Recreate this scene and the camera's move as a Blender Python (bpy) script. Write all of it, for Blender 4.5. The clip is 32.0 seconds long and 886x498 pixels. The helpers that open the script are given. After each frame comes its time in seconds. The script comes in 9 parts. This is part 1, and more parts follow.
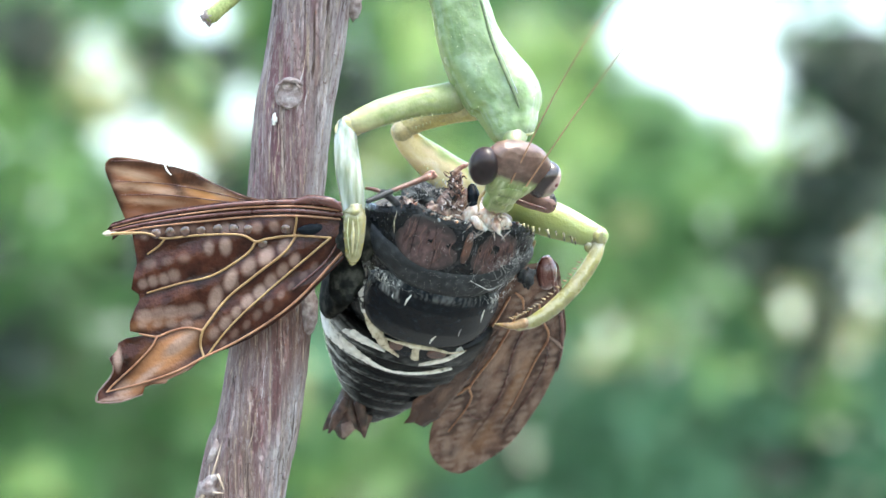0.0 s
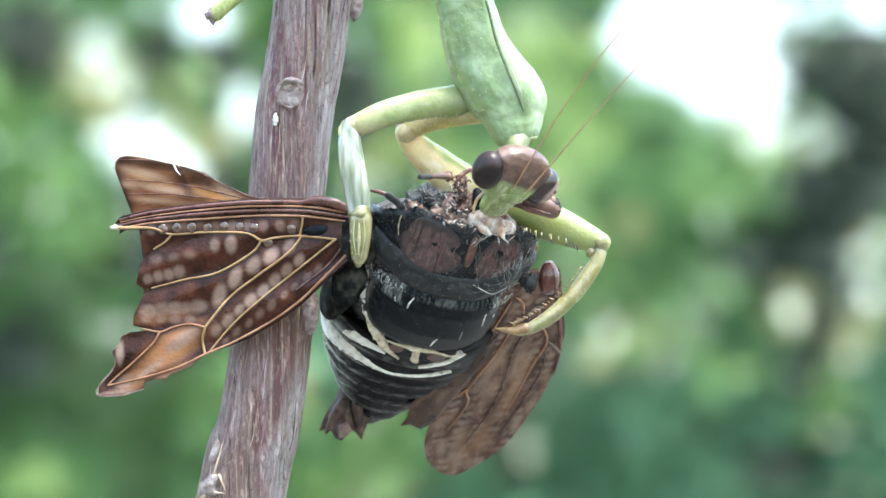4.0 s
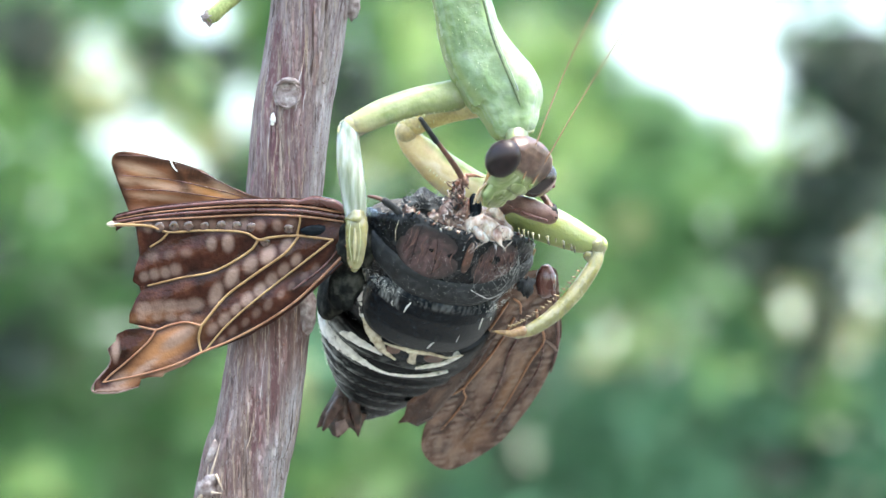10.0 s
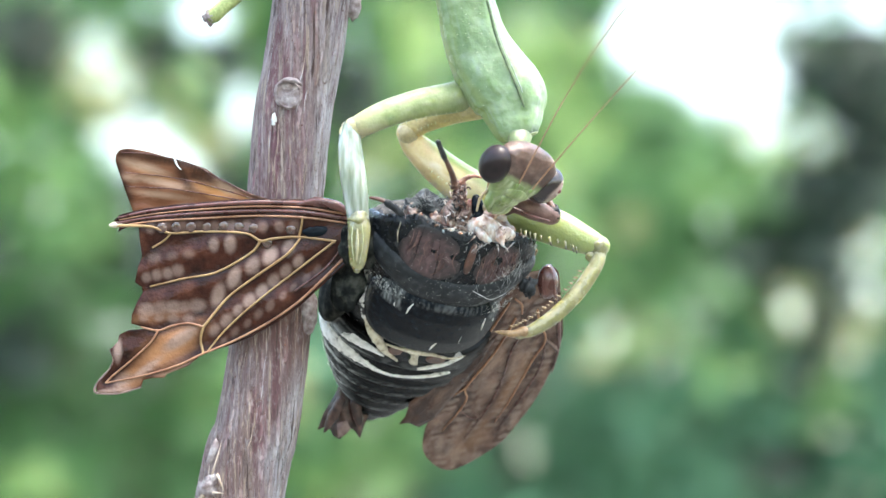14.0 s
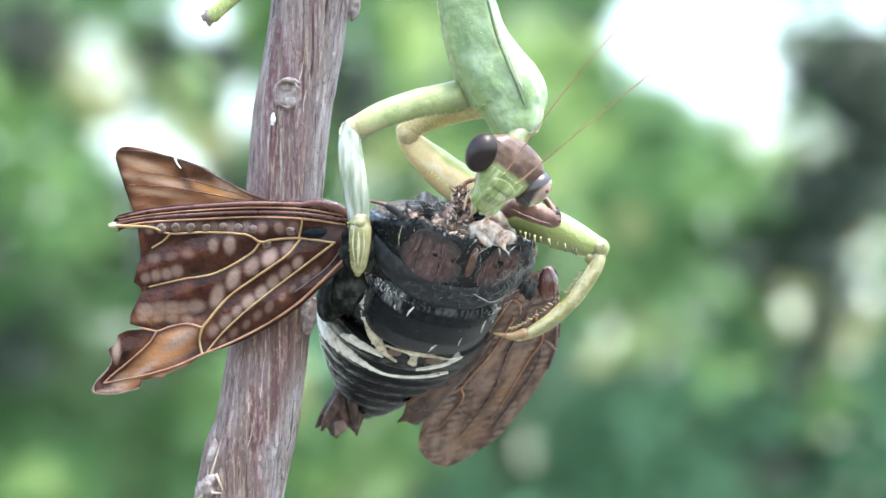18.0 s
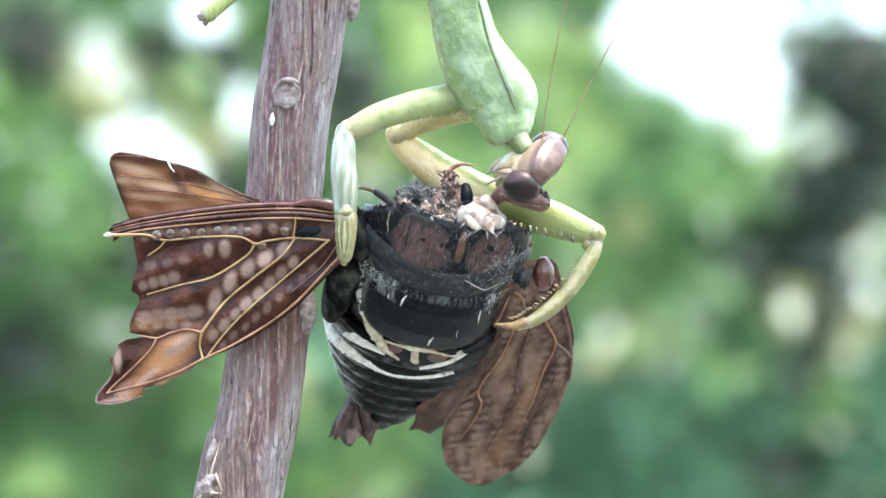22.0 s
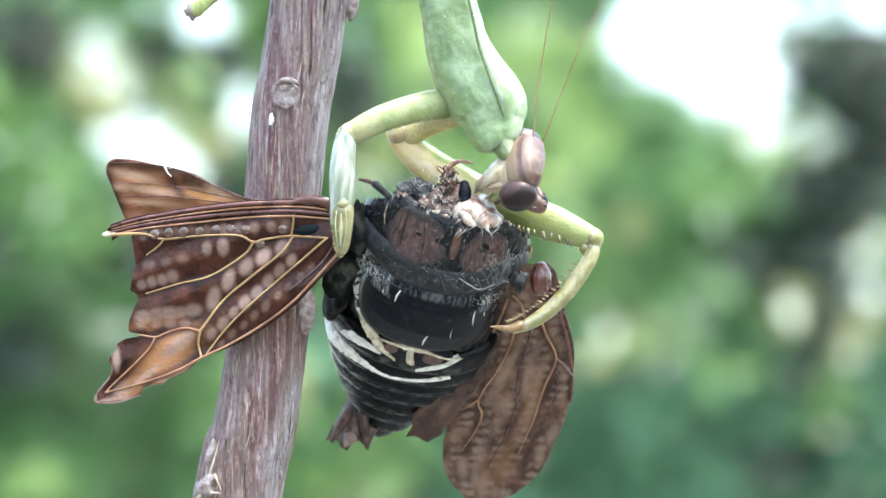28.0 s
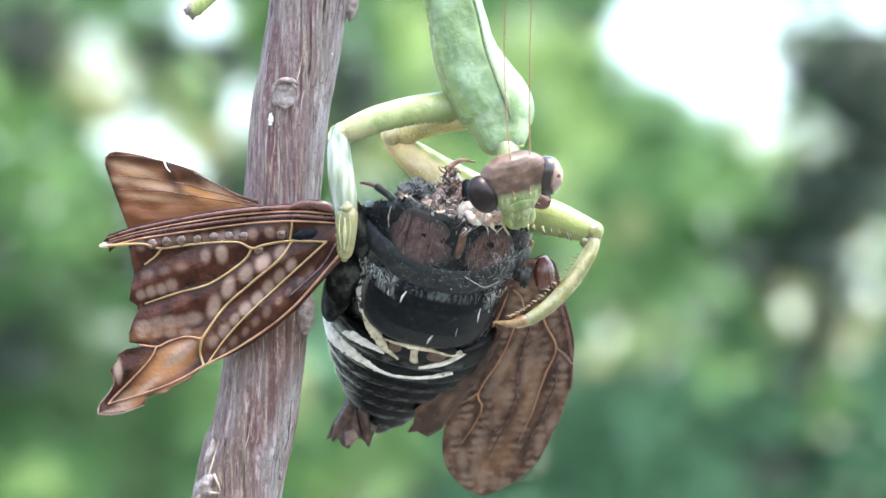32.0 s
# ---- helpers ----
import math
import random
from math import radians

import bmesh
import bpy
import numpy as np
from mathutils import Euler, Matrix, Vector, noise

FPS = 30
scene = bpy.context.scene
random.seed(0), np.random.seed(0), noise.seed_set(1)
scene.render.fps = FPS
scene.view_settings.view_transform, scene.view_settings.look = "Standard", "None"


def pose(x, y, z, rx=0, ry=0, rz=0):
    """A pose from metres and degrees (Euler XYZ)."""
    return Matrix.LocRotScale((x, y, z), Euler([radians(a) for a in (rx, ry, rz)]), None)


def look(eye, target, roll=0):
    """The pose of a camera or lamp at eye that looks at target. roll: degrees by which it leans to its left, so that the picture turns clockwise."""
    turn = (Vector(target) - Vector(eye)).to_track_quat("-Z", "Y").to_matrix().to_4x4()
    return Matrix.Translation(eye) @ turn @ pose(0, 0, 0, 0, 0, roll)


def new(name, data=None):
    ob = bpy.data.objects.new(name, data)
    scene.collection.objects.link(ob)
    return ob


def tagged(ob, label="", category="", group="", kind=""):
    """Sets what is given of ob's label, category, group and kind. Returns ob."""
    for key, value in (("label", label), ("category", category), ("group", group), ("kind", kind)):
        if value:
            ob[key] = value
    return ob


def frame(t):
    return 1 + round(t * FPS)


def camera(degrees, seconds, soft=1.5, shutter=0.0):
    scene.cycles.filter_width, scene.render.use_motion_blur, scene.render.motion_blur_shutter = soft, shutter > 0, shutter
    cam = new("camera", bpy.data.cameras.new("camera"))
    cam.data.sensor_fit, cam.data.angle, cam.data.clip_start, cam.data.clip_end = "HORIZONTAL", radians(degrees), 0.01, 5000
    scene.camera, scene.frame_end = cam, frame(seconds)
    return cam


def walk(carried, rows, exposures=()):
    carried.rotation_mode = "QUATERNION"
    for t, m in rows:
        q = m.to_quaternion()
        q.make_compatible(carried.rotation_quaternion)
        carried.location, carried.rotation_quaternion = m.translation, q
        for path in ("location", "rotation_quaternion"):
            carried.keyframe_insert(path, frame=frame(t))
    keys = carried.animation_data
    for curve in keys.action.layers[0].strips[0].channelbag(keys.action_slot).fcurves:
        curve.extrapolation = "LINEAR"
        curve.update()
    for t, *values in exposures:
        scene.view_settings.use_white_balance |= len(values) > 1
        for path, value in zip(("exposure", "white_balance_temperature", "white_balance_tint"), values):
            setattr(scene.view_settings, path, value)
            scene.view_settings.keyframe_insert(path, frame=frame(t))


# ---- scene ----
cam = camera(11.19, 32.0, soft=1.5)
EYE = look((0, 0, 1.25), (0, math.cos(radians(8)), 1.25 + math.sin(radians(8))))
walk(cam, [(0.0, EYE), (32.0, EYE)], exposures=[(0.0, 2.58, 6450, 5), (3.0, 2.54, 6450, 5), (9.0, 2.58, 6450, 6), (17.0, 2.61, 6450, 7), (24.0, 2.65, 6450, 8), (32.0, 2.65, 6450, 8)])
cam.data.dof.use_dof = True
cam.data.dof.focus_distance = 0.402
cam.data.dof.aperture_fstop = 42

# the insects' space: millimetres, x to the right, y up, z towards the camera, 0.4 m in front of it
MM = 0.001
PLAN = EYE @ Matrix.Translation((0, 0, -0.4))

# ---- light ----
world = bpy.data.worlds.new("sky")
scene.world = world
world.use_nodes = True
wn = world.node_tree.nodes
sky = wn.new("ShaderNodeTexSky")
sky.sky_type = "NISHITA"
sky.sun_disc = False
sky.sun_elevation = radians(72)
sky.sun_rotation = radians(130)
sky.dust_density = 4.0
sky.air_density = 1.6
wn["Background"].inputs["Strength"].default_value = 0.152
world.node_tree.links.new(sky.outputs[0], wn["Background"].inputs["Color"])
sun = new("sun", bpy.data.lights.new("sun", "SUN"))
sun.data.energy = 0.9
sun.data.angle = radians(20)
sun.data.color = (1.0, 0.97, 0.93)
sun.matrix_world = look((1.2, -0.6, 6.0), (0, 0.4, 1.25))


# ---- materials ----
def material(name, colours, size=1.0, rough=0.5, bump=0.1, bump_size=0.1, metal=0.0, sss=0.0, sss_colour=None,
             stretch=(1, 1, 1), spec=0.5, coat=0.0, alpha=1.0, clear=0.0, stops=None, detail=4.0, rough_var=0.1, sheen=0.0, thin=0.0, fine_mix=0.35, pigment=None):
    """Principled surface with mottling at two scales. Sizes in millimetres."""
    m = bpy.data.materials.new(name)
    m.use_nodes = True
    nt = m.node_tree
    n, link = nt.nodes, nt.links.new
    b = n["Principled BSDF"]
    tc, mp = n.new("ShaderNodeTexCoord"), n.new("ShaderNodeMapping")
    mp.inputs["Scale"].default_value = stretch
    link(tc.outputs["Object"], mp.inputs["Vector"])
    big, fine = n.new("ShaderNodeTexNoise"), n.new("ShaderNodeTexNoise")
    big.inputs["Scale"].default_value, big.inputs["Detail"].default_value = 1000 / size, detail
    fine.inputs["Scale"].default_value, fine.inputs["Detail"].default_value = 1000 / bump_size, 3.0
    link(mp.outputs[0], big.inputs["Vector"]), link(mp.outputs[0], fine.inputs["Vector"])
    ramp = n.new("ShaderNodeValToRGB")
    el = ramp.color_ramp.elements
    k = len(colours)
    stops = stops or [0.32 + 0.36 * i / max(1, k - 1) for i in range(k)]
    for i, c in enumerate(colours):
        e = el[i] if i < 2 else el.new(stops[i])
        e.position, e.color = stops[i], (*c, 1)
    link(big.outputs["Fac"], ramp.inputs[0])
    mix = n.new("ShaderNodeMix")
    mix.data_type, mix.blend_type = "RGBA", "OVERLAY"
    mix.inputs[0].default_value = fine_mix
    link(ramp.outputs[0], mix.inputs[6]), link(fine.outputs["Fac"], mix.inputs[7])
    colour = mix.outputs[2]
    if pigment:
        at, sp = n.new("ShaderNodeAttribute"), n.new("ShaderNodeSeparateColor")
        at.attribute_name = "pigment"
        link(at.outputs["Color"], sp.inputs[0])
        for out_name, c in ((("Blue", pigment[2]),) if len(pigment) > 2 else ()) + (("Red", pigment[0]), ("Green", pigment[1])):
            px = n.new("ShaderNodeMix")
            px.data_type = "RGBA"
            link(sp.outputs[out_name], px.inputs[0]), link(colour, px.inputs[6])
            px.inputs[7].default_value = (*c, 1)
            colour = px.outputs[2]
    link(colour, b.inputs["Base Color"])
    rr = n.new("ShaderNodeMapRange")
    rr.inputs[3].default_value, rr.inputs[4].default_value = max(0.02, rough - rough_var), min(1, rough + rough_var)
    link(big.outputs["Fac"], rr.inputs[0]), link(rr.outputs[0], b.inputs["Roughness"])
    if bump:
        bp = n.new("ShaderNodeBump")
        bp.inputs["Strength"].default_value, bp.inputs["Distance"].default_value = min(1, bump), bump_size * MM * 0.6
        link(fine.outputs["Fac"], bp.inputs["Height"]), link(bp.outputs[0], b.inputs["Normal"])
    b.inputs["Metallic"].default_value = metal
    b.inputs["Specular IOR Level"].default_value = spec
    b.inputs["Coat Weight"].default_value = coat
    b.inputs["Coat Roughness"].default_value = 0.12
    b.inputs["Sheen Weight"].default_value = sheen
    if sss:
        b.inputs["Subsurface Weight"].default_value = sss
        b.inputs["Subsurface Radius"].default_value = sss_colour or (1, 0.8, 0.4)
        b.inputs["Subsurface Scale"].default_value = 0.002
    b.inputs["Transmission Weight"].default_value = clear
    b.inputs["Alpha"].default_value = alpha
    if thin:
        out = n["Material Output"]
        tr, mx = n.new("ShaderNodeBsdfTranslucent"), n.new("ShaderNodeMixShader")
        link(colour, tr.inputs["Color"])
        mx.inputs[0].default_value = thin
        link(b.outputs[0], mx.inputs[1]), link(tr.outputs[0], mx.inputs[2]), link(mx.outputs[0], out.inputs["Surface"])
    return m


def bark_material():
    """Fibrous grey-lilac bark with dark fissures and pale flecks."""
    m = bpy.data.materials.new("bark")
    m.use_nodes = True
    nt = m.node_tree
    n, link = nt.nodes, nt.links.new
    b = n["Principled BSDF"]
    tc = n.new("ShaderNodeTexCoord")

    def layer(size, along, lo, hi, detail, most=1.0):
        mp, tx, rg = n.new("ShaderNodeMapping"), n.new("ShaderNodeTexNoise"), n.new("ShaderNodeMapRange")
        mp.inputs["Scale"].default_value = (1, along, 1)
        mp.inputs["Rotation"].default_value = (0, 0, radians(8))
        tx.inputs["Scale"].default_value, tx.inputs["Detail"].default_value = 1000 / size, detail
        tx.inputs["Roughness"].default_value = 0.68
        tx.inputs["Distortion"].default_value = 0.35
        rg.inputs[1].default_value, rg.inputs[2].default_value, rg.inputs[4].default_value = lo, hi, most
        link(tc.outputs["Object"], mp.inputs[0]), link(mp.outputs[0], tx.inputs["Vector"]), link(tx.outputs["Fac"], rg.inputs[0])
        return rg.outputs[0]

    def over(below, fac, colour):
        x = n.new("ShaderNodeMix")
        x.data_type = "RGBA"
        link(fac, x.inputs[0])
        if isinstance(below, tuple):
            x.inputs[6].default_value = (*below, 1)
        else:
            link(below, x.inputs[6])
        x.inputs[7].default_value = (*colour, 1)
        return x.outputs[2]

    tint = layer(3.0, 0.3, 0.34, 0.66, 6)
    fibre = layer(0.7, 0.045, 0.44, 0.58, 9)
    fleck = layer(0.34, 0.16, 0.58, 0.74, 9)
    crack = layer(0.5, 0.045, 0.565, 0.63, 9)
    speck = layer(0.2, 0.6, 0.66, 0.7, 2)
    purple = layer(1.9, 0.05, 0.46, 0.57, 8)
    tan = layer(0.8, 0.045, 0.52, 0.60, 9)
    tan2 = layer(0.42, 0.05, 0.56, 0.63, 9)
    rust = layer(0.7, 0.4, 0.68, 0.78, 6)
    pit = layer(0.22, 0.28, 0.52, 0.62, 7, 0.45)
    scale = layer(0.3, 0.3, 0.53, 0.63, 7, 0.5)
    flake = layer(0.6, 0.1, 0.34, 0.60, 9)
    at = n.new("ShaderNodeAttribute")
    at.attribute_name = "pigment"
    # pale flakes and a sheen on one side, both put into the colour
    sp, flake_sheen = n.new("ShaderNodeSeparateColor"), n.new("ShaderNodeMath")
    flake_sheen.operation = "MULTIPLY"
    link(at.outputs["Color"], sp.inputs[0]), link(sp.outputs["Red"], flake_sheen.inputs[0]), link(flake, flake_sheen.inputs[1])
    c = over((0.18, 0.112, 0.11), tint, (0.265, 0.20, 0.205))
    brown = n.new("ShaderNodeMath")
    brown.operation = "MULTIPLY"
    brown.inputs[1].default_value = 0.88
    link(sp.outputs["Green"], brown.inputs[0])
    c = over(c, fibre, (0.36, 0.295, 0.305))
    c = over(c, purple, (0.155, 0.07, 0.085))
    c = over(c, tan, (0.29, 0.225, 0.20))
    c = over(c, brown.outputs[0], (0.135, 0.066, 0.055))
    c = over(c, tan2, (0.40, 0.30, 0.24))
    c = over(c, flake_sheen.outputs[0], (0.52, 0.505, 0.54))
    c = over(c, pit, (0.085, 0.05, 0.045))
    c = over(c, scale, (0.40, 0.325, 0.305))
    c = over(c, crack, (0.06, 0.032, 0.028))
    c = over(c, fleck, (0.40, 0.36, 0.37))
    c = over(c, speck, (0.10, 0.035, 0.02))
    c = over(c, rust, (0.28, 0.12, 0.07))
    link(c, b.inputs["Base Color"])
    b.inputs["Roughness"].default_value = 0.58
    b.inputs["Specular IOR Level"].default_value = 0.4
    add, sub = n.new("ShaderNodeMath"), n.new("ShaderNodeMath")
    add.operation, sub.operation = "ADD", "SUBTRACT"
    link(fibre, add.inputs[0]), link(fleck, add.inputs[1]), link(add.outputs[0], sub.inputs[0]), link(pit, sub.inputs[1])
    bp = n.new("ShaderNodeBump")
    bp.inputs["Strength"].default_value, bp.inputs["Distance"].default_value = 1.0, 0.0002
    link(sub.outputs[0], bp.inputs["Height"]), link(bp.outputs[0], b.inputs["Normal"])
    return m


BARK = bark_material()
KNOT = material("knot_bark", [(0.13, 0.09, 0.085), (0.235, 0.19, 0.19), (0.36, 0.32, 0.32)], size=0.7, rough=0.8, bump=0.9, bump_size=0.3, detail=7.0)
STRIP = material("tan_bark_strip", [(0.22, 0.15, 0.11), (0.40, 0.31, 0.25)], size=0.5, rough=0.75, bump=0.5, bump_size=0.1, stretch=(1, 0.2, 1))
BARKGREY = material("grey_bark_strip", [(0.28, 0.23, 0.24), (0.48, 0.44, 0.46)], size=0.5, rough=0.75, bump=0.5, bump_size=0.1, stretch=(1, 0.2, 1))
SPLINTER = material("splintered_wood", [(0.4, 0.28, 0.2), (0.62, 0.52, 0.43)], size=0.5, rough=0.8, bump=0.6, bump_size=0.15, stretch=(1, 0.2, 1))
LICHEN = material("lichen", [(0.55, 0.55, 0.52), (0.75, 0.74, 0.72)], size=0.4, rough=0.9, bump=0.8, bump_size=0.12)
TWIG = material("green_twig_bark", [(0.16, 0.2, 0.06), (0.32, 0.36, 0.14)], size=0.8, rough=0.6, bump=0.4, bump_size=0.2)
GREEN = material("mantis_green", [(0.138, 0.20, 0.105), (0.195, 0.27, 0.15), (0.275, 0.355, 0.235)], size=2.2, rough=0.27, bump=0.3, bump_size=0.7, sss=0.75, sss_colour=(0.7, 1, 0.35), coat=0.08, spec=0.25, fine_mix=0.2, detail=6.0, pigment=((0.21, 0.265, 0.115), (0.36, 0.44, 0.38)))
LIME = material("mantis_lime", [(0.165, 0.2, 0.085), (0.22, 0.255, 0.125), (0.295, 0.325, 0.19)], size=2.2, rough=0.32, bump=0.3, bump_size=0.35, sss=0.8, sss_colour=(0.8, 1, 0.3), fine_mix=0.18, coat=0.08, spec=0.3, pigment=((0.33, 0.31, 0.18), (0.15, 0.215, 0.085)))
YELLOW = material("mantis_yellow", [(0.15, 0.148, 0.068), (0.21, 0.20, 0.105), (0.29, 0.275, 0.17)], size=1.8, rough=0.28, bump=0.3, bump_size=0.35, sss=0.75, sss_colour=(1, 0.9, 0.3), fine_mix=0.22, coat=0.35)
SILVER = material("mantis_silver_green", [(0.125, 0.155, 0.10), (0.235, 0.27, 0.22), (0.44, 0.465, 0.465)], size=0.6, rough=0.2, bump=0.3, bump_size=0.35, stretch=(1, 0.1, 1), sss=0.5, coat=0.5, detail=7.0, fine_mix=0.15, stops=[0.32, 0.5, 0.7])
NECK = material("neck_skin", [(0.11, 0.145, 0.055), (0.175, 0.205, 0.10)], size=0.8, rough=0.35, bump=0.4, bump_size=0.25, sss=0.7, sss_colour=(1, 0.9, 0.4), stretch=(1, 0.3, 1), coat=0.2)
FEMUR = material("peach_and_lime_skin", [(0.55, 0.43, 0.21), (0.68, 0.57, 0.33)], size=2.0, rough=0.34, bump=0.25, bump_size=0.35, sss=0.8, sss_colour=(1, 0.85, 0.35), fine_mix=0.18, coat=0.2, pigment=((0.19, 0.27, 0.095), (0.235, 0.275, 0.10), (0.78, 0.72, 0.6)))
STRAW = material("straw_yellow_skin", [(0.40, 0.35, 0.16), (0.53, 0.47, 0.25)], size=1.6, rough=0.38, bump=0.25, bump_size=0.3, sss=0.8, sss_colour=(1, 0.9, 0.3))
PEACH = material("peach_joint_skin", [(0.36, 0.30, 0.145), (0.48, 0.405, 0.235)], size=1.4, rough=0.38, bump=0.3, bump_size=0.3, sss=0.6, sss_colour=(1, 0.7, 0.3), coat=0.2, sheen=0.3)
# pale colour that stands in for glossy highlights on the femur and the keel
GLINT = material("painted_glint", [(0.24, 0.28, 0.24), (0.40, 0.44, 0.43)], size=0.8, rough=0.2, bump=0.2, bump_size=0.2, stretch=(1, 0.2, 1), sss=0.4, coat=0.4)
GREENLINE = material("green_femur_line", [(0.10, 0.135, 0.075), (0.17, 0.205, 0.13)], size=0.8, rough=0.3, bump=0.2, bump_size=0.2, stretch=(1, 0.2, 1), sss=0.4)
CLAW = material("tan_claw", [(0.15, 0.09, 0.045), (0.27, 0.175, 0.09)], size=0.8, rough=0.35, bump=0.3, bump_size=0.2, sss=0.4)
KEEL = material("dark_keel", [(0.05, 0.08, 0.04), (0.12, 0.16, 0.08)], size=0.5, rough=0.5, bump=0.2)
CREAM_RIB = material("cream_rim", [(0.34, 0.37, 0.2), (0.48, 0.5, 0.32)], size=0.6, rough=0.4, bump=0.2)
BLACKTIP = material("black_spine_tip", [(0.015, 0.012, 0.01), (0.04, 0.03, 0.02)], size=0.2, rough=0.3)
HEADBROWN = material("head_rose_brown", [(0.052, 0.027, 0.02), (0.088, 0.049, 0.037), (0.14, 0.088, 0.067)], size=0.9, rough=0.42, bump=0.25, bump_size=0.16, sss=0.2, sss_colour=(1, 0.5, 0.4), coat=0.12, stretch=(0.8, 1.2, 1), detail=6.0, pigment=((0.22, 0.26, 0.12), (0.19, 0.135, 0.088), (0.05, 0.025, 0.021)))
HEADGREEN = material("head_green", [(0.10, 0.145, 0.04), (0.20, 0.25, 0.10), (0.37, 0.41, 0.25)], size=0.45, rough=0.36, bump=0.2, bump_size=0.12, stretch=(1, 0.14, 0.14), sss=0.3, sss_colour=(0.8, 1, 0.3), detail=5.0, pigment=((0.17, 0.105, 0.085), (0.36, 0.28, 0.19), (0.08, 0.04, 0.035)))
OCCIPUT = material("head_beige", [(0.26, 0.185, 0.125), (0.38, 0.29, 0.205)], size=1.0, rough=0.4, bump=0.2, sss=0.4, stretch=(1, 0.4, 1))
EYEDARK = material("eye_black_brown", [(0.008, 0.005, 0.006), (0.022, 0.012, 0.013)], size=2.5, rough=0.36, bump=0.05, bump_size=0.04, coat=0.06, spec=0.25, pigment=((0.06, 0.034, 0.034), (0.003, 0.002, 0.002)))
EYEPALE = material("eye_pale", [(0.17, 0.115, 0.10), (0.30, 0.215, 0.19)], size=1.8, rough=0.26, bump=0.05, bump_size=0.05, coat=0.25, sss=0.3, pigment=((0.018, 0.011, 0.012), (0.36, 0.38, 0.25), (0.085, 0.048, 0.042)))
THROAT = material("throat_skin", [(0.30, 0.24, 0.15), (0.42, 0.36, 0.25), (0.54, 0.48, 0.38)], size=0.7, rough=0.3, bump=0.5, bump_size=0.2, sss=0.8, sss_colour=(1, 0.85, 0.5), stretch=(1, 0.4, 1), coat=0.3, detail=6.0)
RED = material("eye_red_spot", [(0.10, 0.018, 0.018), (0.14, 0.03, 0.03)], size=1, rough=0.3)
ANT = material("antenna_brown", [(0.20, 0.10, 0.055), (0.33, 0.19, 0.11)], size=0.6, rough=0.5, bump=0)
BLACK = material("cicada_black", [(0.0018, 0.003, 0.0048), (0.004, 0.0064, 0.0095), (0.019, 0.026, 0.034)], size=0.8, rough=0.24, bump=0.4, bump_size=0.16, spec=0.09, coat=0.0,
                 stops=[0.3, 0.55, 0.82], detail=8.0, pigment=((0.40, 0.41, 0.41), (0.002, 0.002, 0.003)))
DUSTY = material("cicada_dusty_black", [(0.004, 0.005, 0.0065), (0.011, 0.013, 0.0155), (0.055, 0.058, 0.062)], size=0.7, rough=0.48, bump=0.8, bump_size=0.12,
                 stops=[0.35, 0.55, 0.82], detail=9.0, pigment=((0.26, 0.265, 0.27), (0.003, 0.003, 0.004)), spec=0.3)
SIDEBLACK = material("matt_black_cuticle", [(0.003, 0.0035, 0.004), (0.012, 0.013, 0.012), (0.05, 0.05, 0.042)], size=1.2, rough=0.8, bump=0.4, bump_size=0.2, spec=0.04, rough_var=0.05)
FLECKED = material("black_flecked_wax", [(0.012, 0.012, 0.013), (0.05, 0.05, 0.05), (0.7, 0.69, 0.66)], size=0.5, rough=0.7, bump=0.5, bump_size=0.12, stops=[0.40, 0.46, 0.52], detail=6.0)
GLOSSBLACK = material("glossy_torn_cuticle", [(0.003, 0.004, 0.0055), (0.009, 0.0105, 0.0125), (0.05, 0.052, 0.056)], size=0.9, rough=0.26, bump=0.8, bump_size=0.3, spec=0.2, stops=[0.35, 0.55, 0.82], detail=8.0)
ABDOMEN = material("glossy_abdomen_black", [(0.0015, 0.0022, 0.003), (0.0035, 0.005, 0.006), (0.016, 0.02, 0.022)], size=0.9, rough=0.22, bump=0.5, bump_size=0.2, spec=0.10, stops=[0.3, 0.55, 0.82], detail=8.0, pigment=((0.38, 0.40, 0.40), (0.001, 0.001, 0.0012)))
MAROON = material("cicada_maroon", [(0.017, 0.011, 0.013), (0.078, 0.04, 0.042), (0.165, 0.108, 0.104)], size=0.55, rough=0.42, bump=0.7, bump_size=0.12, stops=[0.3, 0.55, 0.8], detail=10.0, pigment=((0.17, 0.105, 0.10), (0.006, 0.005, 0.006)))
WAX = material("white_wax", [(0.03, 0.03, 0.03), (0.62, 0.61, 0.58), (0.86, 0.85, 0.82)], size=0.55, rough=0.8, bump=0.6, bump_size=0.1, detail=8.0, stops=[0.27, 0.38, 0.6])
IVORY = material("ivory_ridge", [(0.12, 0.09, 0.06), (0.45, 0.39, 0.28), (0.64, 0.59, 0.48)], size=0.5, rough=0.5, bump=0.5, bump_size=0.12, stops=[0.3, 0.42, 0.65], detail=7.0)
CHESTNUT = material("chestnut_cuticle", [(0.045, 0.02, 0.014), (0.125, 0.055, 0.036)], size=0.7, rough=0.4, bump=0.4, bump_size=0.12)
TAIL = material("dark_brown_flap", [(0.014, 0.007, 0.006), (0.045, 0.021, 0.016), (0.11, 0.06, 0.047)], size=0.9, rough=0.4, bump=0.6, bump_size=0.2, detail=7.0)
THIGH = material("brown_thigh", [(0.10, 0.05, 0.042), (0.21, 0.12, 0.1)], size=0.8, rough=0.42, bump=0.4, bump_size=0.15)
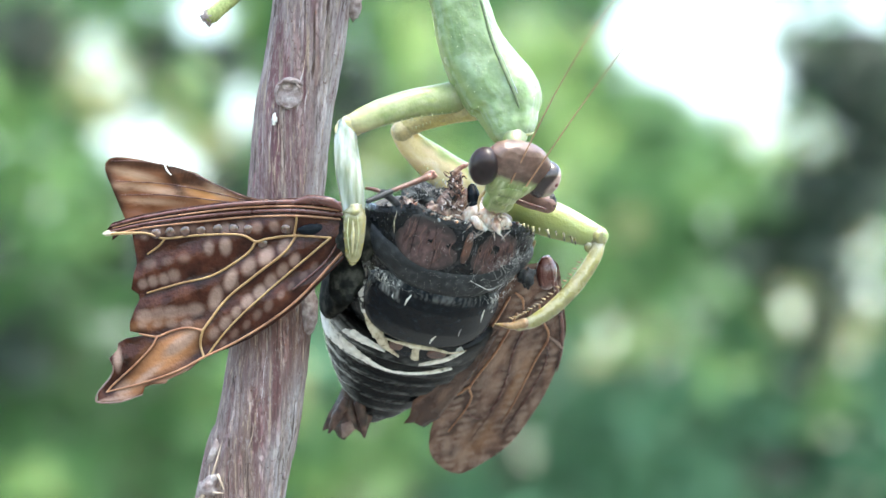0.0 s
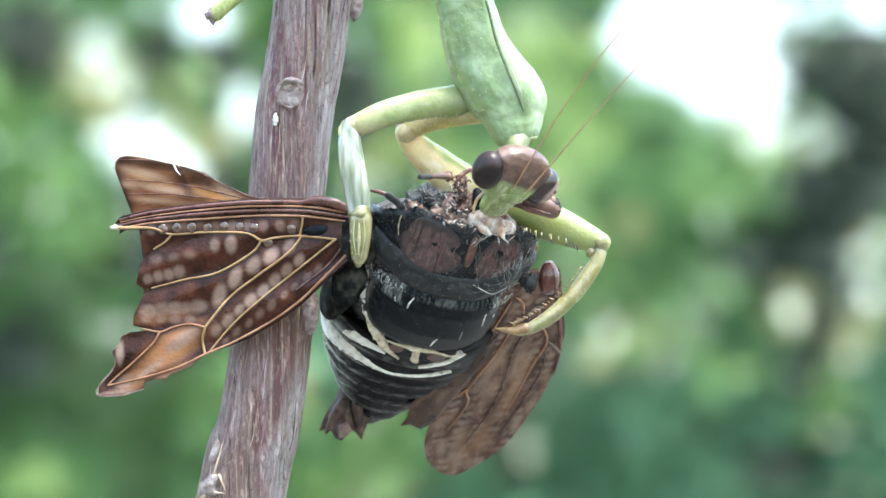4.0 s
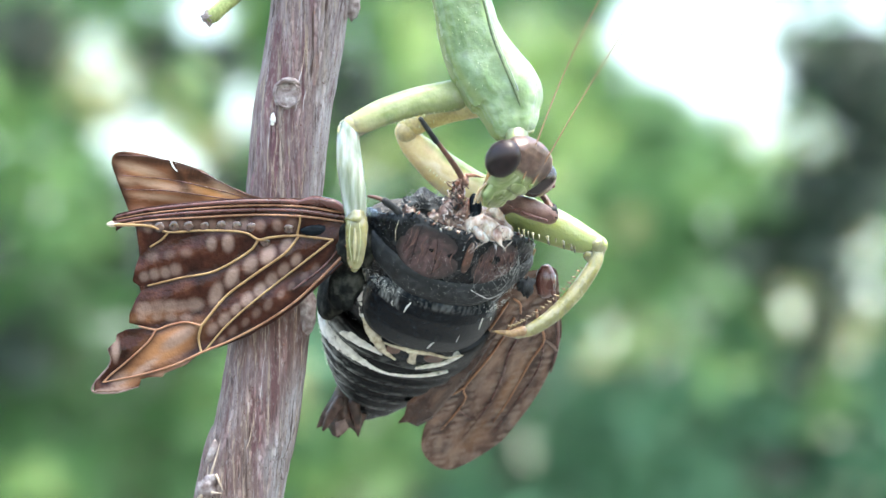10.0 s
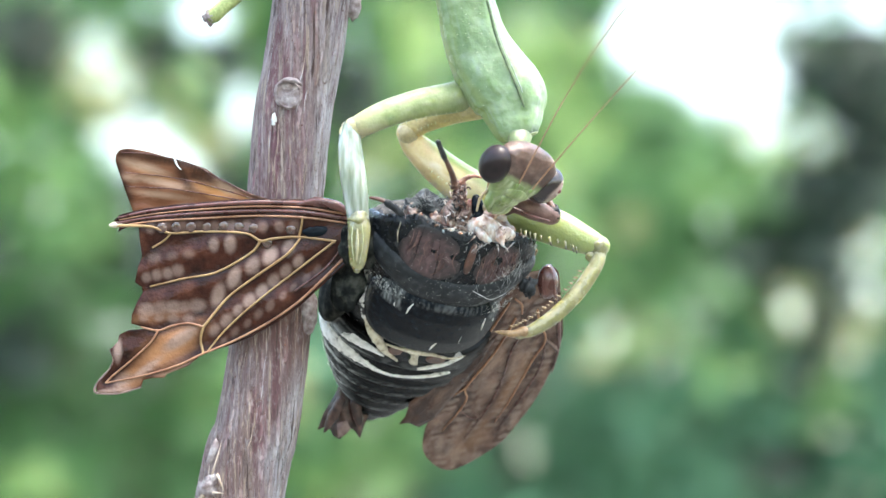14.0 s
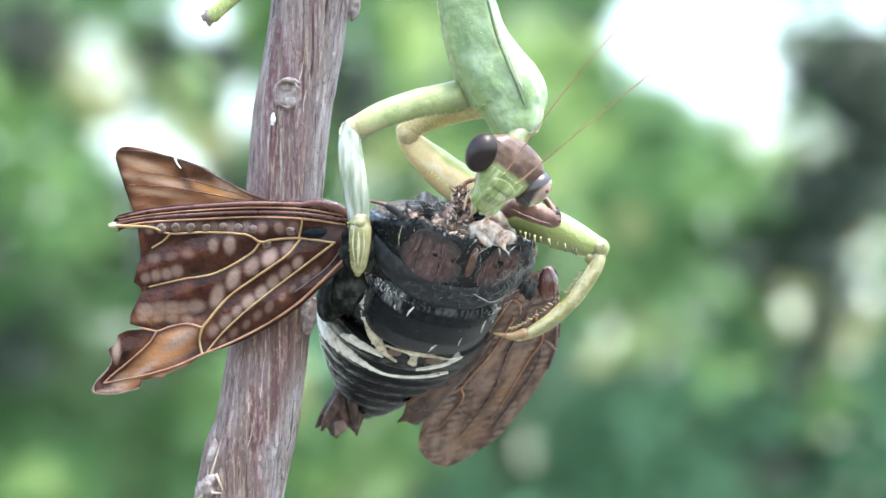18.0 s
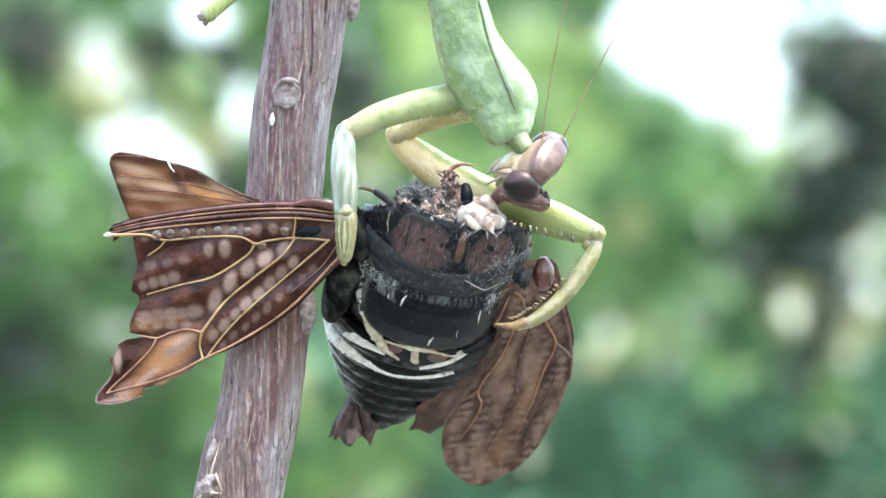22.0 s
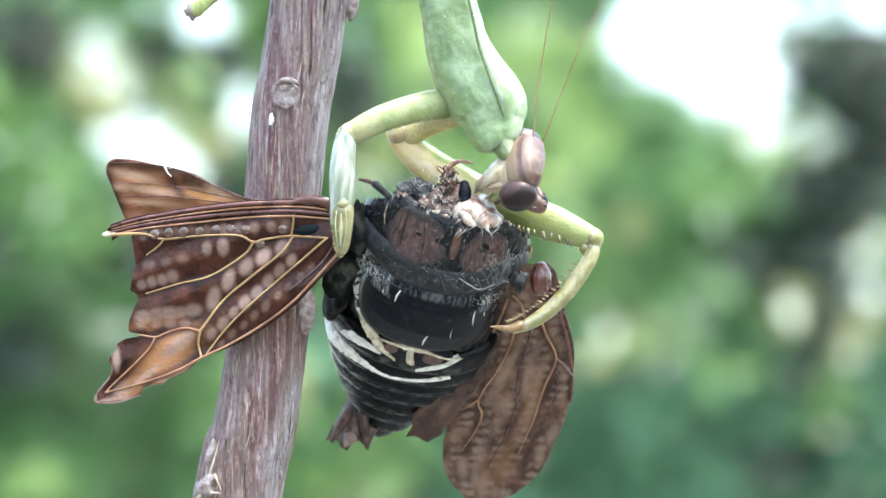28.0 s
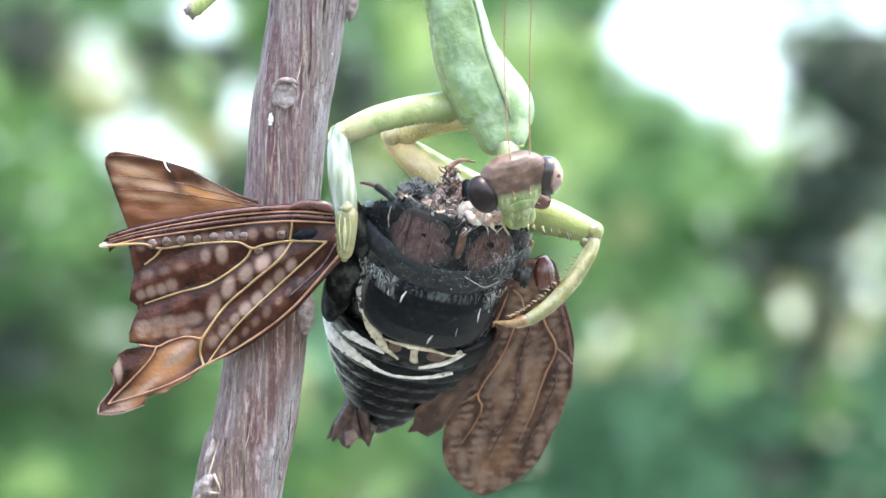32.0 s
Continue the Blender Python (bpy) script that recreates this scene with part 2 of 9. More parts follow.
WING = material("brown_membrane", [(0.015, 0.0045, 0.0028), (0.05, 0.0145, 0.008), (0.11, 0.04, 0.023)], size=2.0, rough=0.2, bump=0.5, bump_size=0.4, thin=0.22, coat=0.08,
                stops=[0.28, 0.5, 0.75], detail=6.0, spec=0.18, pigment=((0.36, 0.25, 0.205), (0.018, 0.007, 0.006), (0.42, 0.20, 0.095)))
HINDWING = material("orange_membrane", [(0.10, 0.036, 0.016), (0.165, 0.063, 0.028), (0.235, 0.10, 0.048)], size=5.0, rough=0.36, bump=0.3, bump_size=0.4, thin=0.3, stretch=(0.4, 1, 1), spec=0.25, fine_mix=0.15, detail=4.0, pigment=((0.42, 0.28, 0.19), (0.025, 0.010, 0.006), (0.46, 0.22, 0.08)))
WINGFAR = material("dark_tan_membrane", [(0.048, 0.021, 0.013), (0.11, 0.053, 0.034), (0.225, 0.135, 0.095)], size=1.8, rough=0.28, bump=0.45, bump_size=0.3, thin=0.2, stretch=(1, 0.5, 1), coat=0.12, detail=6.0, pigment=((0.30, 0.225, 0.185), (0.025, 0.010, 0.006), (0.23, 0.115, 0.05)), spec=0.3)
SPOT = material("pale_wing_spot", [(0.17, 0.10, 0.085), (0.31, 0.225, 0.195)], size=1.2, rough=0.35, bump=0.3, bump_size=0.2, thin=0.2)
ORANGEVEIN = material("orange_tan_vein", [(0.22, 0.09, 0.045), (0.40, 0.21, 0.115)], size=1.5, rough=0.4, bump=0.3, bump_size=0.12)
WET = material("wet_brown_bulge", [(0.03, 0.013, 0.010), (0.11, 0.06, 0.048)], size=0.6, rough=0.1, bump=0.3, bump_size=0.25, coat=0.8)
VEIN = material("ochre_vein", [(0.23, 0.12, 0.045), (0.41, 0.27, 0.12)], size=2.5, rough=0.4, bump=0.2, bump_size=0.1)
COSTA = material("russet_vein", [(0.055, 0.016, 0.013), (0.125, 0.044, 0.034)], size=1.5, rough=0.28, bump=0.4, bump_size=0.15, coat=0.3)
FLESH = material("white_flesh", [(0.25, 0.15, 0.12), (0.42, 0.33, 0.285), (0.64, 0.58, 0.54)], size=0.9, rough=0.12, bump=0.5, bump_size=0.22, sss=0.85, sss_colour=(1, 0.65, 0.5), coat=0.8, detail=8.0, stretch=(1.4, 0.7, 1))
TISSUE = material("torn_tissue", [(0.022, 0.013, 0.012), (0.12, 0.062, 0.045), (0.36, 0.26, 0.21)], size=0.7, rough=0.32, bump=0.8, bump_size=0.2, sss=0.3, sss_colour=(1, 0.4, 0.3), coat=0.35, detail=7.0)
HAIR = material("grey_bristles", [(0.4, 0.4, 0.4), (0.6, 0.6, 0.6)], size=1, rough=0.5, bump=0)


def leaf_material(name, a, b, through_light):
    """Leaf colour that differs from leaf to leaf, with light passing through."""
    m = bpy.data.materials.new(name)
    m.use_nodes = True
    nt = m.node_tree
    n, link = nt.nodes, nt.links.new
    p = n["Principled BSDF"]
    geo, ramp = n.new("ShaderNodeNewGeometry"), n.new("ShaderNodeValToRGB")
    ramp.color_ramp.elements[0].color, ramp.color_ramp.elements[1].color = (*a, 1), (*b, 1)
    link(geo.outputs["Random Per Island"], ramp.inputs[0])
    link(ramp.outputs[0], p.inputs["Base Color"])
    p.inputs["Roughness"].default_value = 0.5
    tr, mx = n.new("ShaderNodeBsdfTranslucent"), n.new("ShaderNodeMixShader")
    link(ramp.outputs[0], tr.inputs["Color"])
    mx.inputs[0].default_value = through_light
    link(p.outputs[0], mx.inputs[1]), link(tr.outputs[0], mx.inputs[2])
    link(mx.outputs[0], n["Material Output"].inputs["Surface"])
    return m


# leaf tones from dark to bright; by place they also paint shade and sun
LEAVES = {
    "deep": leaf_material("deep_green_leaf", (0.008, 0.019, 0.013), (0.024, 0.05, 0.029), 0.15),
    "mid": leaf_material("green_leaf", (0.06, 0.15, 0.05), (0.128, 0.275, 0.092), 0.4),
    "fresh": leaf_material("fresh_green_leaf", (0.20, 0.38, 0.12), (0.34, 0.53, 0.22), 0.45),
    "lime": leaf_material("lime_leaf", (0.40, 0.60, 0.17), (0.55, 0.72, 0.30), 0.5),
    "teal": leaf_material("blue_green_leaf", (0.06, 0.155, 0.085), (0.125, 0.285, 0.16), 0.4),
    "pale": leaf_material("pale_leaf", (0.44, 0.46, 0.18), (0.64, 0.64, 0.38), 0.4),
}
TRUNK = material("trunk_bark", [(0.05, 0.04, 0.03), (0.14, 0.11, 0.08)], size=40, rough=0.9, bump=0.8, bump_size=12)
SOIL = material("leaf_litter", [(0.08, 0.08, 0.072), (0.135, 0.135, 0.125), (0.10, 0.11, 0.085)], size=500, rough=0.95, bump=0.8, bump_size=40)


# ---- mesh helpers ----
ORIGIN = {}


def thing(name, origin, label, category, group=""):
    """An empty at origin (mm in the insects' space) that carries a thing's parts."""
    ob = new(name)
    ob.empty_display_size = 0.002
    ob.matrix_world = PLAN @ Matrix.Translation(Vector(origin) * MM)
    ORIGIN[ob] = Vector(origin)
    return tagged(ob, label, category, group)


def part(name, geo, mat, parent, label="", pivot=None, smooth=True, pigment=None):
    """One mesh under a thing or under a part. geo: vertices (mm) and faces."""
    verts, faces = geo
    o = Vector(pivot) if pivot is not None else ORIGIN[parent]
    me = bpy.data.meshes.new(name)
    me.from_pydata([tuple((Vector(v) - o) * MM) for v in verts], [], faces)
    me.validate()
    me.update()
    bm = bmesh.new()
    bm.from_mesh(me)
    bmesh.ops.recalc_face_normals(bm, faces=bm.faces)
    bm.to_mesh(me)
    bm.free()
    if smooth:
        me.polygons.foreach_set("use_smooth", [True] * len(me.polygons))
    if pigment:
        layer = me.color_attributes.new("pigment", "FLOAT_COLOR", "POINT")
        layer.data.foreach_set("color", pigment(np.array([tuple(v) for v in verts])[:, :2]).ravel())
    me.materials.append(mat)
    ob = new(name, me)
    ob.parent = parent
    ob.location = (o - ORIGIN[parent]) * MM
    ORIGIN[ob] = o
    if label:
        tagged(ob, label)
    return ob


def join(*geos):
    verts, faces = [], []
    for v, f in geos:
        k = len(verts)
        verts += [tuple(p) for p in v]
        faces += [tuple(i + k for i in q) for q in f]
    return verts, faces


def curve(pts, n):
    """n points on a smooth curve through pts; each may hold any number of values."""
    p = np.array(pts, float)
    if len(p) == 2:
        return [p[0] + (p[1] - p[0]) * t for t in np.linspace(0, 1, n)]
    q = np.vstack([2 * p[0] - p[1], p, 2 * p[-1] - p[-2]])
    out = []
    for t in np.linspace(0, len(p) - 1 - 1e-9, n):
        i = int(t)
        u = t - i
        a, b, c, d = q[i:i + 4]
        out.append(0.5 * (2 * b + (c - a) * u + (2 * a - 5 * b + 4 * c - d) * u * u + (3 * b - a - 3 * c + d) * u ** 3))
    return out


def tube(pts, radii, n=24, seg=14, flat=1.0, rough=0.0, seed=0, round_ends=True):
    """A tapered round bar along a smooth curve; flat squeezes it along z."""
    rr = np.interp(np.linspace(0, 1, n), np.linspace(0, 1, len(radii)), radii)
    path = [Vector(p) for p in curve(pts, n)]
    rng = random.Random(seed)
    if round_ends:
        t0, t1 = (path[1] - path[0]).normalized(), (path[-1] - path[-2]).normalized()
        pre = [(path[0] - t0 * rr[0] * math.sin(a), rr[0] * math.cos(a)) for a in (1.35, 0.9, 0.45)]
        post = [(path[-1] + t1 * rr[-1] * math.sin(a), rr[-1] * math.cos(a)) for a in (0.45, 0.9, 1.35)]
        path = [p for p, _ in pre] + path + [p for p, _ in post]
        rr = np.array([r for _, r in pre] + list(rr) + [r for _, r in post])
    verts, faces = [], []
    side = None
    for i, p in enumerate(path):
        t = (path[min(i + 1, len(path) - 1)] - path[max(i - 1, 0)]).normalized()
        if side is None:
            side = t.cross(Vector((0, 0, 1)))
            if side.length < 0.1:
                side = t.cross(Vector((1, 0, 0)))
        side = (side - t * side.dot(t)).normalized()
        up = side.cross(t)
        for k in range(seg):
            a = 2 * math.pi * k / seg
            r = rr[i] * (1 + rough * (rng.random() - 0.5))
            verts.append(p + side * (r * math.cos(a)) + up * (r * flat * math.sin(a)))
    m = len(path)
    for i in range(m - 1):
        for k in range(seg):
            a, b = i * seg + k, i * seg + (k + 1) % seg
            faces.append((a, b, b + seg, a + seg))
    faces.append(tuple(range(seg)))
    faces.append(tuple((m - 1) * seg + k for k in range(seg)))
    return verts, faces


def blob(c, r, seg=20, rings=12, rough=0.0, seed=0, turn=None):
    """An ellipsoid, with lumps if rough."""
    verts, faces = [], []
    c = Vector(c)
    for i in range(rings + 1):
        a = math.pi * (i + 0.001) / (rings + 0.002)
        for k in range(seg):
            b = 2 * math.pi * k / seg
            d = Vector((math.sin(a) * math.cos(b), math.cos(a), math.sin(a) * math.sin(b)))
            f = 1 + rough * noise.noise(d * 1.7 + Vector((seed * 7.3, 0, 0))) + 0.5 * rough * noise.noise(d * 4.1 + Vector((0, seed * 3.1, 0)))
            v = Vector((d.x * r[0], d.y * r[1], d.z * r[2])) * f
            if turn:
                v = turn @ v
            verts.append(c + v)
    for i in range(rings):
        for k in range(seg):
            a, b = i * seg + k, i * seg + (k + 1) % seg
            faces.append((a, b, b + seg, a + seg))
    return verts, faces


def cone(base, tip, r, seg=7):
    base, tip = Vector(base), Vector(tip)
    t = (tip - base).normalized()
    s = t.orthogonal().normalized()
    u = t.cross(s)
    verts, faces = [], []
    for f, q in ((0, 1), (0.55, 0.62), (0.9, 0.2)):
        for k in range(seg):
            a = 2 * math.pi * k / seg
            verts.append(base.lerp(tip, f) + (s * math.cos(a) + u * math.sin(a)) * r * q)
    verts.append(tip)
    for j in range(2):
        for k in range(seg):
            faces.append((j * seg + k, j * seg + (k + 1) % seg, (j + 1) * seg + (k + 1) % seg, (j + 1) * seg + k))
    for k in range(seg):
        faces.append((2 * seg + k, 2 * seg + (k + 1) % seg, 3 * seg))
    faces.append(tuple(range(seg)))
    return verts, faces


def sheet(outline, depth, thick=0.08, cuts=3, ripple=0.12, seed=0, fine=0.7):
    """A thin membrane with the given outline (x, y); depth(x, y) gives its z."""
    bm = bmesh.new()
    ring = [bm.verts.new((x, y, 0)) for x, y in outline]
    bm.faces.new(ring)
    bmesh.ops.triangulate(bm, faces=bm.faces[:])
    for _ in range(cuts):
        long_ones = [e for e in bm.edges if e.calc_length() > fine]
        if not long_ones:
            break
        bmesh.ops.subdivide_edges(bm, edges=long_ones, cuts=1)
        bmesh.ops.triangulate(bm, faces=bm.faces[:])
    bm.verts.index_update()
    top = []
    for v in bm.verts:
        z = depth(v.co.x, v.co.y) + ripple * noise.noise(Vector((v.co.x * 0.55, v.co.y * 0.55, seed * 5.0)))
        top.append((v.co.x, v.co.y, z))
    n = len(top)
    faces = [tuple(v.index for v in f.verts) for f in bm.faces]
    rim = [tuple(v.index for v in e.verts) for e in bm.edges if e.is_boundary]
    bm.free()
    verts = top + [(x, y, z - thick) for x, y, z in top]
    allf = faces + [tuple(i + n for i in reversed(f)) for f in faces] + [(a, b, b + n, a + n) for a, b in rim]
    return verts, allf


def stains(spots_, veins, spot_fade=0.25, vein_width=0.3, vein_dark=0.7, amber=(), streak=None):
    """Pigment of a wing: pale ovals between the veins and a dark seam along them."""
    def paint(xy):
        pale, near = np.zeros(len(xy)), np.full(len(xy), 9.0)
        for x, y, rx, ry, tilt, strength in spots_:
            c, s = math.cos(radians(tilt)), math.sin(radians(tilt))
            dx, dy = xy[:, 0] - x, xy[:, 1] - y
            q = np.hypot((dx * c + dy * s) / rx, (dy * c - dx * s) / ry)
            pale = np.maximum(pale, strength * np.clip((1 + spot_fade - q) / (2 * spot_fade), 0, 1))
        if streak:
            c, s = math.cos(radians(streak[0])), math.sin(radians(streak[0]))
            for i, (x, y) in enumerate(xy):
                u, v = x * c + y * s, y * c - x * s
                n1, n2 = noise.noise(Vector((u * 0.5, v * 0.5, 3))), noise.noise(Vector((u * 1.6, v * 2.4, 8)))
                cell = abs(((v + 0.5 * n1) / 1.5) % 1 - 0.5) * 2
                dash = 0.5 + 0.5 * math.sin(6.283 * (u / 0.8 + 0.95 * v + 0.4 * n1 + 0.2 * n2))
                q = (1 - cell ** 2) * (0.35 + 0.65 * dash) - 0.36
                pale[i] = max(pale[i], streak[1] * max(0.0, min(1.0, 2.6 * q)) * max(0.15, min(1.0, 0.65 + 1.1 * n1 + 0.6 * n2)))
        for line in veins:
            for q in curve(line, 10 * len(line)):
                near = np.minimum(near, np.hypot(xy[:, 0] - q[0], xy[:, 1] - q[1]))
        warm = np.zeros(len(xy))
        for x, y, rx, ry, tilt, strength in amber:
            c, s = math.cos(radians(tilt)), math.sin(radians(tilt))
            dx, dy = xy[:, 0] - x, xy[:, 1] - y
            q = np.hypot((dx * c + dy * s) / rx, (dy * c - dx * s) / ry)
            warm = np.maximum(warm, strength * np.clip((1.5 - q) / 1.0, 0, 1))
        dark = vein_dark * np.exp(-(near / vein_width) ** 2)
        return np.stack([pale, dark * (1 - pale) * (1 - 0.6 * warm), warm, np.ones(len(xy))], 1)
    return paint


def spot_rows(rows):
    """Rows of evenly spaced ovals: first, last, count, radii, tilt, strength."""
    out = []
    for (x0, y0), (x1, y1), n, rx, ry, tilt, strength in rows:
        for i in range(n):
            f, k = i / max(1, n - 1), rng.uniform(0.85, 1.12)
            out.append((x0 + (x1 - x0) * f + rng.uniform(-0.06, 0.06), y0 + (y1 - y0) * f + rng.uniform(-0.06, 0.06), rx * k, ry * k, tilt, strength * rng.uniform(0.7, 1.0)))
    return out


def PX(x, y, z):
    """A point at depth z (in twentieths of mm) on the line of sight through x across and y down."""
    k = (8000 - z) / 8000
    return (x - 784) * k / 20, (441 - y) * k / 20, z / 20


# ---- the stem ----
stem = thing("plant_stem", (-13.23, 12.22, -5.60), "grey-purple woody plant stem with flaking bark and old knots", "stem")
STEM_LINE = [(-27.15, -98.68, -3.00), (-22.45, -53.55, -4.50), (-18.30, -22.76, -5.60), (-16.78, -16.17, -5.60), (-15.81, -10.09, -5.60), (-14.95, -1.98, -5.60), (-14.14, 5.12, -5.60), (-13.48, 11.97, -5.60), (-12.57, 17.29, -5.60), (-11.76, 22.36, -5.60), (-10.34, 30.47, -5.60), (-7.03, 48.65, -5.00)]
STEM_R = [5.0, 4.4, 3.98, 3.76, 3.6, 3.5, 3.4, 3.45, 3.48, 3.48, 3.45, 3.0]


def bark_relief(a, y):
    """Ridges and hollows of the bark at the angle a and the height y, as a share of the radius."""
    h = noise.noise(Vector((math.cos(a) * 3.2, math.sin(a) * 3.2, y * 0.10))) * 0.022
    h += noise.noise(Vector((math.cos(a) * 9, math.sin(a) * 9, y * 0.35))) * 0.022
    h += noise.noise(Vector((math.cos(a) * 22, math.sin(a) * 22, y * 0.5))) * 0.012
    return h + noise.noise(Vector((math.cos(a) * 2, math.sin(a) * 2, y * 0.05 + 9))) * 0.018


def bark_stem(line, radii, n=170, seg=90):
    """A stem with ridged, flaking bark."""
    v, f = tube(line, radii, n=n, seg=seg)
    out = []
    path = [Vector(p) for p in curve(line, n)]
    BARK_A.clear()
    for i, p in enumerate(v):
        c = path[min(max(i // seg - 3, 0), n - 1)]
        a = 2 * math.pi * (i % seg) / seg
        BARK_A.append((a, c.y))
        out.append(c + (Vector(p) - c) * (1 + bark_relief(a, c.y)))
    return out, f


BARK_A = []


def weather_and_light(xy):
    """Pigment of the stem: its weathered side carries pale flakes and a painted sheen."""
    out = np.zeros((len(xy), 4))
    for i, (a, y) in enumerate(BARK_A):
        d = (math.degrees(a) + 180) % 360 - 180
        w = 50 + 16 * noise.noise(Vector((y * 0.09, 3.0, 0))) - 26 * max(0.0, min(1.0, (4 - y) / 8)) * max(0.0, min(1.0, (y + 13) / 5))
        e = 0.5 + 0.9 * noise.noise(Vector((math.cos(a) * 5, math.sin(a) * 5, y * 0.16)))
        # browner just below the wing, with the wing's shade put into the colour
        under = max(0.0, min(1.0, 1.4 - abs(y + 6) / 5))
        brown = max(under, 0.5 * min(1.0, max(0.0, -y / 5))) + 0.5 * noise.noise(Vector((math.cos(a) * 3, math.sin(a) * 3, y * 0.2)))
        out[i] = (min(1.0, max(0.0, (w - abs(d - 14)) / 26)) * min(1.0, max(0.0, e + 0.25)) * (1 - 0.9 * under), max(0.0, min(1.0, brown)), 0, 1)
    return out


part("stem", bark_stem(STEM_LINE, STEM_R), BARK, stem, pigment=weather_and_light)
rng = random.Random(15)
STEM_PATH = np.array(curve([(*p, r) for p, r in zip(STEM_LINE, STEM_R)], 400))
for i in range(56):
    a0, y0, length = radians(rng.uniform(12, 168)), rng.uniform(-25, 22), rng.uniform(2.0, 7.5)
    q = []
    for k in range(7):
        y = y0 + length * k / 6
        a = a0 + 0.05 * noise.noise(Vector((y * 0.5, i * 3.3, 0)))
        x, _, z, r = [np.interp(y, STEM_PATH[:, 1], STEM_PATH[:, m]) for m in range(4)]
        r *= 1 + bark_relief(a, y) - 0.004
        q.append(Vector((x + r * math.cos(a), y, z + r * math.sin(a))))
    w = rng.uniform(0.03, 0.065)
    part("bark_strip", tube(q, [w * 0.4, w, w * 0.8, w, w * 0.3], n=20, seg=6, rough=0.7, seed=i, flat=0.7), (STRIP, BARKGREY, STRIP)[i % 3], stem)
knot = part("knot", blob((-13.78, 13.73, -2.20), (1.3, 1.4, 0.24), rough=0.12, seed=3), KNOT, stem, "round grey knot with a scarred rim")
part("scar", tube([Vector((-13.79, 13.71, -1.90)) + Vector((1.05 * math.cos(k * 0.42), 1.15 * math.sin(k * 0.42), -0.12)) for k in range(16)], [0.05, 0.1, 0.08, 0.12, 0.05], n=60, seg=8, rough=0.6), KNOT, knot, "raised ring of the scar")
part("scar", tube([(-14.76, 14.51, -1.70), (-14.05, 14.96, -1.55), (-13.15, 14.91, -1.55), (-12.65, 14.51, -1.65)], [0.1, 0.2, 0.22, 0.1], n=14, seg=8, rough=0.4), KNOT, knot)
part("lichen", blob((-15.07, 11.51, -2.12), (0.22, 0.46, 0.1), rough=0.6, seed=5), LICHEN, stem, "small white lichen fleck")
part("bark_swelling", blob(PX(541, 548, -92), (1.05, 2.3, 1.5), seg=28, rings=18, rough=0.12, seed=12), KNOT, stem, "brown swelling of the bark")
part("bud", blob((-8.3, 21.95, -5.60), (0.85, 1.4, 0.9), rough=0.4, seed=6), KNOT, stem, "dark worn bud scar")
stub = part("broken_stub", tube([(-20.78, -21.89, -3.50), (-20.92, -21.18, -2.40), (-20.50, -20.35, -2.00)], [1.1, 0.9, 0.45], n=10, seg=10, rough=0.5, seed=2), KNOT, stem, "splintered stub of a broken side shoot")
for a, b, r in (((-21.71, -22.32, -2.10), (-20.09, -19.93, -1.70), 0.22), ((-21.19, -21.55, -1.80), (-19.39, -21.65, -1.80), 0.16), ((-20.69, -20.54, -1.80), (-19.71, -17.04, -2.20), 0.13), ((-20.09, -19.93, -1.70), (-19.48, -21.44, -1.70), 0.14)):
    part("splinter", cone(a, b, r), SPLINTER, stub)
part("bark_flake", sheet([(-20.80, -17.95), (-20.20, -16.70), (-19.90, -17.45), (-20.60, -19.05), (-21.10, -18.85)], lambda x, y: -1.9, 0.2, 1, 0.2), KNOT, stem, "dark peeling bark flake")
rng = random.Random(11)
for i in range(9):
    y = rng.uniform(20, 860)
    cx = 557 - 0.146 * y
    a = rng.uniform(-1.1, 1.1)
    px, pz = cx + 76 * math.sin(a), -112 + 76 * math.cos(a)
    c = Vector(((px - 784) / 20, (441 - y) / 20, pz / 20))
    part("lenticel", blob(c, (rng.uniform(0.08, 0.2), rng.uniform(0.15, 0.5), 0.1), seg=8, rings=5, rough=0.5, seed=i), KNOT, stem)
side_twig = part("side_shoot", tube([(-9.31, 35.49, -5.00), (-14.31, 26.75, -3.00), (-17.29, 23.67, -2.00), (-18.87, 22.03, -1.50), (-20.37, 20.72, -1.40)], [1.0, 0.85, 0.75, 0.65, 0.7], n=26, seg=12, rough=0.12), TWIG, stem, "olive-green side shoot with a dry broken end", pivot=(-9.31, 35.49, -5.00))
part("torn_end", blob((-20.72, 20.62, -1.40), (0.6, 0.65, 0.55), rough=0.8, seed=8), KNOT, side_twig)

# ---- the cicada ----
cicada = thing("cicada", (-1.36, -6.01, -4.30), "black and brown cicada, headless and half eaten, with torn wings", "cicada")
FRONT = Vector((2.49, 5.92, 2.00))
AXIS, ACROSS, BACK = Vector((-0.302, -0.595, -0.746)), Vector((0.953, -0.189, -0.236)), Vector((0.0, -0.782, 0.624))


def body(s, u, v):
    """A point of the cicada's body: along it from the neck, across it, and towards its back (in twentieths of mm)."""
    return FRONT + (AXIS * s + ACROSS * u + BACK * v) / 20


PROFILE = [  # along, half width, height of the back, depth of the belly
    (0, 128, 96, 70), (30, 146, 112, 85), (70, 152, 126, 95), (110, 152, 138, 100), (150, 148, 146, 105), (200, 140, 150, 110), (260, 138, 146, 112),
    (310, 148, 134, 112), (360, 158, 128, 112), (420, 154, 119, 106), (484, 132, 110, 90), (550, 100, 99, 62), (606, 64, 84, 28), (645, 27, 66, -10)]


def girth(s):
    p = np.array(PROFILE)
    return [np.interp(s, p[:, 0], p[:, i]) for i in (1, 2, 3)]


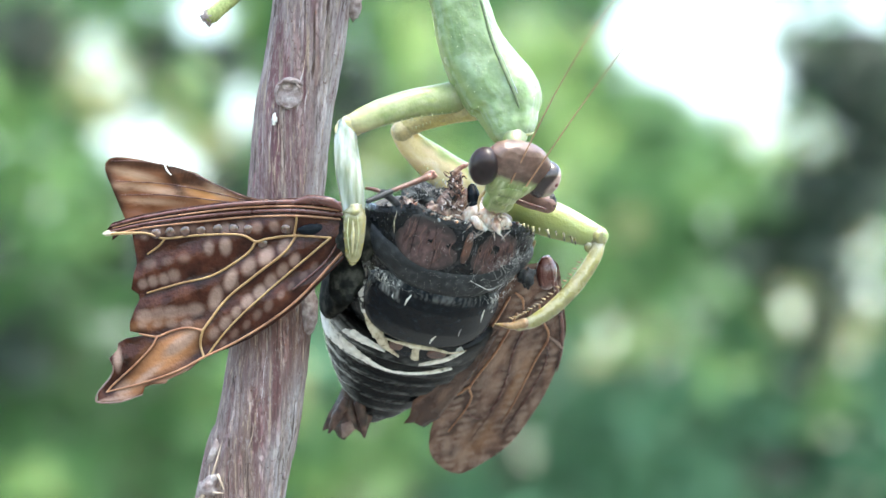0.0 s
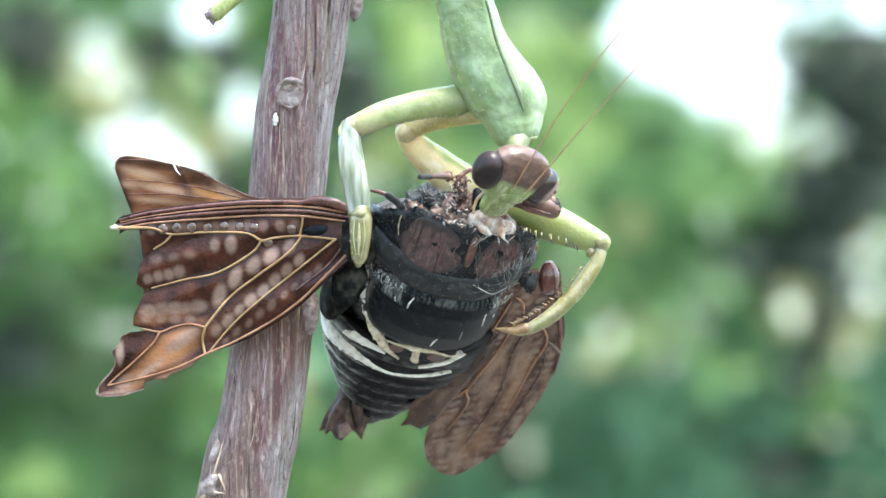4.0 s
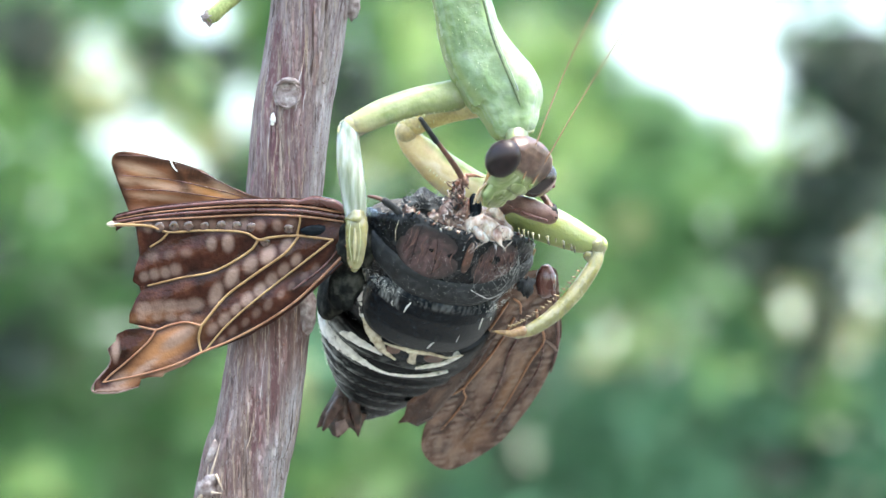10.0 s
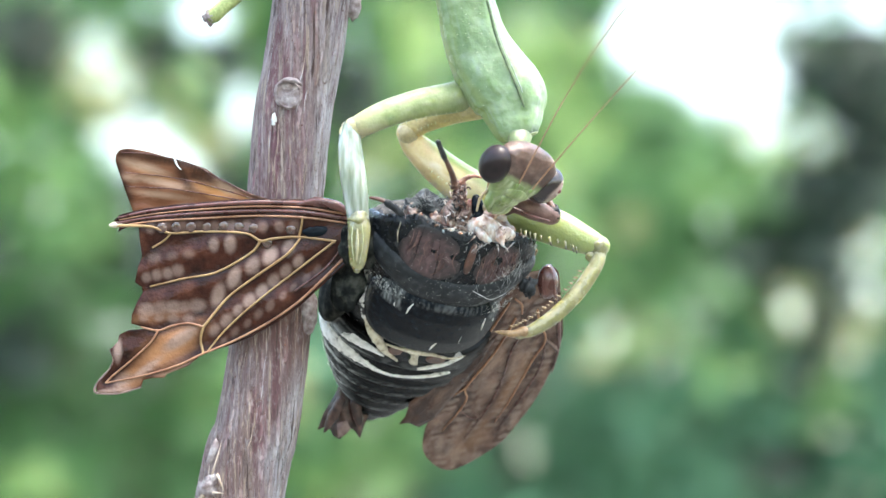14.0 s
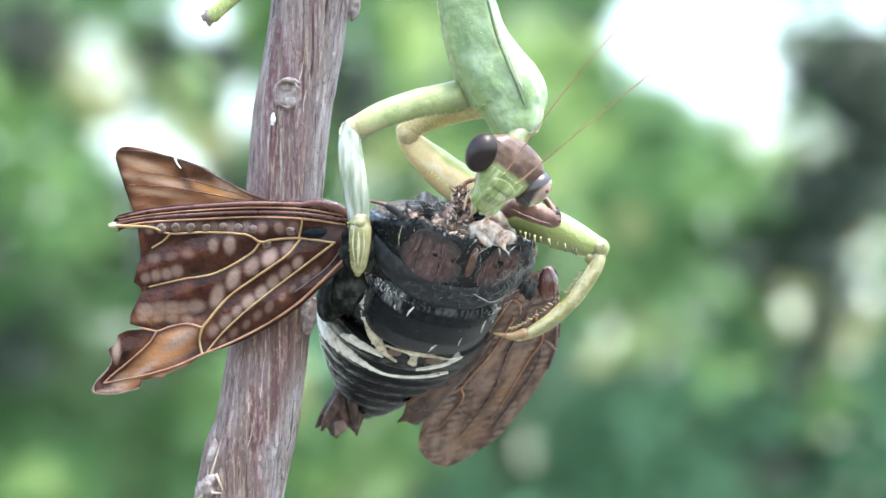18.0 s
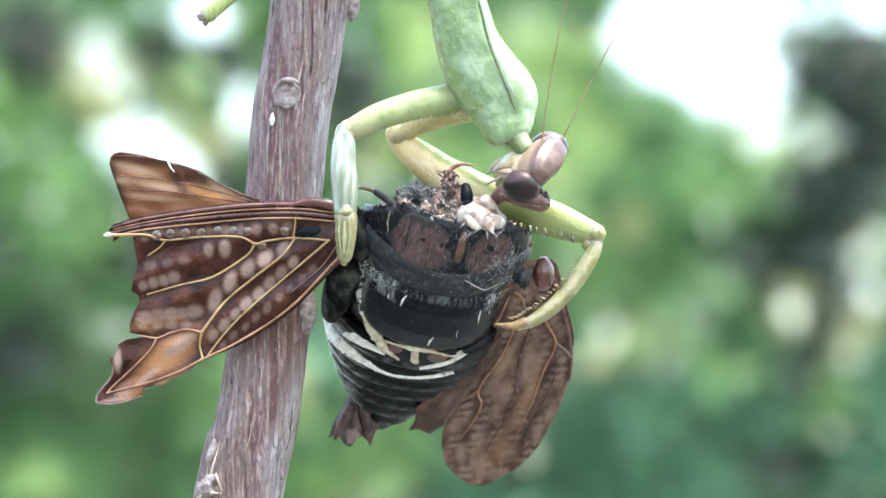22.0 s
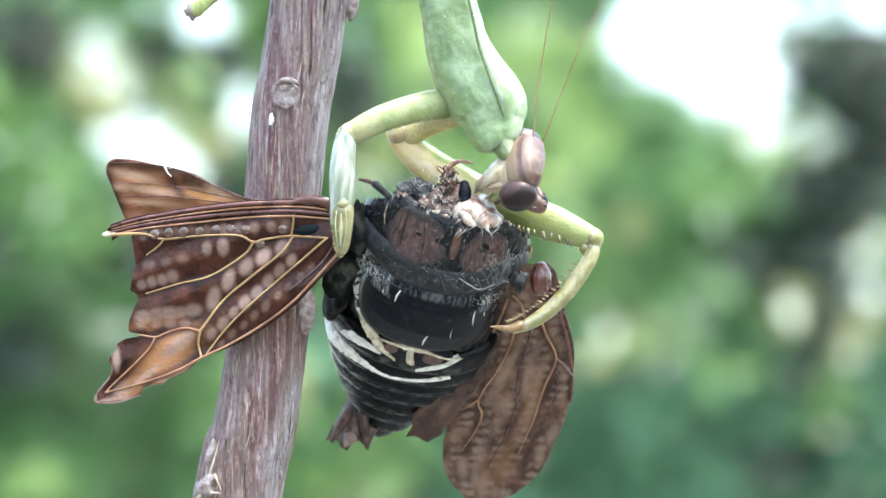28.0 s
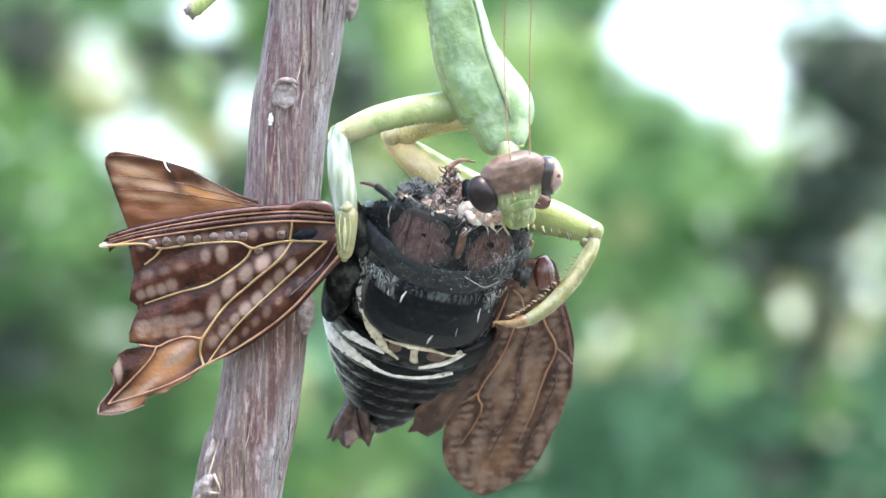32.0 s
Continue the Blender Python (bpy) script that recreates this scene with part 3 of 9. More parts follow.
def shell(s, a, off=0.0):
    """A point of the skin at the angle a round the body (90 degrees: the back)."""
    c, q = math.cos(a), math.sin(a)
    s += 150 * max(0.0, 1 - s / 220) * min(1.38, max(0.0, 0.75 - q))  # the sides are torn back
    w, h, d = girth(s)
    return body(s, (w + off) * math.copysign(abs(c) ** 0.9, c), ((h if q > 0 else d) + off) * math.copysign(abs(q) ** 0.9, q))


SA = []


def hull(stations, offs, seg=56, lump=0.0, seed=0, cap0=True, cap1=True, bow=0.0):
    verts, faces = [], []
    SA.clear()
    for s1, off in zip(stations, offs):
        for k in range(seg):
            a = 2 * math.pi * k / seg
            s = s1 - min(60.0, bow * (math.degrees(a) - 100) ** 2)
            SA.append((s, a))
            v = shell(s, a, off)
            if lump:
                v = v + (v - body(s, 0, 0)).normalized() * lump * noise.noise(v * 0.7 + Vector((seed * 4.0, 0, 0)))
            verts.append(v)
    for i in range(len(stations) - 1):
        for k in range(seg):
            a, b = i * seg + k, i * seg + (k + 1) % seg
            faces.append((a, b, b + seg, a + seg))
    if cap0:
        faces.append(tuple(range(seg)))
    if cap1:
        faces.append(tuple((len(stations) - 1) * seg + k for k in range(seg)))
    return verts, faces


def plate(s0, s1, a0, a1, off, edge=3.0, power=2.6, n=12, m=40, shape=None):
    """A raised, rounded plate on the body's skin between two stations and two angles (degrees)."""
    verts, faces = [], []
    SA.clear()
    sc, sr, ac, ar = (s0 + s1) / 2, (s1 - s0) / 2, radians((a0 + a1) / 2), radians((a1 - a0) / 2)
    for j in range(n + 1):
        r = j / n
        o = off * (1 - max(0.0, (r - 0.75) / 0.25) ** 2) - edge * max(0.0, (r - 0.92) / 0.08)
        for k in range(m):
            t = 2 * math.pi * k / m
            c, q = math.cos(t), math.sin(t)
            f = (abs(c) ** power + abs(q) ** power) ** (-1 / power)
            rr = r * f * (shape(t) if shape else 1.0)
            SA.append((sc + sr * rr * q, ac + ar * rr * c))
            verts.append(shell(*SA[-1], o))
    for j in range(n):
        for k in range(m):
            a, b = j * m + k, j * m + (k + 1) % m
            faces.append((a, b, b + m, a + m))
    return verts, faces


def ribbon(path, off, n=44, m=8, ragged=0.25, seed=0):
    """A thin raised band on the skin. path: station, angle in degrees, half width along the body."""
    verts, faces = [], []
    SA.clear()
    for i, (s, a, w) in enumerate(curve(path, n)):
        for k in range(m + 1):
            f = 2 * k / m - 1
            e = 1 + ragged * noise.noise(Vector((i * 0.45, 2.0 if f > 0 else -2.0, seed * 3.1))) * 1.6
            SA.append((s + f * w * e, radians(a)))
            verts.append(shell(*SA[-1], off * (1 - 0.9 * abs(f) ** 4) - (6 if abs(f) == 1 else 0)))
    for i in range(n - 1):
        for k in range(m):
            a = i * (m + 1) + k
            faces.append((a, a + 1, a + m + 2, a + m + 1))
    return verts, faces


rng0 = random.Random(77)
def tomentum(zones, seed=0, dark=0.0, rim=None):
    """Pigment of the skin: pale streaks that run along the body in zones of station, angle, strength and fineness."""
    def paint(xy):
        out = np.zeros((len(xy), 4))
        for i, (s, a) in enumerate(SA):
            d = math.degrees(a) % 360
            pale = 0.0
            for s0, s1, a0, a1, strength, fine in zones:
                e = min((s - s0) / 8, (s1 - s) / 8, (d - a0) / 5, (a1 - d) / 5, 1.0)
                if e > 0:
                    q = noise.noise(Vector((a * fine, s * 0.035, seed * 3.7))) + 0.6 * noise.noise(Vector((a * fine * 2.3, s * 0.08, seed * 9.1)))
                    pale = max(pale, strength * e * min(1.0, max(0.0, 0.25 + 1.5 * q)))
            k = dark * min(1.0, max(0.0, 2.2 * noise.noise(Vector((a * 22, s * 0.03, seed * 5.3 + 20)))))
            if rim:
                k = max(k, min(1.0, max(0.0, (i // rim[1] / rim[0] - 0.55) / 0.4)))
            out[i] = (pale * (1 - k), k, 0, 1)
        return out
    return paint


# thorax: an open-fronted shell with a ragged rim, then the plates on it
verts, faces = hull([20, 16, 36, 60, 100, 130, 150, 200, 260, 310, 345], [-14, 0, 1, 2, 1, 0, 0, -3, -4, -4, -10], cap0=False, seg=120, lump=0.08)
rim_in = hull([20, 44, 70, 85], [-14, -20, -22, -60], cap0=False, seg=60)
thorax = part("thorax", join((verts, faces), rim_in), GLOSSBLACK, cicada, "black thorax torn open where the head was")
collar = part("collar", hull([112, 116, 124, 132, 140, 148, 156, 163, 168], [-4, 4, 7, 9, 10, 10, 9, 6, -6], seg=180, lump=0.06, cap0=False, cap1=False, bow=0.011), DUSTY, thorax, "dusty black hind collar of the pronotum", pigment=tomentum([(60, 180, 20, 160, 0.02, 34), (60, 180, 20, 56, 0.22, 40)], 1))
part("pronotum_plate", plate(22, 128, 88, 136, 2, edge=2.0, power=2.2, n=26, m=110, shape=lambda t: 1 - 0.06 * math.sin(t) + 0.03 * math.sin(5 * t)), MAROON, thorax, "dark maroon pronotum plate", pigment=tomentum([(0, 130, 10, 170, 0.16, 30)], 2, 0.28, (26, 110)))
part("pronotum_plate", plate(26, 122, 46, 84, 2, edge=2.0, power=2.2, n=26, m=110, shape=lambda t: 1 - 0.06 * math.sin(t) + 0.03 * math.sin(4 * t)), MAROON, thorax, "dark maroon pronotum plate", pigment=tomentum([(0, 130, 10, 170, 0.16, 30)], 2, 0.28, (26, 110)))
part("middle_wedge", plate(26, 90, 84, 89, 4, edge=2.0), CHESTNUT, thorax, "chestnut wedge in the middle")
for a0, a1, s0, s1 in ((119, 122, 24, 104), (103, 108, 30, 112), (66, 70, 30, 100), (54, 57, 30, 96), (148, 152, 20, 80)):
    part("furrow", tube([shell(s0, radians(a1), 3), shell((s0 + s1) / 2, radians(a0 + 1), 3.5), shell(s1, radians(a0), 3)], [0.012, 0.03, 0.012], n=14, seg=7), BLACK, thorax)
part("pale_streak", tube([shell(28, radians(140), 5), shell(52, radians(138), 6), shell(74, radians(135), 5)], [0.02, 0.05, 0.02], n=10, seg=6), IVORY, thorax)
for i in range(40):
    a0, s0 = rng0.choice((rng0.uniform(94, 130), rng0.uniform(53, 79))), rng0.uniform(30, 60)
    s1 = s0 + rng0.uniform(25, 50)
    part("wrinkle", tube([shell(s0, radians(a0), 3), shell((s0 + s1) / 2, radians(a0 + rng0.uniform(-2, 2)), 4), shell(min(s1, 112), radians(a0 + rng0.uniform(-4, 4)), 3)], [0.015, rng0.uniform(0.025, 0.055), 0.015], n=10, seg=6), (THIGH, CHESTNUT, MAROON)[i % 3], thorax)
g = []
for i in range(46):
    a0, s0 = rng0.gauss(52, 13), rng0.uniform(50, 135)
    q = [shell(s0, radians(a0), 6), shell(s0 + rng0.uniform(-25, 25), radians(a0 + rng0.uniform(-6, 6)), 13), shell(s0 + rng0.uniform(-40, 40), radians(a0 + rng0.uniform(-12, 12)), 9)]
    g.append(tube(q, [0.004, 0.0065, 0.004], n=8, seg=4, round_ends=False))
tagged(part("tangled_hair", join(*g), HAIR, thorax, "tangle of fine pale hairs"), kind="stuff")
mesonotum = part("mesonotum", plate(146, 324, 34, 151, 14, power=2.3, n=64, m=300), BLACK, cicada, "smooth black domed middle back plate", pigment=tomentum([(128, 204, 114, 150, 0.55, 44), (128, 196, 34, 60, 0.45, 44), (150, 176, 62, 112, 0.2, 40), (200, 292, 138, 152, 0.3, 40)], 3))
rng = random.Random(4)


def dust(s0, s1, a0, a1, n, off, owner, mat=WAX, size=0.09, name="wax_dust"):
    """Fine wax flecks scattered over a patch of skin."""
    g = []
    for i in range(n):
        s, a = rng.uniform(s0, s1), radians(rng.gauss((a0 + a1) / 2, (a1 - a0) / 4))
        q = shell(s, a, off)
        e = shell(s + rng.uniform(1, 4), a + rng.gauss(0, 0.02), off + rng.uniform(0, 1))
        g.append(cone(q, e, size * rng.uniform(0.2, 0.4), 4))
    ob = part(name, join(*g), mat, owner)
    return tagged(ob, kind="stuff")


dust(158, 186, 116, 146, 130, 13, mesonotum, size=0.06)
dust(160, 290, 40, 145, 160, 13, mesonotum, size=0.018)
dust(146, 172, 40, 64, 80, 13, mesonotum, size=0.05)
dust(168, 182, 74, 108, 70, 13, mesonotum, size=0.05)
dust(22, 122, 40, 148, 300, 4, thorax, size=0.015)
part("frayed_line", tube([shell(112, radians(80), 11), shell(124, radians(72), 12), shell(134, radians(64), 12), shell(126, radians(54), 12)], [0.012, 0.028, 0.02, 0.01], n=40, seg=6, rough=1.2, seed=5), WAX, thorax, "frayed white wax line")
dust(112, 168, 40, 150, 220, 10, thorax, size=0.012)
dust(60, 135, 25, 65, 90, 9, thorax, size=0.035)
for s0, a0, s1, a1, w in ((172, 109, 200, 111, 1.1), (190, 121, 200, 120, 0.5), (186, 61, 226, 58, 0.7), (196, 52, 206, 51, 0.6), (262, 86, 294, 87, 1.0), (236, 72, 262, 71, 0.25)):
    part("white_mark", tube([shell(s0, radians(a0), 14), shell((s0 + s1) / 2, radians((a0 + a1) / 2 + 0.5), 15), shell(s1, radians(a1), 14)], [0.05 * w, 0.075 * w, 0.07 * w, 0.045 * w], n=16, seg=8, rough=0.8, flat=0.5), WAX, mesonotum)
# cream ridges round the scutellum
for pts, r in (([shell(318, radians(118), 8), shell(324, radians(108), 8), shell(320, radians(96), 9), shell(314, radians(88), 9), shell(326, radians(78), 8), shell(337, radians(68), 7), shell(340, radians(56), 5)], [0.05, 0.1, 0.17, 0.24, 0.12, 0.1, 0.05]),
               ([shell(316, radians(91), 6), shell(338, radians(90.5), 8), shell(366, radians(89), 4), shell(374, radians(88), 0)], [0.3, 0.3, 0.4, 0.12]),
               ([shell(280, radians(136), 9), shell(306, radians(125), 10), shell(320, radians(117), 9), shell(346, radians(108), 6), shell(374, radians(97), 2)], [0.2, 0.34, 0.5, 0.36, 0.1])):
    part("ivory_ridge", tube(pts, r, n=34, seg=12, rough=0.45, seed=len(pts), flat=0.45), IVORY, cicada, "ivory ridge of the hind back plate")
part("speckled_ridge", tube([shell(190, radians(159), 4), shell(224, radians(154), 6), shell(252, radians(147), 8), shell(284, radians(135), 9)], [0.15, 0.32, 0.4, 0.36], n=54, seg=16, rough=0.3, seed=9, flat=0.5), FLECKED, cicada, "black-flecked white ridge")
part("ivory_knob", tube([shell(322, radians(99), 8), shell(317, radians(94), 10), shell(316, radians(88), 10), shell(324, radians(82), 8)], [0.12, 0.3, 0.3, 0.1], n=20, seg=10, rough=0.5, flat=0.4), IVORY, cicada)
part("rear_plate", plate(312, 372, 62, 114, 2), BLACK, cicada, "dark hollow between ivory ridges")
part("rust_patch", plate(330, 362, 70, 84, 5), CHESTNUT, cicada, "rust-brown patch beside the ivory knob")
part("rust_patch", plate(326, 356, 97, 107, 5), CHESTNUT, cicada, "rust-brown patch beside the ivory knob")
part("side_plate", plate(256, 412, 150, 192, 13, power=2.2), SIDEBLACK, cicada, "black side plate")
# abdomen in overlapping rings
def ring_dust(s0, s1, seed):
    """Pigment of an abdomen ring: pale dust that lies in streaks round the body, thickest on the flank."""
    def paint(xy):
        out = np.zeros((len(xy), 4))
        for i, (s, a) in enumerate(SA):
            d, f = math.degrees(a) % 360, (s - s0) / (s1 - s0)
            n1 = noise.noise(Vector((a * 5, s * 0.22, seed * 3.7))) + 0.6 * noise.noise(Vector((a * 14, s * 0.4, seed * 9.1)))
            flank = max(0.0, min(1.0, (d - 112) / 42)) if d < 240 else 0.0
            hem = math.exp(-((f - 0.82) / 0.2) ** 2)
            pale = flank * (0.35 * max(0.0, min(1.0, 0.3 + 2.5 * n1)) + 0.8 * hem * max(0.0, min(1.0, 0.65 + 1.6 * n1))) + 0.16 * hem * max(0.0, min(1.0, 0.2 + 3 * n1))
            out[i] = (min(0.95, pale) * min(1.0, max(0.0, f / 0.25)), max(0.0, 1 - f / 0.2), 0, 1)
        return out
    return paint


edges = [346, 398, 438, 472, 506, 540, 575, 610, 646]
for i in range(8):
    a, b = edges[i], edges[i + 1]
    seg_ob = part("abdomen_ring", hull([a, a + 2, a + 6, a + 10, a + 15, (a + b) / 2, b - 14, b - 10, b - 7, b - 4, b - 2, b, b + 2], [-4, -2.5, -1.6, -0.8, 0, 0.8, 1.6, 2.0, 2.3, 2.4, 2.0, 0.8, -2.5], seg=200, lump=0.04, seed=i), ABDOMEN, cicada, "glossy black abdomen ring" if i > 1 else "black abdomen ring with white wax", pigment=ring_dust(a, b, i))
    if i == 1:
        part("wax_band", ribbon([(440, 188, 24), (428, 170, 27), (416, 152, 26), (413, 138, 20), (415, 124, 12), (420, 112, 8), (427, 98, 4), (421, 84, 3.5), (410, 70, 4), (402, 60, 2)], 5, n=90, ragged=0.5, seed=1), WAX, seg_ob, "white wax band with a ragged edge")
    if i == 0:
        part("wax_band", ribbon([(376, 140, 4), (369, 133, 11), (366, 124, 10), (364, 114, 6), (366, 106, 3)], 7, seed=2), WAX, seg_ob, "white wax patch")
        part("wax_band", ribbon([(386, 85, 2), (376, 78, 5), (366, 71, 7), (350, 63, 5), (340, 58, 2)], 7, seed=3), WAX, seg_ob, "white wax patch")
    if i > 1:
        dust(b - 14, b, 150, 190, 40, 4, seg_ob, size=0.035)
# brown flared tail piece with a ragged hem
tail = part("tail_flap", sheet([(-9.6, -12.3), (-10.2, -13.6), (-11.2, -15.2), (-11.7, -16.6), (-11.1, -16.4), (-10.5, -16.6), (-10.2, -17.2), (-9.6, -17.5), (-9.1, -16.8), (-8.5, -16.5), (-8.1, -16.9), (-7.75, -17.4), (-7.5, -16.6), (-7.0, -15.4), (-6.4, -14.2), (-7.2, -12.6)], lambda x, y: -17.2 + 0.02 * (y + 15) + 0.5 * math.cos((x + 9) * 1.6), 0.35, 4, 0.4, 2), TAIL, cicada, "dark brown torn flap at the tail")
part("tail_fold", tube([(-9.5, -14.0, -16.3), (-10.3, -15.4, -16.5), (-11.0, -16.7, -16.9)], [0.5, 0.5, 0.15], n=14, seg=10, rough=0.2, flat=0.5), TAIL, tail)
part("tail_fold", tube([(-8.2, -14.2, -16.5), (-7.9, -15.6, -16.6), (-7.8, -17.2, -17.0)], [0.5, 0.45, 0.12], n=14, seg=10, rough=0.2, flat=0.5), TAIL, tail)
part("tail_web", sheet([(-9.9, -16.0), (-9.0, -15.7), (-8.6, -16.5), (-9.2, -17.1), (-9.8, -17.3)], lambda x, y: -16.4, 0.15, 2, 0.2, 4), SPOT, tail, "pale torn skin between the tail folds")

# torn flesh in the neck opening
def wet_mass(pts, radii, lump, seed, flat=0.8):
    """A wet lump of flesh drawn out along a line, with folds."""
    v, f = tube(pts, radii, n=34, seg=30, flat=flat)
    c = [Vector(q) for q in curve(pts, 34)]
    out = []
    for i, p in enumerate(v):
        o = c[min(max(i // 30 - 3, 0), 33)]
        q = Vector(p) + Vector((seed * 5.0, 0, 0))
        h = 1 - 2 * abs(noise.noise(q * 0.55)) + 0.35 * noise.noise(q * 1.6)
        out.append(Vector(p) + (Vector(p) - o) * lump * h)
    return out, f


meat = part("flesh", wet_mass([PX(806, 396, 58), PX(828, 396, 66), PX(850, 399, 72), PX(872, 405, 72), PX(898, 414, 62)], [0.6, 0.9, 1.0, 0.95, 0.5], 0.3, 1), FLESH, cicada, "wet white flesh in the torn neck")
for pts, r, k in (([PX(842, 402, 84), PX(850, 414, 88), PX(862, 422, 86)], [0.3, 0.4, 0.15], 2), ([PX(868, 398, 78), PX(880, 416, 86), PX(886, 430, 88)], [0.3, 0.45, 0.12], 3), ([PX(862, 384, 66), PX(874, 374, 62), PX(884, 384, 60)], [0.4, 0.5, 0.4], 5)):
    part("flesh_lobe", wet_mass(pts, r, 0.3, k), FLESH, meat)
part("flesh_bed", wet_mass([PX(772, 386, 44), PX(800, 388, 50), PX(840, 392, 56), PX(874, 400, 54), PX(898, 406, 44)], [0.9, 1.5, 1.6, 1.2, 0.5], 0.2, 6), TISSUE, meat, "brownish wet flesh filling the neck")
tissue = part("torn_tissue", join(wet_mass([PX(788, 388, 60), PX(800, 366, 64), PX(812, 346, 66), PX(818, 322, 66)], [1.0, 0.75, 0.45, 0.2], 0.2, 7), wet_mass([PX(812, 392, 70), PX(822, 372, 72), PX(828, 352, 70)], [0.7, 0.45, 0.2], 0.2, 8)), TISSUE, cicada, "pinkish brown torn tissue stalk")
for i in range(110):
    y = rng.uniform(322, 402)
    p = Vector(PX(rng.gauss(808, 4 + (y - 318) * 0.22), y, rng.uniform(66, 86)))
    d = Vector((rng.uniform(-0.7, 0.7), rng.uniform(-0.6, 1), rng.uniform(-0.1, 0.5))).normalized()
    e = p + d * rng.uniform(0.3, 0.8)
    part("shred", tube([p, (p + e) / 2 + Vector((rng.uniform(-0.2, 0.2), rng.uniform(-0.2, 0.2), 0.15)), e], [0.05, rng.uniform(0.05, 0.1), 0.035], n=9, seg=6, rough=0.5, seed=i, flat=0.5), (TISSUE, CHESTNUT, FLESH, DUSTY)[i % 4], tissue)
for i in range(44):
    p = Vector(PX(rng.uniform(796, 908), rng.uniform(384, 432), rng.uniform(76, 92)))
    q = p + Vector((rng.uniform(-0.9, 0.9), rng.uniform(-0.9, 0.1), rng.uniform(0.0, 0.3)))
    part("white_fibre", tube([p, (p + q) / 2 + Vector((0.1, 0.1, 0.12)), q], [0.02, rng.uniform(0.03, 0.07), 0.015], n=8, seg=6, rough=0.4, seed=i), (FLESH, FLESH, TISSUE)[i % 3], meat)
part("black_shard", wet_mass([(2.75, 4.55, 3.6), (2.85, 3.9, 3.8), (2.85, 3.1, 3.8)], [0.42, 0.52, 0.46], 0.1, 9), BLACK, cicada, "glossy black shard of cuticle in the flesh")
part("curled_strip", tube([(0.89, 5.20, 3.50), (1.39, 6.09, 4.00), (2.37, 6.58, 4.20), (3.56, 6.38, 4.20)], [0.2, 0.24, 0.2, 0.06], n=20, seg=9, rough=0.3, flat=0.5), TISSUE, cicada, "grey curled strip of cuticle")
black_lump = part("black_lump", blob((-1.59, 3.93, 2.00), (1.9, 1.25, 1.2), rough=0.75, seed=7), DUSTY, cicada, "dusty black joint of a torn leg", pigment=lambda xy: np.array([(max(0.0, min(0.9, 1.6 * noise.noise(Vector((x * 2.2, y * 2.2, 4.0))))), 0, 0, 1) for x, y in xy]))
part("black_knob", blob((0.00, 3.73, 2.20), (0.85, 1.0, 0.8), rough=0.7, seed=8), DUSTY, black_lump)
part("grey_knob", blob((-2.78, 3.33, 2.50), (0.8, 0.8, 0.7), rough=0.6, seed=18), TISSUE, black_lump)
part("grey_knob", blob((-0.69, 2.83, 3.10), (0.7, 0.6, 0.6), rough=0.6, seed=28), TISSUE, black_lump)
for i in range(60):
    a = radians(rng.uniform(30, 165))
    p = shell(rng.uniform(16, 24), a, -3)
    d = (-AXIS + BACK * rng.uniform(-0.5, 0.6) + ACROSS * rng.uniform(-0.7, 0.7)).normalized()
    part("ragged_edge", cone(p, p + d * rng.uniform(0.15, 0.6), rng.uniform(0.06, 0.2)), (DUSTY, FLESH, TISSUE, FLESH)[i % 4] if radians(45) < a < radians(112) else (DUSTY, BLACK, DUSTY, TISSUE)[i % 4], thorax)
g = []
for i in range(120):
    a = radians(rng.uniform(95, 175))
    p = Vector(PX(rng.uniform(718, 792), rng.uniform(344, 372), rng.uniform(40, 62)))
    d = (-AXIS * 0.9 + ACROSS * rng.uniform(-0.8, 0.5) + BACK * rng.uniform(-0.4, 0.8)).normalized()
    g.append(cone(p, p + d * rng.uniform(0.7, 1.6), 0.025, 4))
tagged(part("bristles", join(*g), HAIR, black_lump, "fine grey bristles"), kind="stuff")
# stumps of legs
stub_leg = part("leg_stump", tube([(-3.08, 2.23, 3.10), (-4.06, 3.51, 4.00), (-5.05, 4.30, 4.30)], [0.34, 0.3, 0.34], n=12, seg=10), DUSTY, cicada, "dark stump of a leg")
part("shin", tube([(-5.05, 4.30, 4.30), (-5.74, 4.60, 4.20), (-6.53, 4.75, 4.00)], [0.18, 0.2, 0.12], n=8, seg=8), CHESTNUT, stub_leg)
fore = part("foreleg", tube([(5.1, 3.5, 1.60), (6.2, 4.1, 2.9), (7.74, 3.62, 3.30), (9.33, 3.03, 3.10)], [0.5, 0.85, 0.95, 0.8], n=20, seg=14, flat=0.85), THIGH, cicada, "thick brown thigh of a torn-off foreleg")
part("thigh_joint", blob((9.53, 3.32, 3.10), (0.6, 0.85, 0.6), rough=0.4, seed=21), DUSTY, fore, "greyish knee joint")
part("shin", tube([(9.53, 3.62, 3.10), (8.84, 4.72, 2.50), (8.01, 5.42, 2.00)], [0.35, 0.3, 0.22], n=12, seg=9), CHESTNUT, fore)
part("ridge", tube([(5.74, 3.91, 4.00), (7.47, 3.12, 4.20), (9.11, 2.62, 3.90)], [0.1, 0.16, 0.1], n=12, seg=7), COSTA, fore)
LEG_BASE = Vector((2.08, 5.29, 4.25))
chewed = part("chewed_leg", tube([LEG_BASE, LEG_BASE + Vector((0.1, 2.0, 0.1)), LEG_BASE + Vector((0.0, 5, 0)), LEG_BASE + Vector((-0.1, 8, 0))], [0.3, 0.27, 0.2, 0.17], n=24, seg=10), CHESTNUT, cicada, "thin brown cicada leg in the jaws", pivot=LEG_BASE)
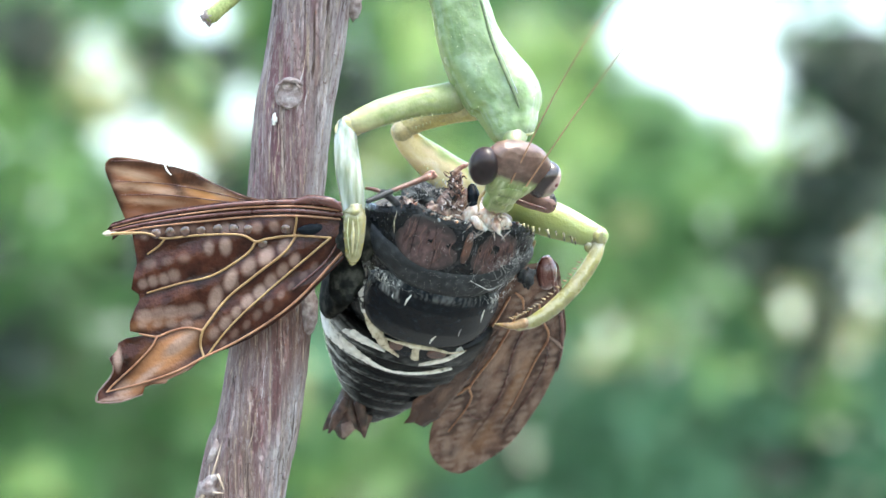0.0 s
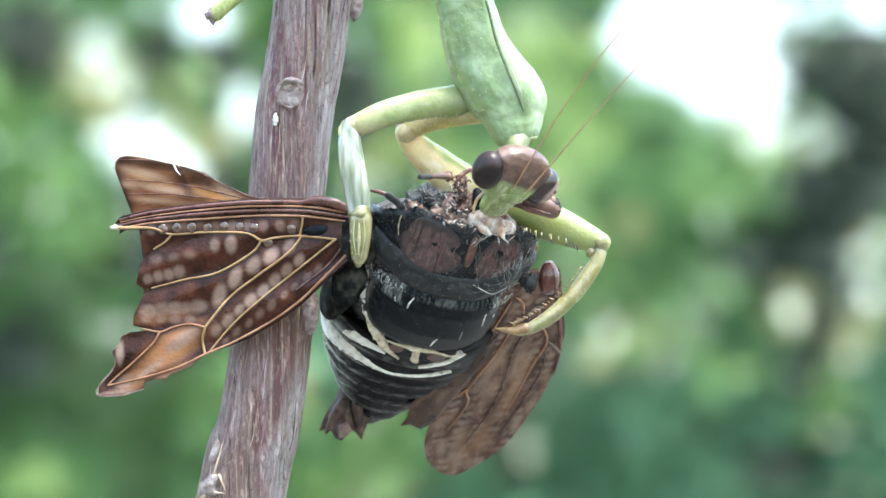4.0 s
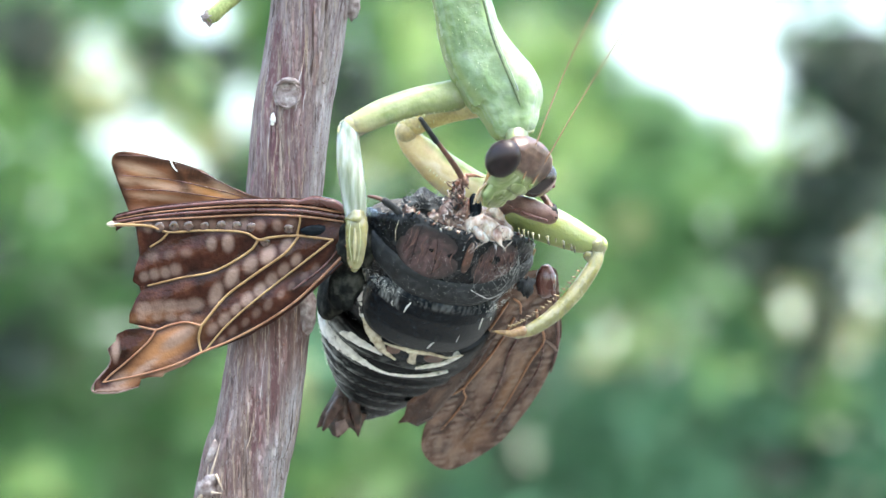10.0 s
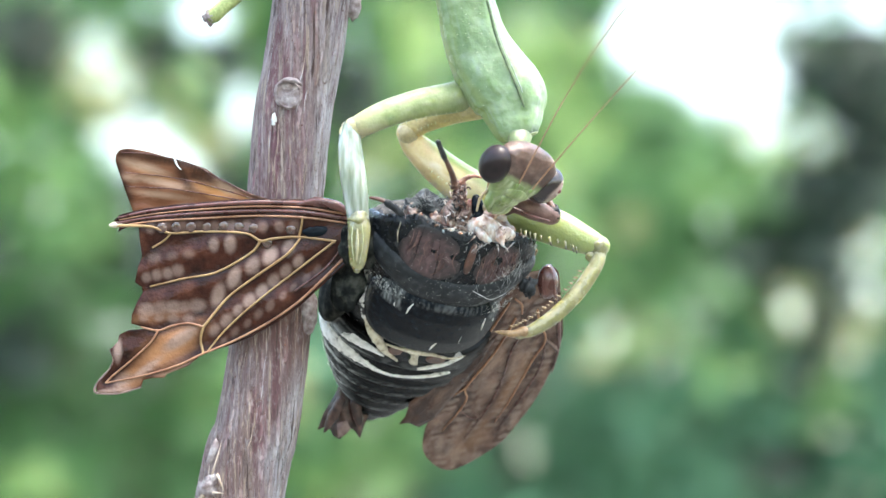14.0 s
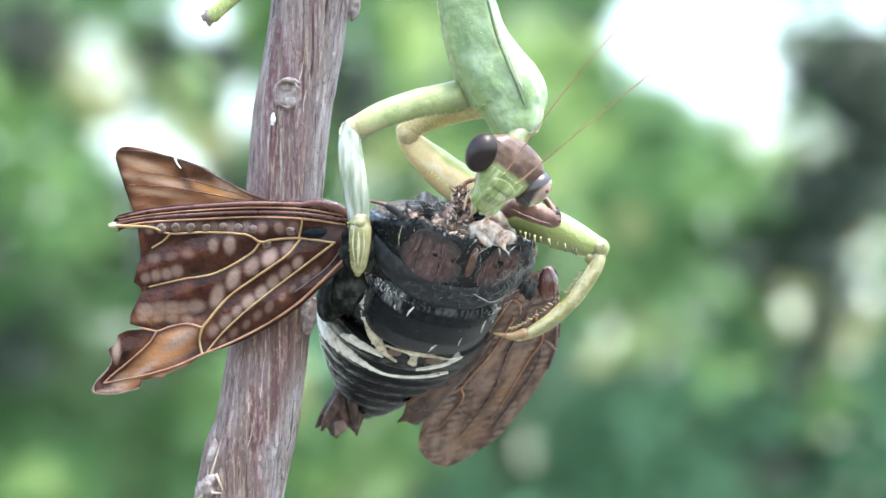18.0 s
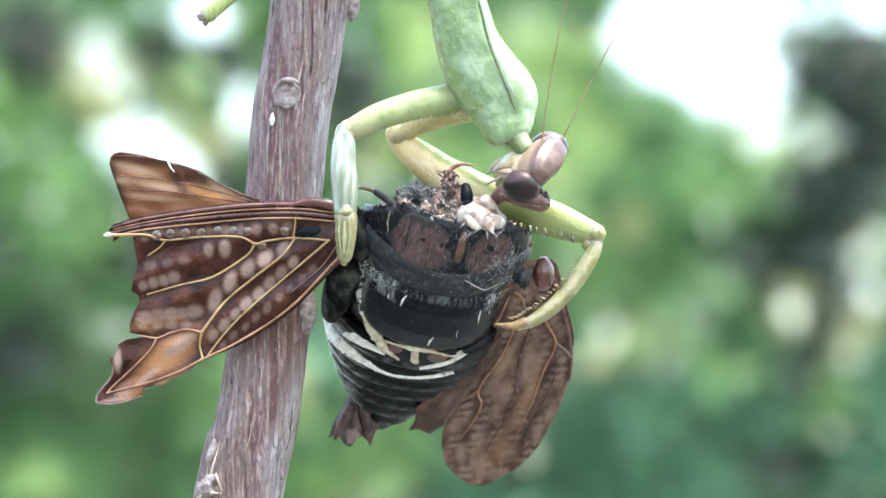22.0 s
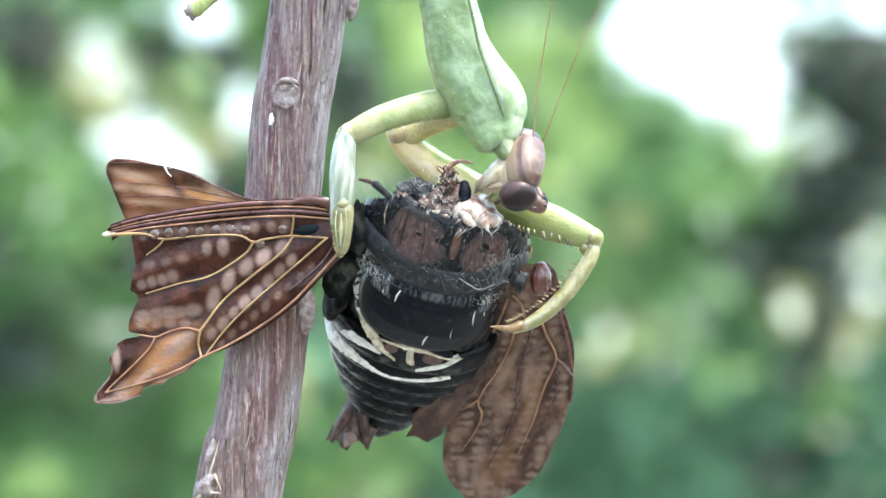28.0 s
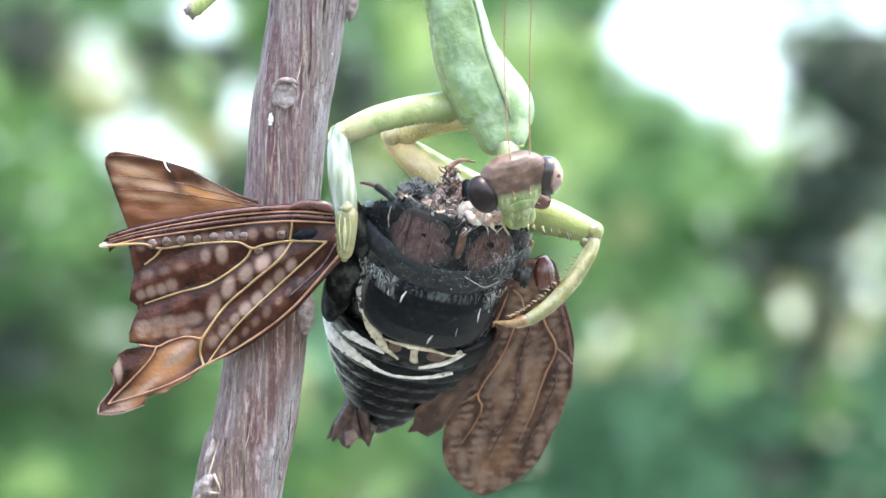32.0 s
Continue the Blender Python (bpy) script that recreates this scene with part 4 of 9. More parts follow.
part("grey_foot", tube([LEG_BASE + Vector((-0.05, 5.2, 0.02)), LEG_BASE + Vector((-0.1, 8.05, 0))], [0.26, 0.22], n=8, seg=10), DUSTY, chewed)
part("leg_joint", blob(LEG_BASE + Vector((0.05, 0.2, 0)), (0.42, 0.6, 0.42), rough=0.5, seed=31), TISSUE, chewed)

# left wings
rng = random.Random(9)
WROOT = (-8.93, 2.05, 0.75)


def wing_z(x, y):
    return 0.75 + (x + 8.92) * 0.11 + 0.16 * math.sin((y - 0.35 * x) * 1.9) + 0.2 * noise.noise(Vector((x * 0.55, y * 0.55, 5.0)))


FORE = [(-8.60, 3.95), (-10.70, 4.35), (-13.20, 4.55), (-16.70, 4.55), (-19.20, 4.45), (-21.70, 4.25), (-24.20, 4.00), (-26.70, 3.65), (-28.95, 3.10), (-29.40, 2.55), (-28.95, 2.10), (-29.00, 1.55), (-28.40, 1.95), (-27.20, 2.10), (-26.10, 1.65), (-26.00, 0.85), (-25.90, 0.20),
        (-26.90, -0.65), (-27.20, -1.45), (-27.50, -2.85), (-26.90, -3.30), (-26.10, -3.25), (-26.80, -3.80), (-27.20, -4.45), (-27.75, -5.75), (-27.80, -6.55), (-26.90, -6.80), (-26.10, -6.95), (-28.10, -7.15), (-28.90, -7.55), (-29.00, -8.15), (-29.70, -8.85), (-29.40, -9.75), (-29.70, -10.55),
        (-30.90, -11.95), (-30.90, -12.70), (-28.95, -12.75), (-26.90, -12.20), (-26.70, -11.55), (-25.90, -11.35), (-24.80, -11.35), (-24.60, -11.00), (-22.70, -10.25), (-21.35, -9.15), (-19.20, -8.50), (-17.20, -7.70), (-14.70, -6.25), (-12.70, -4.85), (-10.70, -2.95), (-8.60, -1.05)]
FORE_VEINS = [
    ([(-8.60, 3.75), (-12.20, 4.15), (-16.70, 4.25), (-21.70, 3.95), (-26.20, 3.45), (-29.00, 2.85)], [0.42, 0.36, 0.3, 0.25, 0.2, 0.14], COSTA),
    ([(-8.60, 2.85), (-12.20, 3.35), (-16.70, 3.50), (-21.70, 3.25), (-26.20, 2.85), (-29.20, 2.35)], [0.3, 0.26, 0.24, 0.22, 0.2, 0.16], COSTA),
    ([(-8.80, 2.45), (-12.20, 2.90), (-16.70, 3.05), (-21.70, 2.80), (-26.20, 2.50), (-29.10, 2.05)], [0.14, 0.16, 0.14, 0.13, 0.12, 0.12], ORANGEVEIN),
    ([(-8.90, 3.25), (-12.20, 3.75), (-16.70, 3.90), (-21.70, 3.60), (-26.10, 3.15), (-28.90, 2.65)], [0.16, 0.15, 0.14, 0.12, 0.1, 0.08], ORANGEVEIN),
    ([(-29.10, 2.15), (-26.10, 2.05), (-24.30, 1.50), (-21.20, 1.65), (-17.70, 1.50), (-16.30, 0.85), (-15.20, 1.05), (-12.90, 1.20), (-9.70, 0.85)], [0.24, 0.17, 0.15, 0.15, 0.15, 0.19, 0.17, 0.18, 0.15], VEIN),
    ([(-24.30, 1.50), (-24.90, 0.85), (-25.90, 0.20)], [0.14, 0.14, 0.12], VEIN),
    ([(-16.30, 0.85), (-17.20, -0.25), (-20.20, -1.95), (-23.20, -2.55), (-26.10, -3.25)], [0.18, 0.16, 0.15, 0.14, 0.12], VEIN),
    ([(-12.80, 1.05), (-13.95, -0.35), (-16.70, -2.30), (-19.20, -4.20), (-21.35, -6.80)], [0.17, 0.17, 0.16, 0.17, 0.2], VEIN),
    ([(-12.90, 1.20), (-12.65, 2.30), (-12.60, 2.95)], [0.18, 0.15, 0.15], VEIN),
    ([(-21.35, -6.80), (-21.60, -7.95), (-21.35, -9.15)], [0.2, 0.16, 0.17], VEIN),
    ([(-21.35, -6.80), (-22.70, -6.50), (-24.20, -6.75), (-25.40, -7.15), (-26.90, -6.85)], [0.18, 0.15, 0.15, 0.15, 0.11], ORANGEVEIN),
    ([(-25.40, -7.15), (-26.10, -8.25), (-27.95, -9.95), (-29.40, -11.15), (-30.10, -11.85)], [0.15, 0.14, 0.13, 0.13, 0.1], ORANGEVEIN),
    ([(-30.10, -11.85), (-26.70, -11.15), (-23.70, -10.25), (-21.35, -9.15)], [0.1, 0.13, 0.14, 0.17], ORANGEVEIN),
    ([(-9.70, 0.85), (-13.20, -1.85), (-16.70, -4.60), (-19.20, -6.85), (-20.90, -8.85)], [0.16, 0.14, 0.13, 0.13, 0.12], VEIN),
    ([(-8.60, -0.35), (-11.20, -2.95), (-13.20, -4.75), (-15.70, -6.45), (-18.70, -8.05), (-21.35, -9.15)], [0.2, 0.17, 0.16, 0.15, 0.15, 0.16], ORANGEVEIN),
    ([(-8.90, 0.55), (-10.45, -1.45), (-13.20, -3.55)], [0.2, 0.14, 0.1], COSTA)]
FORE_SPOTS = spot_rows([
    ((-26.10, 2.05), (-13.20, 2.15), 10, 0.46, 0.56, 8, 0.5), ((-20.45, 0.45), (-18.95, 0.55), 2, 0.5, 0.75, 0, 0.8), ((-20.00, -3.95), (-18.60, -2.45), 2, 0.62, 1.12, -18, 1.0), ((-17.00, -1.35), (-13.80, 0.25), 3, 0.6, 0.85, -22, 0.95),
    ((-20.40, -7.15), (-12.95, -0.95), 8, 0.5, 0.66, -30, 0.9), ((-19.60, -8.05), (-11.20, -1.65), 9, 0.32, 0.48, -30, 0.4), ((-26.30, -5.35), (-21.95, -4.95), 5, 0.8, 0.55, 8, 0.75), ((-26.40, -2.45), (-23.70, -1.85), 4, 0.5, 0.5, 0, 0.7),
    ((-25.70, -0.70), (-22.70, -0.35), 3, 0.5, 0.4, 0, 0.3), ((-26.70, -6.05), (-22.70, -6.05), 4, 0.5, 0.34, 0, 0.6), ((-18.20, -2.95), (-15.20, -0.70), 3, 0.3, 0.4, -25, 0.5)]) + [(-23.4, -7.9, 1.7, 0.55, 34, 1.0), (-26.4, -10.5, 1.7, 0.3, 36, 0.8), (-28.6, -11.6, 0.9, 0.6, 30, 0.6), (-23.6, -10.6, 2.0, 0.3, 25, 0.5), (-29.0, -8.9, 0.35, 1.1, 0, 0.8), (-29.3, -12.5, 1.6, 0.25, 8, 0.7)]
wing_left = part("left_forewing", sheet(FORE, wing_z, 0.1, 7, 0.0, 1, 0.3), WING, cicada, "glossy brown forewing torn short with ragged edges", pivot=WROOT, pigment=stains([(*q[:5], q[5] * 0.8) for q in FORE_SPOTS], [q for q, _, _ in FORE_VEINS], 0.34, 0.42, 0.85, [(-24.4, -8.6, 3.2, 1.2, 32, 0.95), (-27.5, -11.2, 1.6, 0.8, 35, 0.7), (-24.2, -10.6, 2.2, 0.5, 25, 0.5), (-26.0, -6.0, 2.6, 0.5, 8, 0.35)]))


def vein(pts, r, owner, mat, zf, up=0.06):
    g = [(x, y, zf(x, y) + up) for x, y in curve(pts, 5 * len(pts))]
    return part("vein", tube([Vector(q) for q in g], [q * 0.64 for q in r], n=max(12, 9 * len(pts)), seg=8), mat, owner)


for pts, r, mat in FORE_VEINS:
    vein(pts, r, wing_left, mat, wing_z)
cell = part("dark_cell", blob((-11.15, 1.65, wing_z(-11.15, 1.65) + 0.02), (1.45, 0.5, 0.2), rough=0.15), BLACK, wing_left, "glossy dark wing cell")
part("torn_tip", blob((-29.2, 2.2, wing_z(-29.2, 2.2)), (0.55, 0.22, 0.2), rough=0.4, seed=13), IVORY, wing_left, "frayed pale wing tip")
rim = [(x, y, wing_z(x, y) - 0.05) for x, y in ((-29.70, -8.85), (-29.40, -9.75), (-29.70, -10.55), (-30.90, -11.95), (-30.90, -12.70), (-28.95, -12.75), (-26.90, -12.20))]
part("torn_rim", tube(rim, [0.05, 0.07, 0.08, 0.07, 0.09, 0.08, 0.05], n=40, seg=6, rough=0.8), SPOT, wing_left)
for i, (x, y) in enumerate(((-25.10, 1.95), (-23.80, 2.05), (-22.50, 2.05), (-21.10, 2.05), (-19.60, 2.10), (-18.20, 2.05), (-16.90, 1.95), (-13.60, 1.85), (-15.70, 0.65))):
    part("cell_bulge", blob((x, y, wing_z(x, y) + 0.02), (0.46, 0.46, 0.13), seg=16, rings=12, rough=0.15, seed=80 + i), WET, wing_left, "wet glossy bulge of the wing skin")
part("costal_hump", tube([(-13.2, 4.0, wing_z(-13.2, 4.0)), (-11.4, 4.35, wing_z(-11.4, 4.35) + 0.25), (-9.6, 4.0, wing_z(-9.6, 4.0) + 0.3), (-8.6, 3.3, wing_z(-8.6, 3.3) + 0.2)], [0.12, 0.4, 0.45, 0.2], n=20, seg=10, rough=0.2), COSTA, wing_left, "raised maroon hump on the fore edge")


def hind_z(x, y):
    return -0.55 + (x + 8.92) * 0.12 + 0.2 * noise.noise(Vector((x * 0.5, y * 0.9, 15.0)))


hind = part("left_hindwing", sheet([(-15.70, 4.45), (-16.95, 4.80), (-18.30, 5.35), (-19.70, 5.95), (-21.40, 7.05), (-22.70, 7.45), (-23.80, 7.65), (-24.00, 7.05), (-24.30, 7.85), (-26.20, 8.35), (-27.45, 8.60), (-28.50, 8.70), (-29.10, 8.55), (-29.45, 8.15), (-29.50, 7.55), (-29.30, 6.95), (-29.05, 6.30), (-28.50, 4.80), (-27.40, 2.05), (-26.10, 0.05), (-22.70, 1.05), (-15.70, 3.45)], hind_z, 0.08, 6, 0.0, 3, 0.4), HINDWING, cicada, "orange-brown translucent hindwing scrap", pivot=WROOT, pigment=stains([(-27.0, 7.1, 2.2, 0.38, -16, 0.8), (-25.3, 5.7, 2.9, 0.3, -11, 0.7), (-25.3, 4.6, 2.4, 0.26, -5, 0.6), (-19.6, 5.4, 1.1, 0.42, -26, 0.8), (-28.2, 6.0, 0.9, 0.3, -12, 0.6)], [[(-22.5, 6.4), (-20.6, 5.6)], [(-23.8, 7.2), (-22.8, 5.4)], [(-15.7, 4.1), (-19, 5.6), (-23, 7.3), (-28.5, 8.3)], [(-28.5, 8.4), (-29.3, 7.6), (-28.9, 6.0), (-28.3, 4.4)]], 0.5, 0.5, 0.85, [(-20.6, 5.0, 1.9, 0.5, -20, 0.9), (-18.2, 4.6, 1.4, 0.3, -22, 0.6), (-26.0, 6.4, 2.0, 0.3, -14, 0.4)]))
for pts in ([(-15.70, 4.05), (-20.20, 5.30), (-24.20, 6.15), (-28.50, 6.55)], [(-15.70, 3.95), (-19.20, 4.45), (-24.20, 5.15), (-28.45, 5.30)], [(-17.20, 4.75), (-19.70, 5.95), (-22.70, 7.40), (-26.20, 8.20), (-28.95, 8.35)]):
    vein(pts, [0.07, 0.08, 0.07, 0.05], hind, COSTA, hind_z, 0.0)

part("torn_notch", tube([(-24.15, 7.75, hind_z(-24.15, 7.75) + 0.05), (-23.95, 7.3, hind_z(-23.95, 7.3) + 0.08), (-23.6, 6.9, hind_z(-23.6, 6.9) + 0.05)], [0.09, 0.07, 0.03], n=12, seg=6, rough=0.5), WAX, hind, "white frayed notch")

# right wings, folded back and down
RROOT = (8.98, -1.87, -3.75)


def right_z(x, y):
    return -3.75 + (y + 1.5) * 1.2 - (x - 3) * 0.5 + 0.25 * noise.noise(Vector((x * 0.5, y * 0.5, 30.0)))


def deeper(p, zf):
    """Moves outline points seen at the wing's depth to their true width."""
    out = []
    for x, y in p:
        z = 0.0
        for _ in range(3):
            k = 1 - z / 400
            z = zf(x * k, y * k)
        out.append((x * (1 - z / 400), y * (1 - z / 400)))
    return out


RF = deeper([tuple(q) for q in curve([(8.60, -1.75), (9.40, -1.45), (10.10, -1.95), (10.30, -3.45), (10.50, -5.95), (10.55, -7.45), (10.20, -8.85), (9.55, -10.70), (8.40, -12.95), (6.80, -15.20), (5.05, -17.20), (2.80, -18.70), (1.05, -19.55), (0.05, -19.55), (-0.95, -19.05), (-1.80, -17.95), (-1.80, -16.45),
             (-1.10, -14.70), (0.80, -12.45), (2.55, -9.95), (3.40, -7.95), (3.90, -5.45), (5.80, -2.45), (8.60, -1.75)], 110)[:-1]], right_z)
RIGHT_VEINS = [
    ([(9.95, -3.24), (10.50, -6.82), (10.54, -9.30), (10.03, -11.49)], [0.34, 0.3, 0.24, 0.1], COSTA),
    ([(5.86, -4.87), (4.09, -7.57), (1.68, -10.29), (0.09, -13.10), (-0.46, -14.04)], [0.2, 0.17, 0.15, 0.13, 0.1], ORANGEVEIN),
    ([(6.48, -6.32), (5.69, -7.78), (4.24, -10.03), (2.07, -12.73), (2.12, -13.78), (1.47, -14.96), (-0.18, -16.97)], [0.2, 0.18, 0.16, 0.15, 0.14, 0.12, 0.06], ORANGEVEIN),
    ([(2.07, -12.73), (0.73, -13.61), (-0.49, -14.17)], [0.13, 0.12, 0.1], ORANGEVEIN),
    ([(7.70, -6.10), (7.22, -7.42), (6.06, -9.70), (5.44, -11.91), (4.16, -14.68), (1.89, -17.74)], [0.2, 0.17, 0.15, 0.13, 0.1, 0.06], COSTA),
    ([(8.52, -5.54), (8.73, -6.73), (9.32, -8.36), (8.06, -10.51), (6.22, -13.96), (4.76, -16.27)], [0.2, 0.18, 0.17, 0.15, 0.12, 0.06], ORANGEVEIN),
    ([(9.32, -8.36), (9.95, -8.74), (10.54, -9.30)], [0.16, 0.22, 0.28], SPOT),
    ([(9.32, -8.36), (8.93, -10.85), (7.18, -13.91), (4.76, -17.34)], [0.14, 0.12, 0.1, 0.05], COSTA),
    ([(1.47, -14.96), (2.71, -15.79), (4.16, -14.68)], [0.08, 0.08, 0.08], COSTA),
    ([(6.42, -4.49), (7.01, -4.99), (7.09, -5.88)], [0.16, 0.2, 0.14], ORANGEVEIN)]
RIGHT_SPOTS = spot_rows([
    ((3.29, -9.46), (1.45, -12.55), 6, 0.55, 0.17, 35, 0.8),
    ((5.86, -8.49), (3.09, -12.42), 8, 0.95, 0.24, 38, 0.85),
    ((7.81, -7.72), (5.98, -11.81), 8, 0.8, 0.24, 38, 0.7),
    ((9.22, -6.64), (10.02, -7.32), 3, 0.7, 0.24, 35, 0.7),
    ((7.93, -9.36), (5.85, -14.16), 7, 0.75, 0.3, 50, 0.55),
    ((9.57, -10.11), (7.82, -13.16), 5, 0.6, 0.3, 55, 0.55),
    ((-0.34, -18.29), (-0.35, -18.33), 1, 0.5, 0.95, -15, 1.0),
    ((0.49, -18.87), (1.05, -19.37), 2, 0.34, 0.75, -22, 1.0),
    ((2.06, -19.79), (2.79, -19.74), 2, 0.3, 0.6, -30, 0.8),
    ((8.11, -14.04), (6.60, -15.93), 2, 0.9, 0.35, 58, 0.9),
    ((3.31, -14.20), (1.52, -16.87), 4, 1.0, 0.35, 60, 0.6),
    ((3.51, -12.26), (4.20, -13.40), 3, 0.6, 0.4, 40, 0.5),
    ((-1.80, -18.77), (-1.35, -19.34), 2, 0.2, 0.25, 0, 0.8)])
wing_right = part("right_forewing", sheet(RF, right_z, 0.1, 7, 0.0, 6, 0.2), WINGFAR, cicada, "mottled brown translucent forewing folded back", pivot=RROOT, pigment=stains([(*q[:5], q[5] * 0.6) for q in RIGHT_SPOTS], [q for q, _, _ in RIGHT_VEINS], 0.4, 0.4, 0.8, streak=(64, 0.62), amber=[(6.6, -12.2, 3.0, 0.5, 62, 0.8), (5.0, -9.6, 2.0, 0.4, 58, 0.5), (2.6, -17.6, 2.4, 0.9, 50, 0.5)]))
for pts, r, mat in RIGHT_VEINS:
    vein(pts, r, wing_right, mat, right_z)
part("right_hindwing", sheet(deeper([(4.80, -7.35), (2.80, -9.05), (0.30, -10.95), (-1.70, -12.45), (-3.10, -13.55), (-3.40, -14.70), (-4.00, -15.45), (-3.10, -15.35), (-2.20, -15.75), (-0.95, -15.05), (1.30, -12.45), (3.30, -9.95)], lambda x, y: right_z(x, y) + 1.2), lambda x, y: right_z(x, y) + 1.2, 0.1, 6, 0.4, 9, 0.5), WINGFAR, cicada, "brown ragged hindwing under the forewing", pivot=RROOT, pigment=stains([], [deeper([(4.80, -7.45), (0.80, -11.20), (-3.45, -15.20)], right_z), deeper([(4.80, -7.45), (1.80, -11.20), (-1.95, -15.55)], right_z)], 0.3, 0.6, 0.8))
shoulder = part("wing_shoulder", blob((9.15, -2.8, -2.70), (0.95, 1.5, 0.9), rough=0.1, seed=5), COSTA, cicada, "maroon ridged dome of the wing joint")
for dx in (-0.42, 0.3):
    part("joint_rib", tube([Vector((9.1 + dx * 0.6, -1.6, -2.3)), Vector((9.2 + dx, -2.6, -1.95 - 0.3 * abs(dx))), Vector((9.35 + dx * 1.3, -3.9, -2.2))], [0.16, 0.3, 0.14], n=16, seg=12, flat=0.6), COSTA, shoulder)
part("joint_lump", blob((7.42, -3.21, -1.00), (0.7, 0.9, 0.6), rough=0.6, seed=15), DUSTY, shoulder)
part("orange_edge", tube([shell(40, radians(12), 4), shell(75, radians(8), 6), shell(110, radians(6), 8)], [0.15, 0.3, 0.2], n=12, seg=8), VEIN, cicada)
part("root_plate", blob((-8.28, 0.45, 1.00), (1.0, 2.1, 0.7), rough=0.5, seed=16), SIDEBLACK, cicada, "dark brown wing root")
# added black lump in place of the shaded stem and wing underside
part("root_plate", blob(PX(612, 494, -14), (1.5, 2.3, 0.7), rough=0.4, seed=19), SIDEBLACK, cicada, "added dark lump for the skin and shade between wing root and flank")
part("root_plate", blob((-6.79, 0.80, 0.50), (1.0, 2.0, 0.8), rough=0.5, seed=17), SIDEBLACK, cicada, "dark brown wing root")

# ---- the mantis ----
mantis = thing("praying_mantis", (-8.24, 38.74, -2.00), "pale green praying mantis hanging head down and feeding", "mantis")
PPIV = (0.80, 37.05, 0.0)


BACK_A = []


def flush(xy):
    """Pigment of the prothorax: a yellower flank, and glossy streaks painted silvery on the other."""
    out = np.zeros((len(xy), 4))
    for i, (a, y) in enumerate(BACK_A):
        d = math.degrees(a)
        n1 = noise.noise(Vector((math.cos(a) * 4, math.sin(a) * 4, y * 0.25)))
        n2 = noise.noise(Vector((math.cos(a) * 14, math.sin(a) * 14, y * 0.3 + 7)))
        yellow = max(0.0, min(1.0, (d - 115) / 45 + 0.8 * n1)) if 90 < d < 270 else 0.0
        painted_gloss = max(0.0, min(1.0, 0.35 + 1.6 * n2)) * max(0.0, min(1.0, (62 - d) / 30)) if d < 90 or d > 330 else 0.3 * max(0.0, 3.2 * n2 - 0.5)
        out[i] = (yellow, 0.5 * painted_gloss, 0, 1)
    return out


def back_body(rows, seg=64):
    """A rounded, keeled prothorax. rows: centre, half width, half depth."""
    verts, faces = [], []
    c = curve([(*p, w, d) for p, w, d in rows], 110)
    m = len(c)
    for i, q in enumerate(c):
        p = Vector(q[:3])
        t = (Vector(c[min(i + 1, m - 1)][:3]) - Vector(c[max(i - 1, 0)][:3])).normalized()
        side = t.cross(Vector((0, 0, 1))).normalized() * -1
        up = side.cross(t) * -1
        up = up if up.z > 0 else -up
        side = side if side.x > 0 else -side
        for k in range(seg):
            a = 2 * math.pi * k / seg
            keel = 0.10 * max(0.0, math.cos(a - radians(48))) ** 24
            rim = 0.05 * max(0.0, math.cos(a - radians(2))) ** 30 + 0.05 * max(0.0, math.cos(a - radians(178))) ** 30
            f = 1 + keel + rim + 0.05 * noise.noise(Vector((p.y * 0.35, 2.2 * math.cos(a), 2.2 * math.sin(a)))) + 0.03 * noise.noise(Vector((p.y * 0.9, 4 * math.cos(a), 4 * math.sin(a)))) + 0.012 * noise.noise(Vector((p.y * 2.2, 9 * math.cos(a), 9 * math.sin(a))))
            BACK_A.append((a, p.y))
            verts.append(p + side * (q[3] * f * math.cos(a)) + up * (q[4] * f * math.sin(a)))
    for i in range(m - 1):
        for k in range(seg):
            a, b = i * seg + k, i * seg + (k + 1) % seg
            faces.append((a, b, b + seg, a + seg))
    faces += [tuple(range(seg)), tuple((m - 1) * seg + k for k in range(seg))]
    return verts, faces


THORAX = [((-2.45, 37.00, 0.50), 2.0, 1.9), ((-1.00, 30.99, 0.75), 2.1, 1.9), ((0.60, 25.49, 1.00), 2.35, 2.0), ((1.72, 21.50, 1.00), 2.42, 2.1), ((2.72, 18.00, 1.00), 2.78, 2.4), ((4.22, 15.41, 1.10), 3.15, 2.7), ((5.55, 13.39, 1.70), 3.12, 2.6), ((5.98, 11.73, 2.30), 2.52, 2.1), ((6.18, 10.67, 2.80), 2.1, 1.75), ((6.33, 10.02, 3.10), 1.65, 1.4), ((6.4, 9.78, 3.15), 0.9, 0.8)]
pronotum = part("prothorax", back_body(THORAX, 90), GREEN, mantis, "pale green long prothorax with a keel", pivot=PPIV, pigment=flush)
part("keel", tube([(0.79, 30.82, 2.90), (2.58, 24.84, 3.40), (3.57, 21.85, 3.60), (4.35, 18.86, 3.70), (5.30, 16.37, 4.10), (6.33, 13.90, 4.32), (6.90, 12.13, 4.02)], [0.1, 0.14, 0.14, 0.16, 0.16, 0.14, 0.07], n=40, seg=8), KEEL, pronotum, "dark line along the keel")
part("keel_glint", tube([(3.85, 21.87, 3.40), (4.68, 18.77, 3.60), (5.62, 16.37, 3.98), (6.62, 13.90, 4.16), (7.1, 12.2, 3.85)], [0.015, 0.03, 0.05, 0.055, 0.02], n=40, seg=8, rough=0.3), GLINT, pronotum, "pale ridge coloured as a glossy glint beside the keel line")
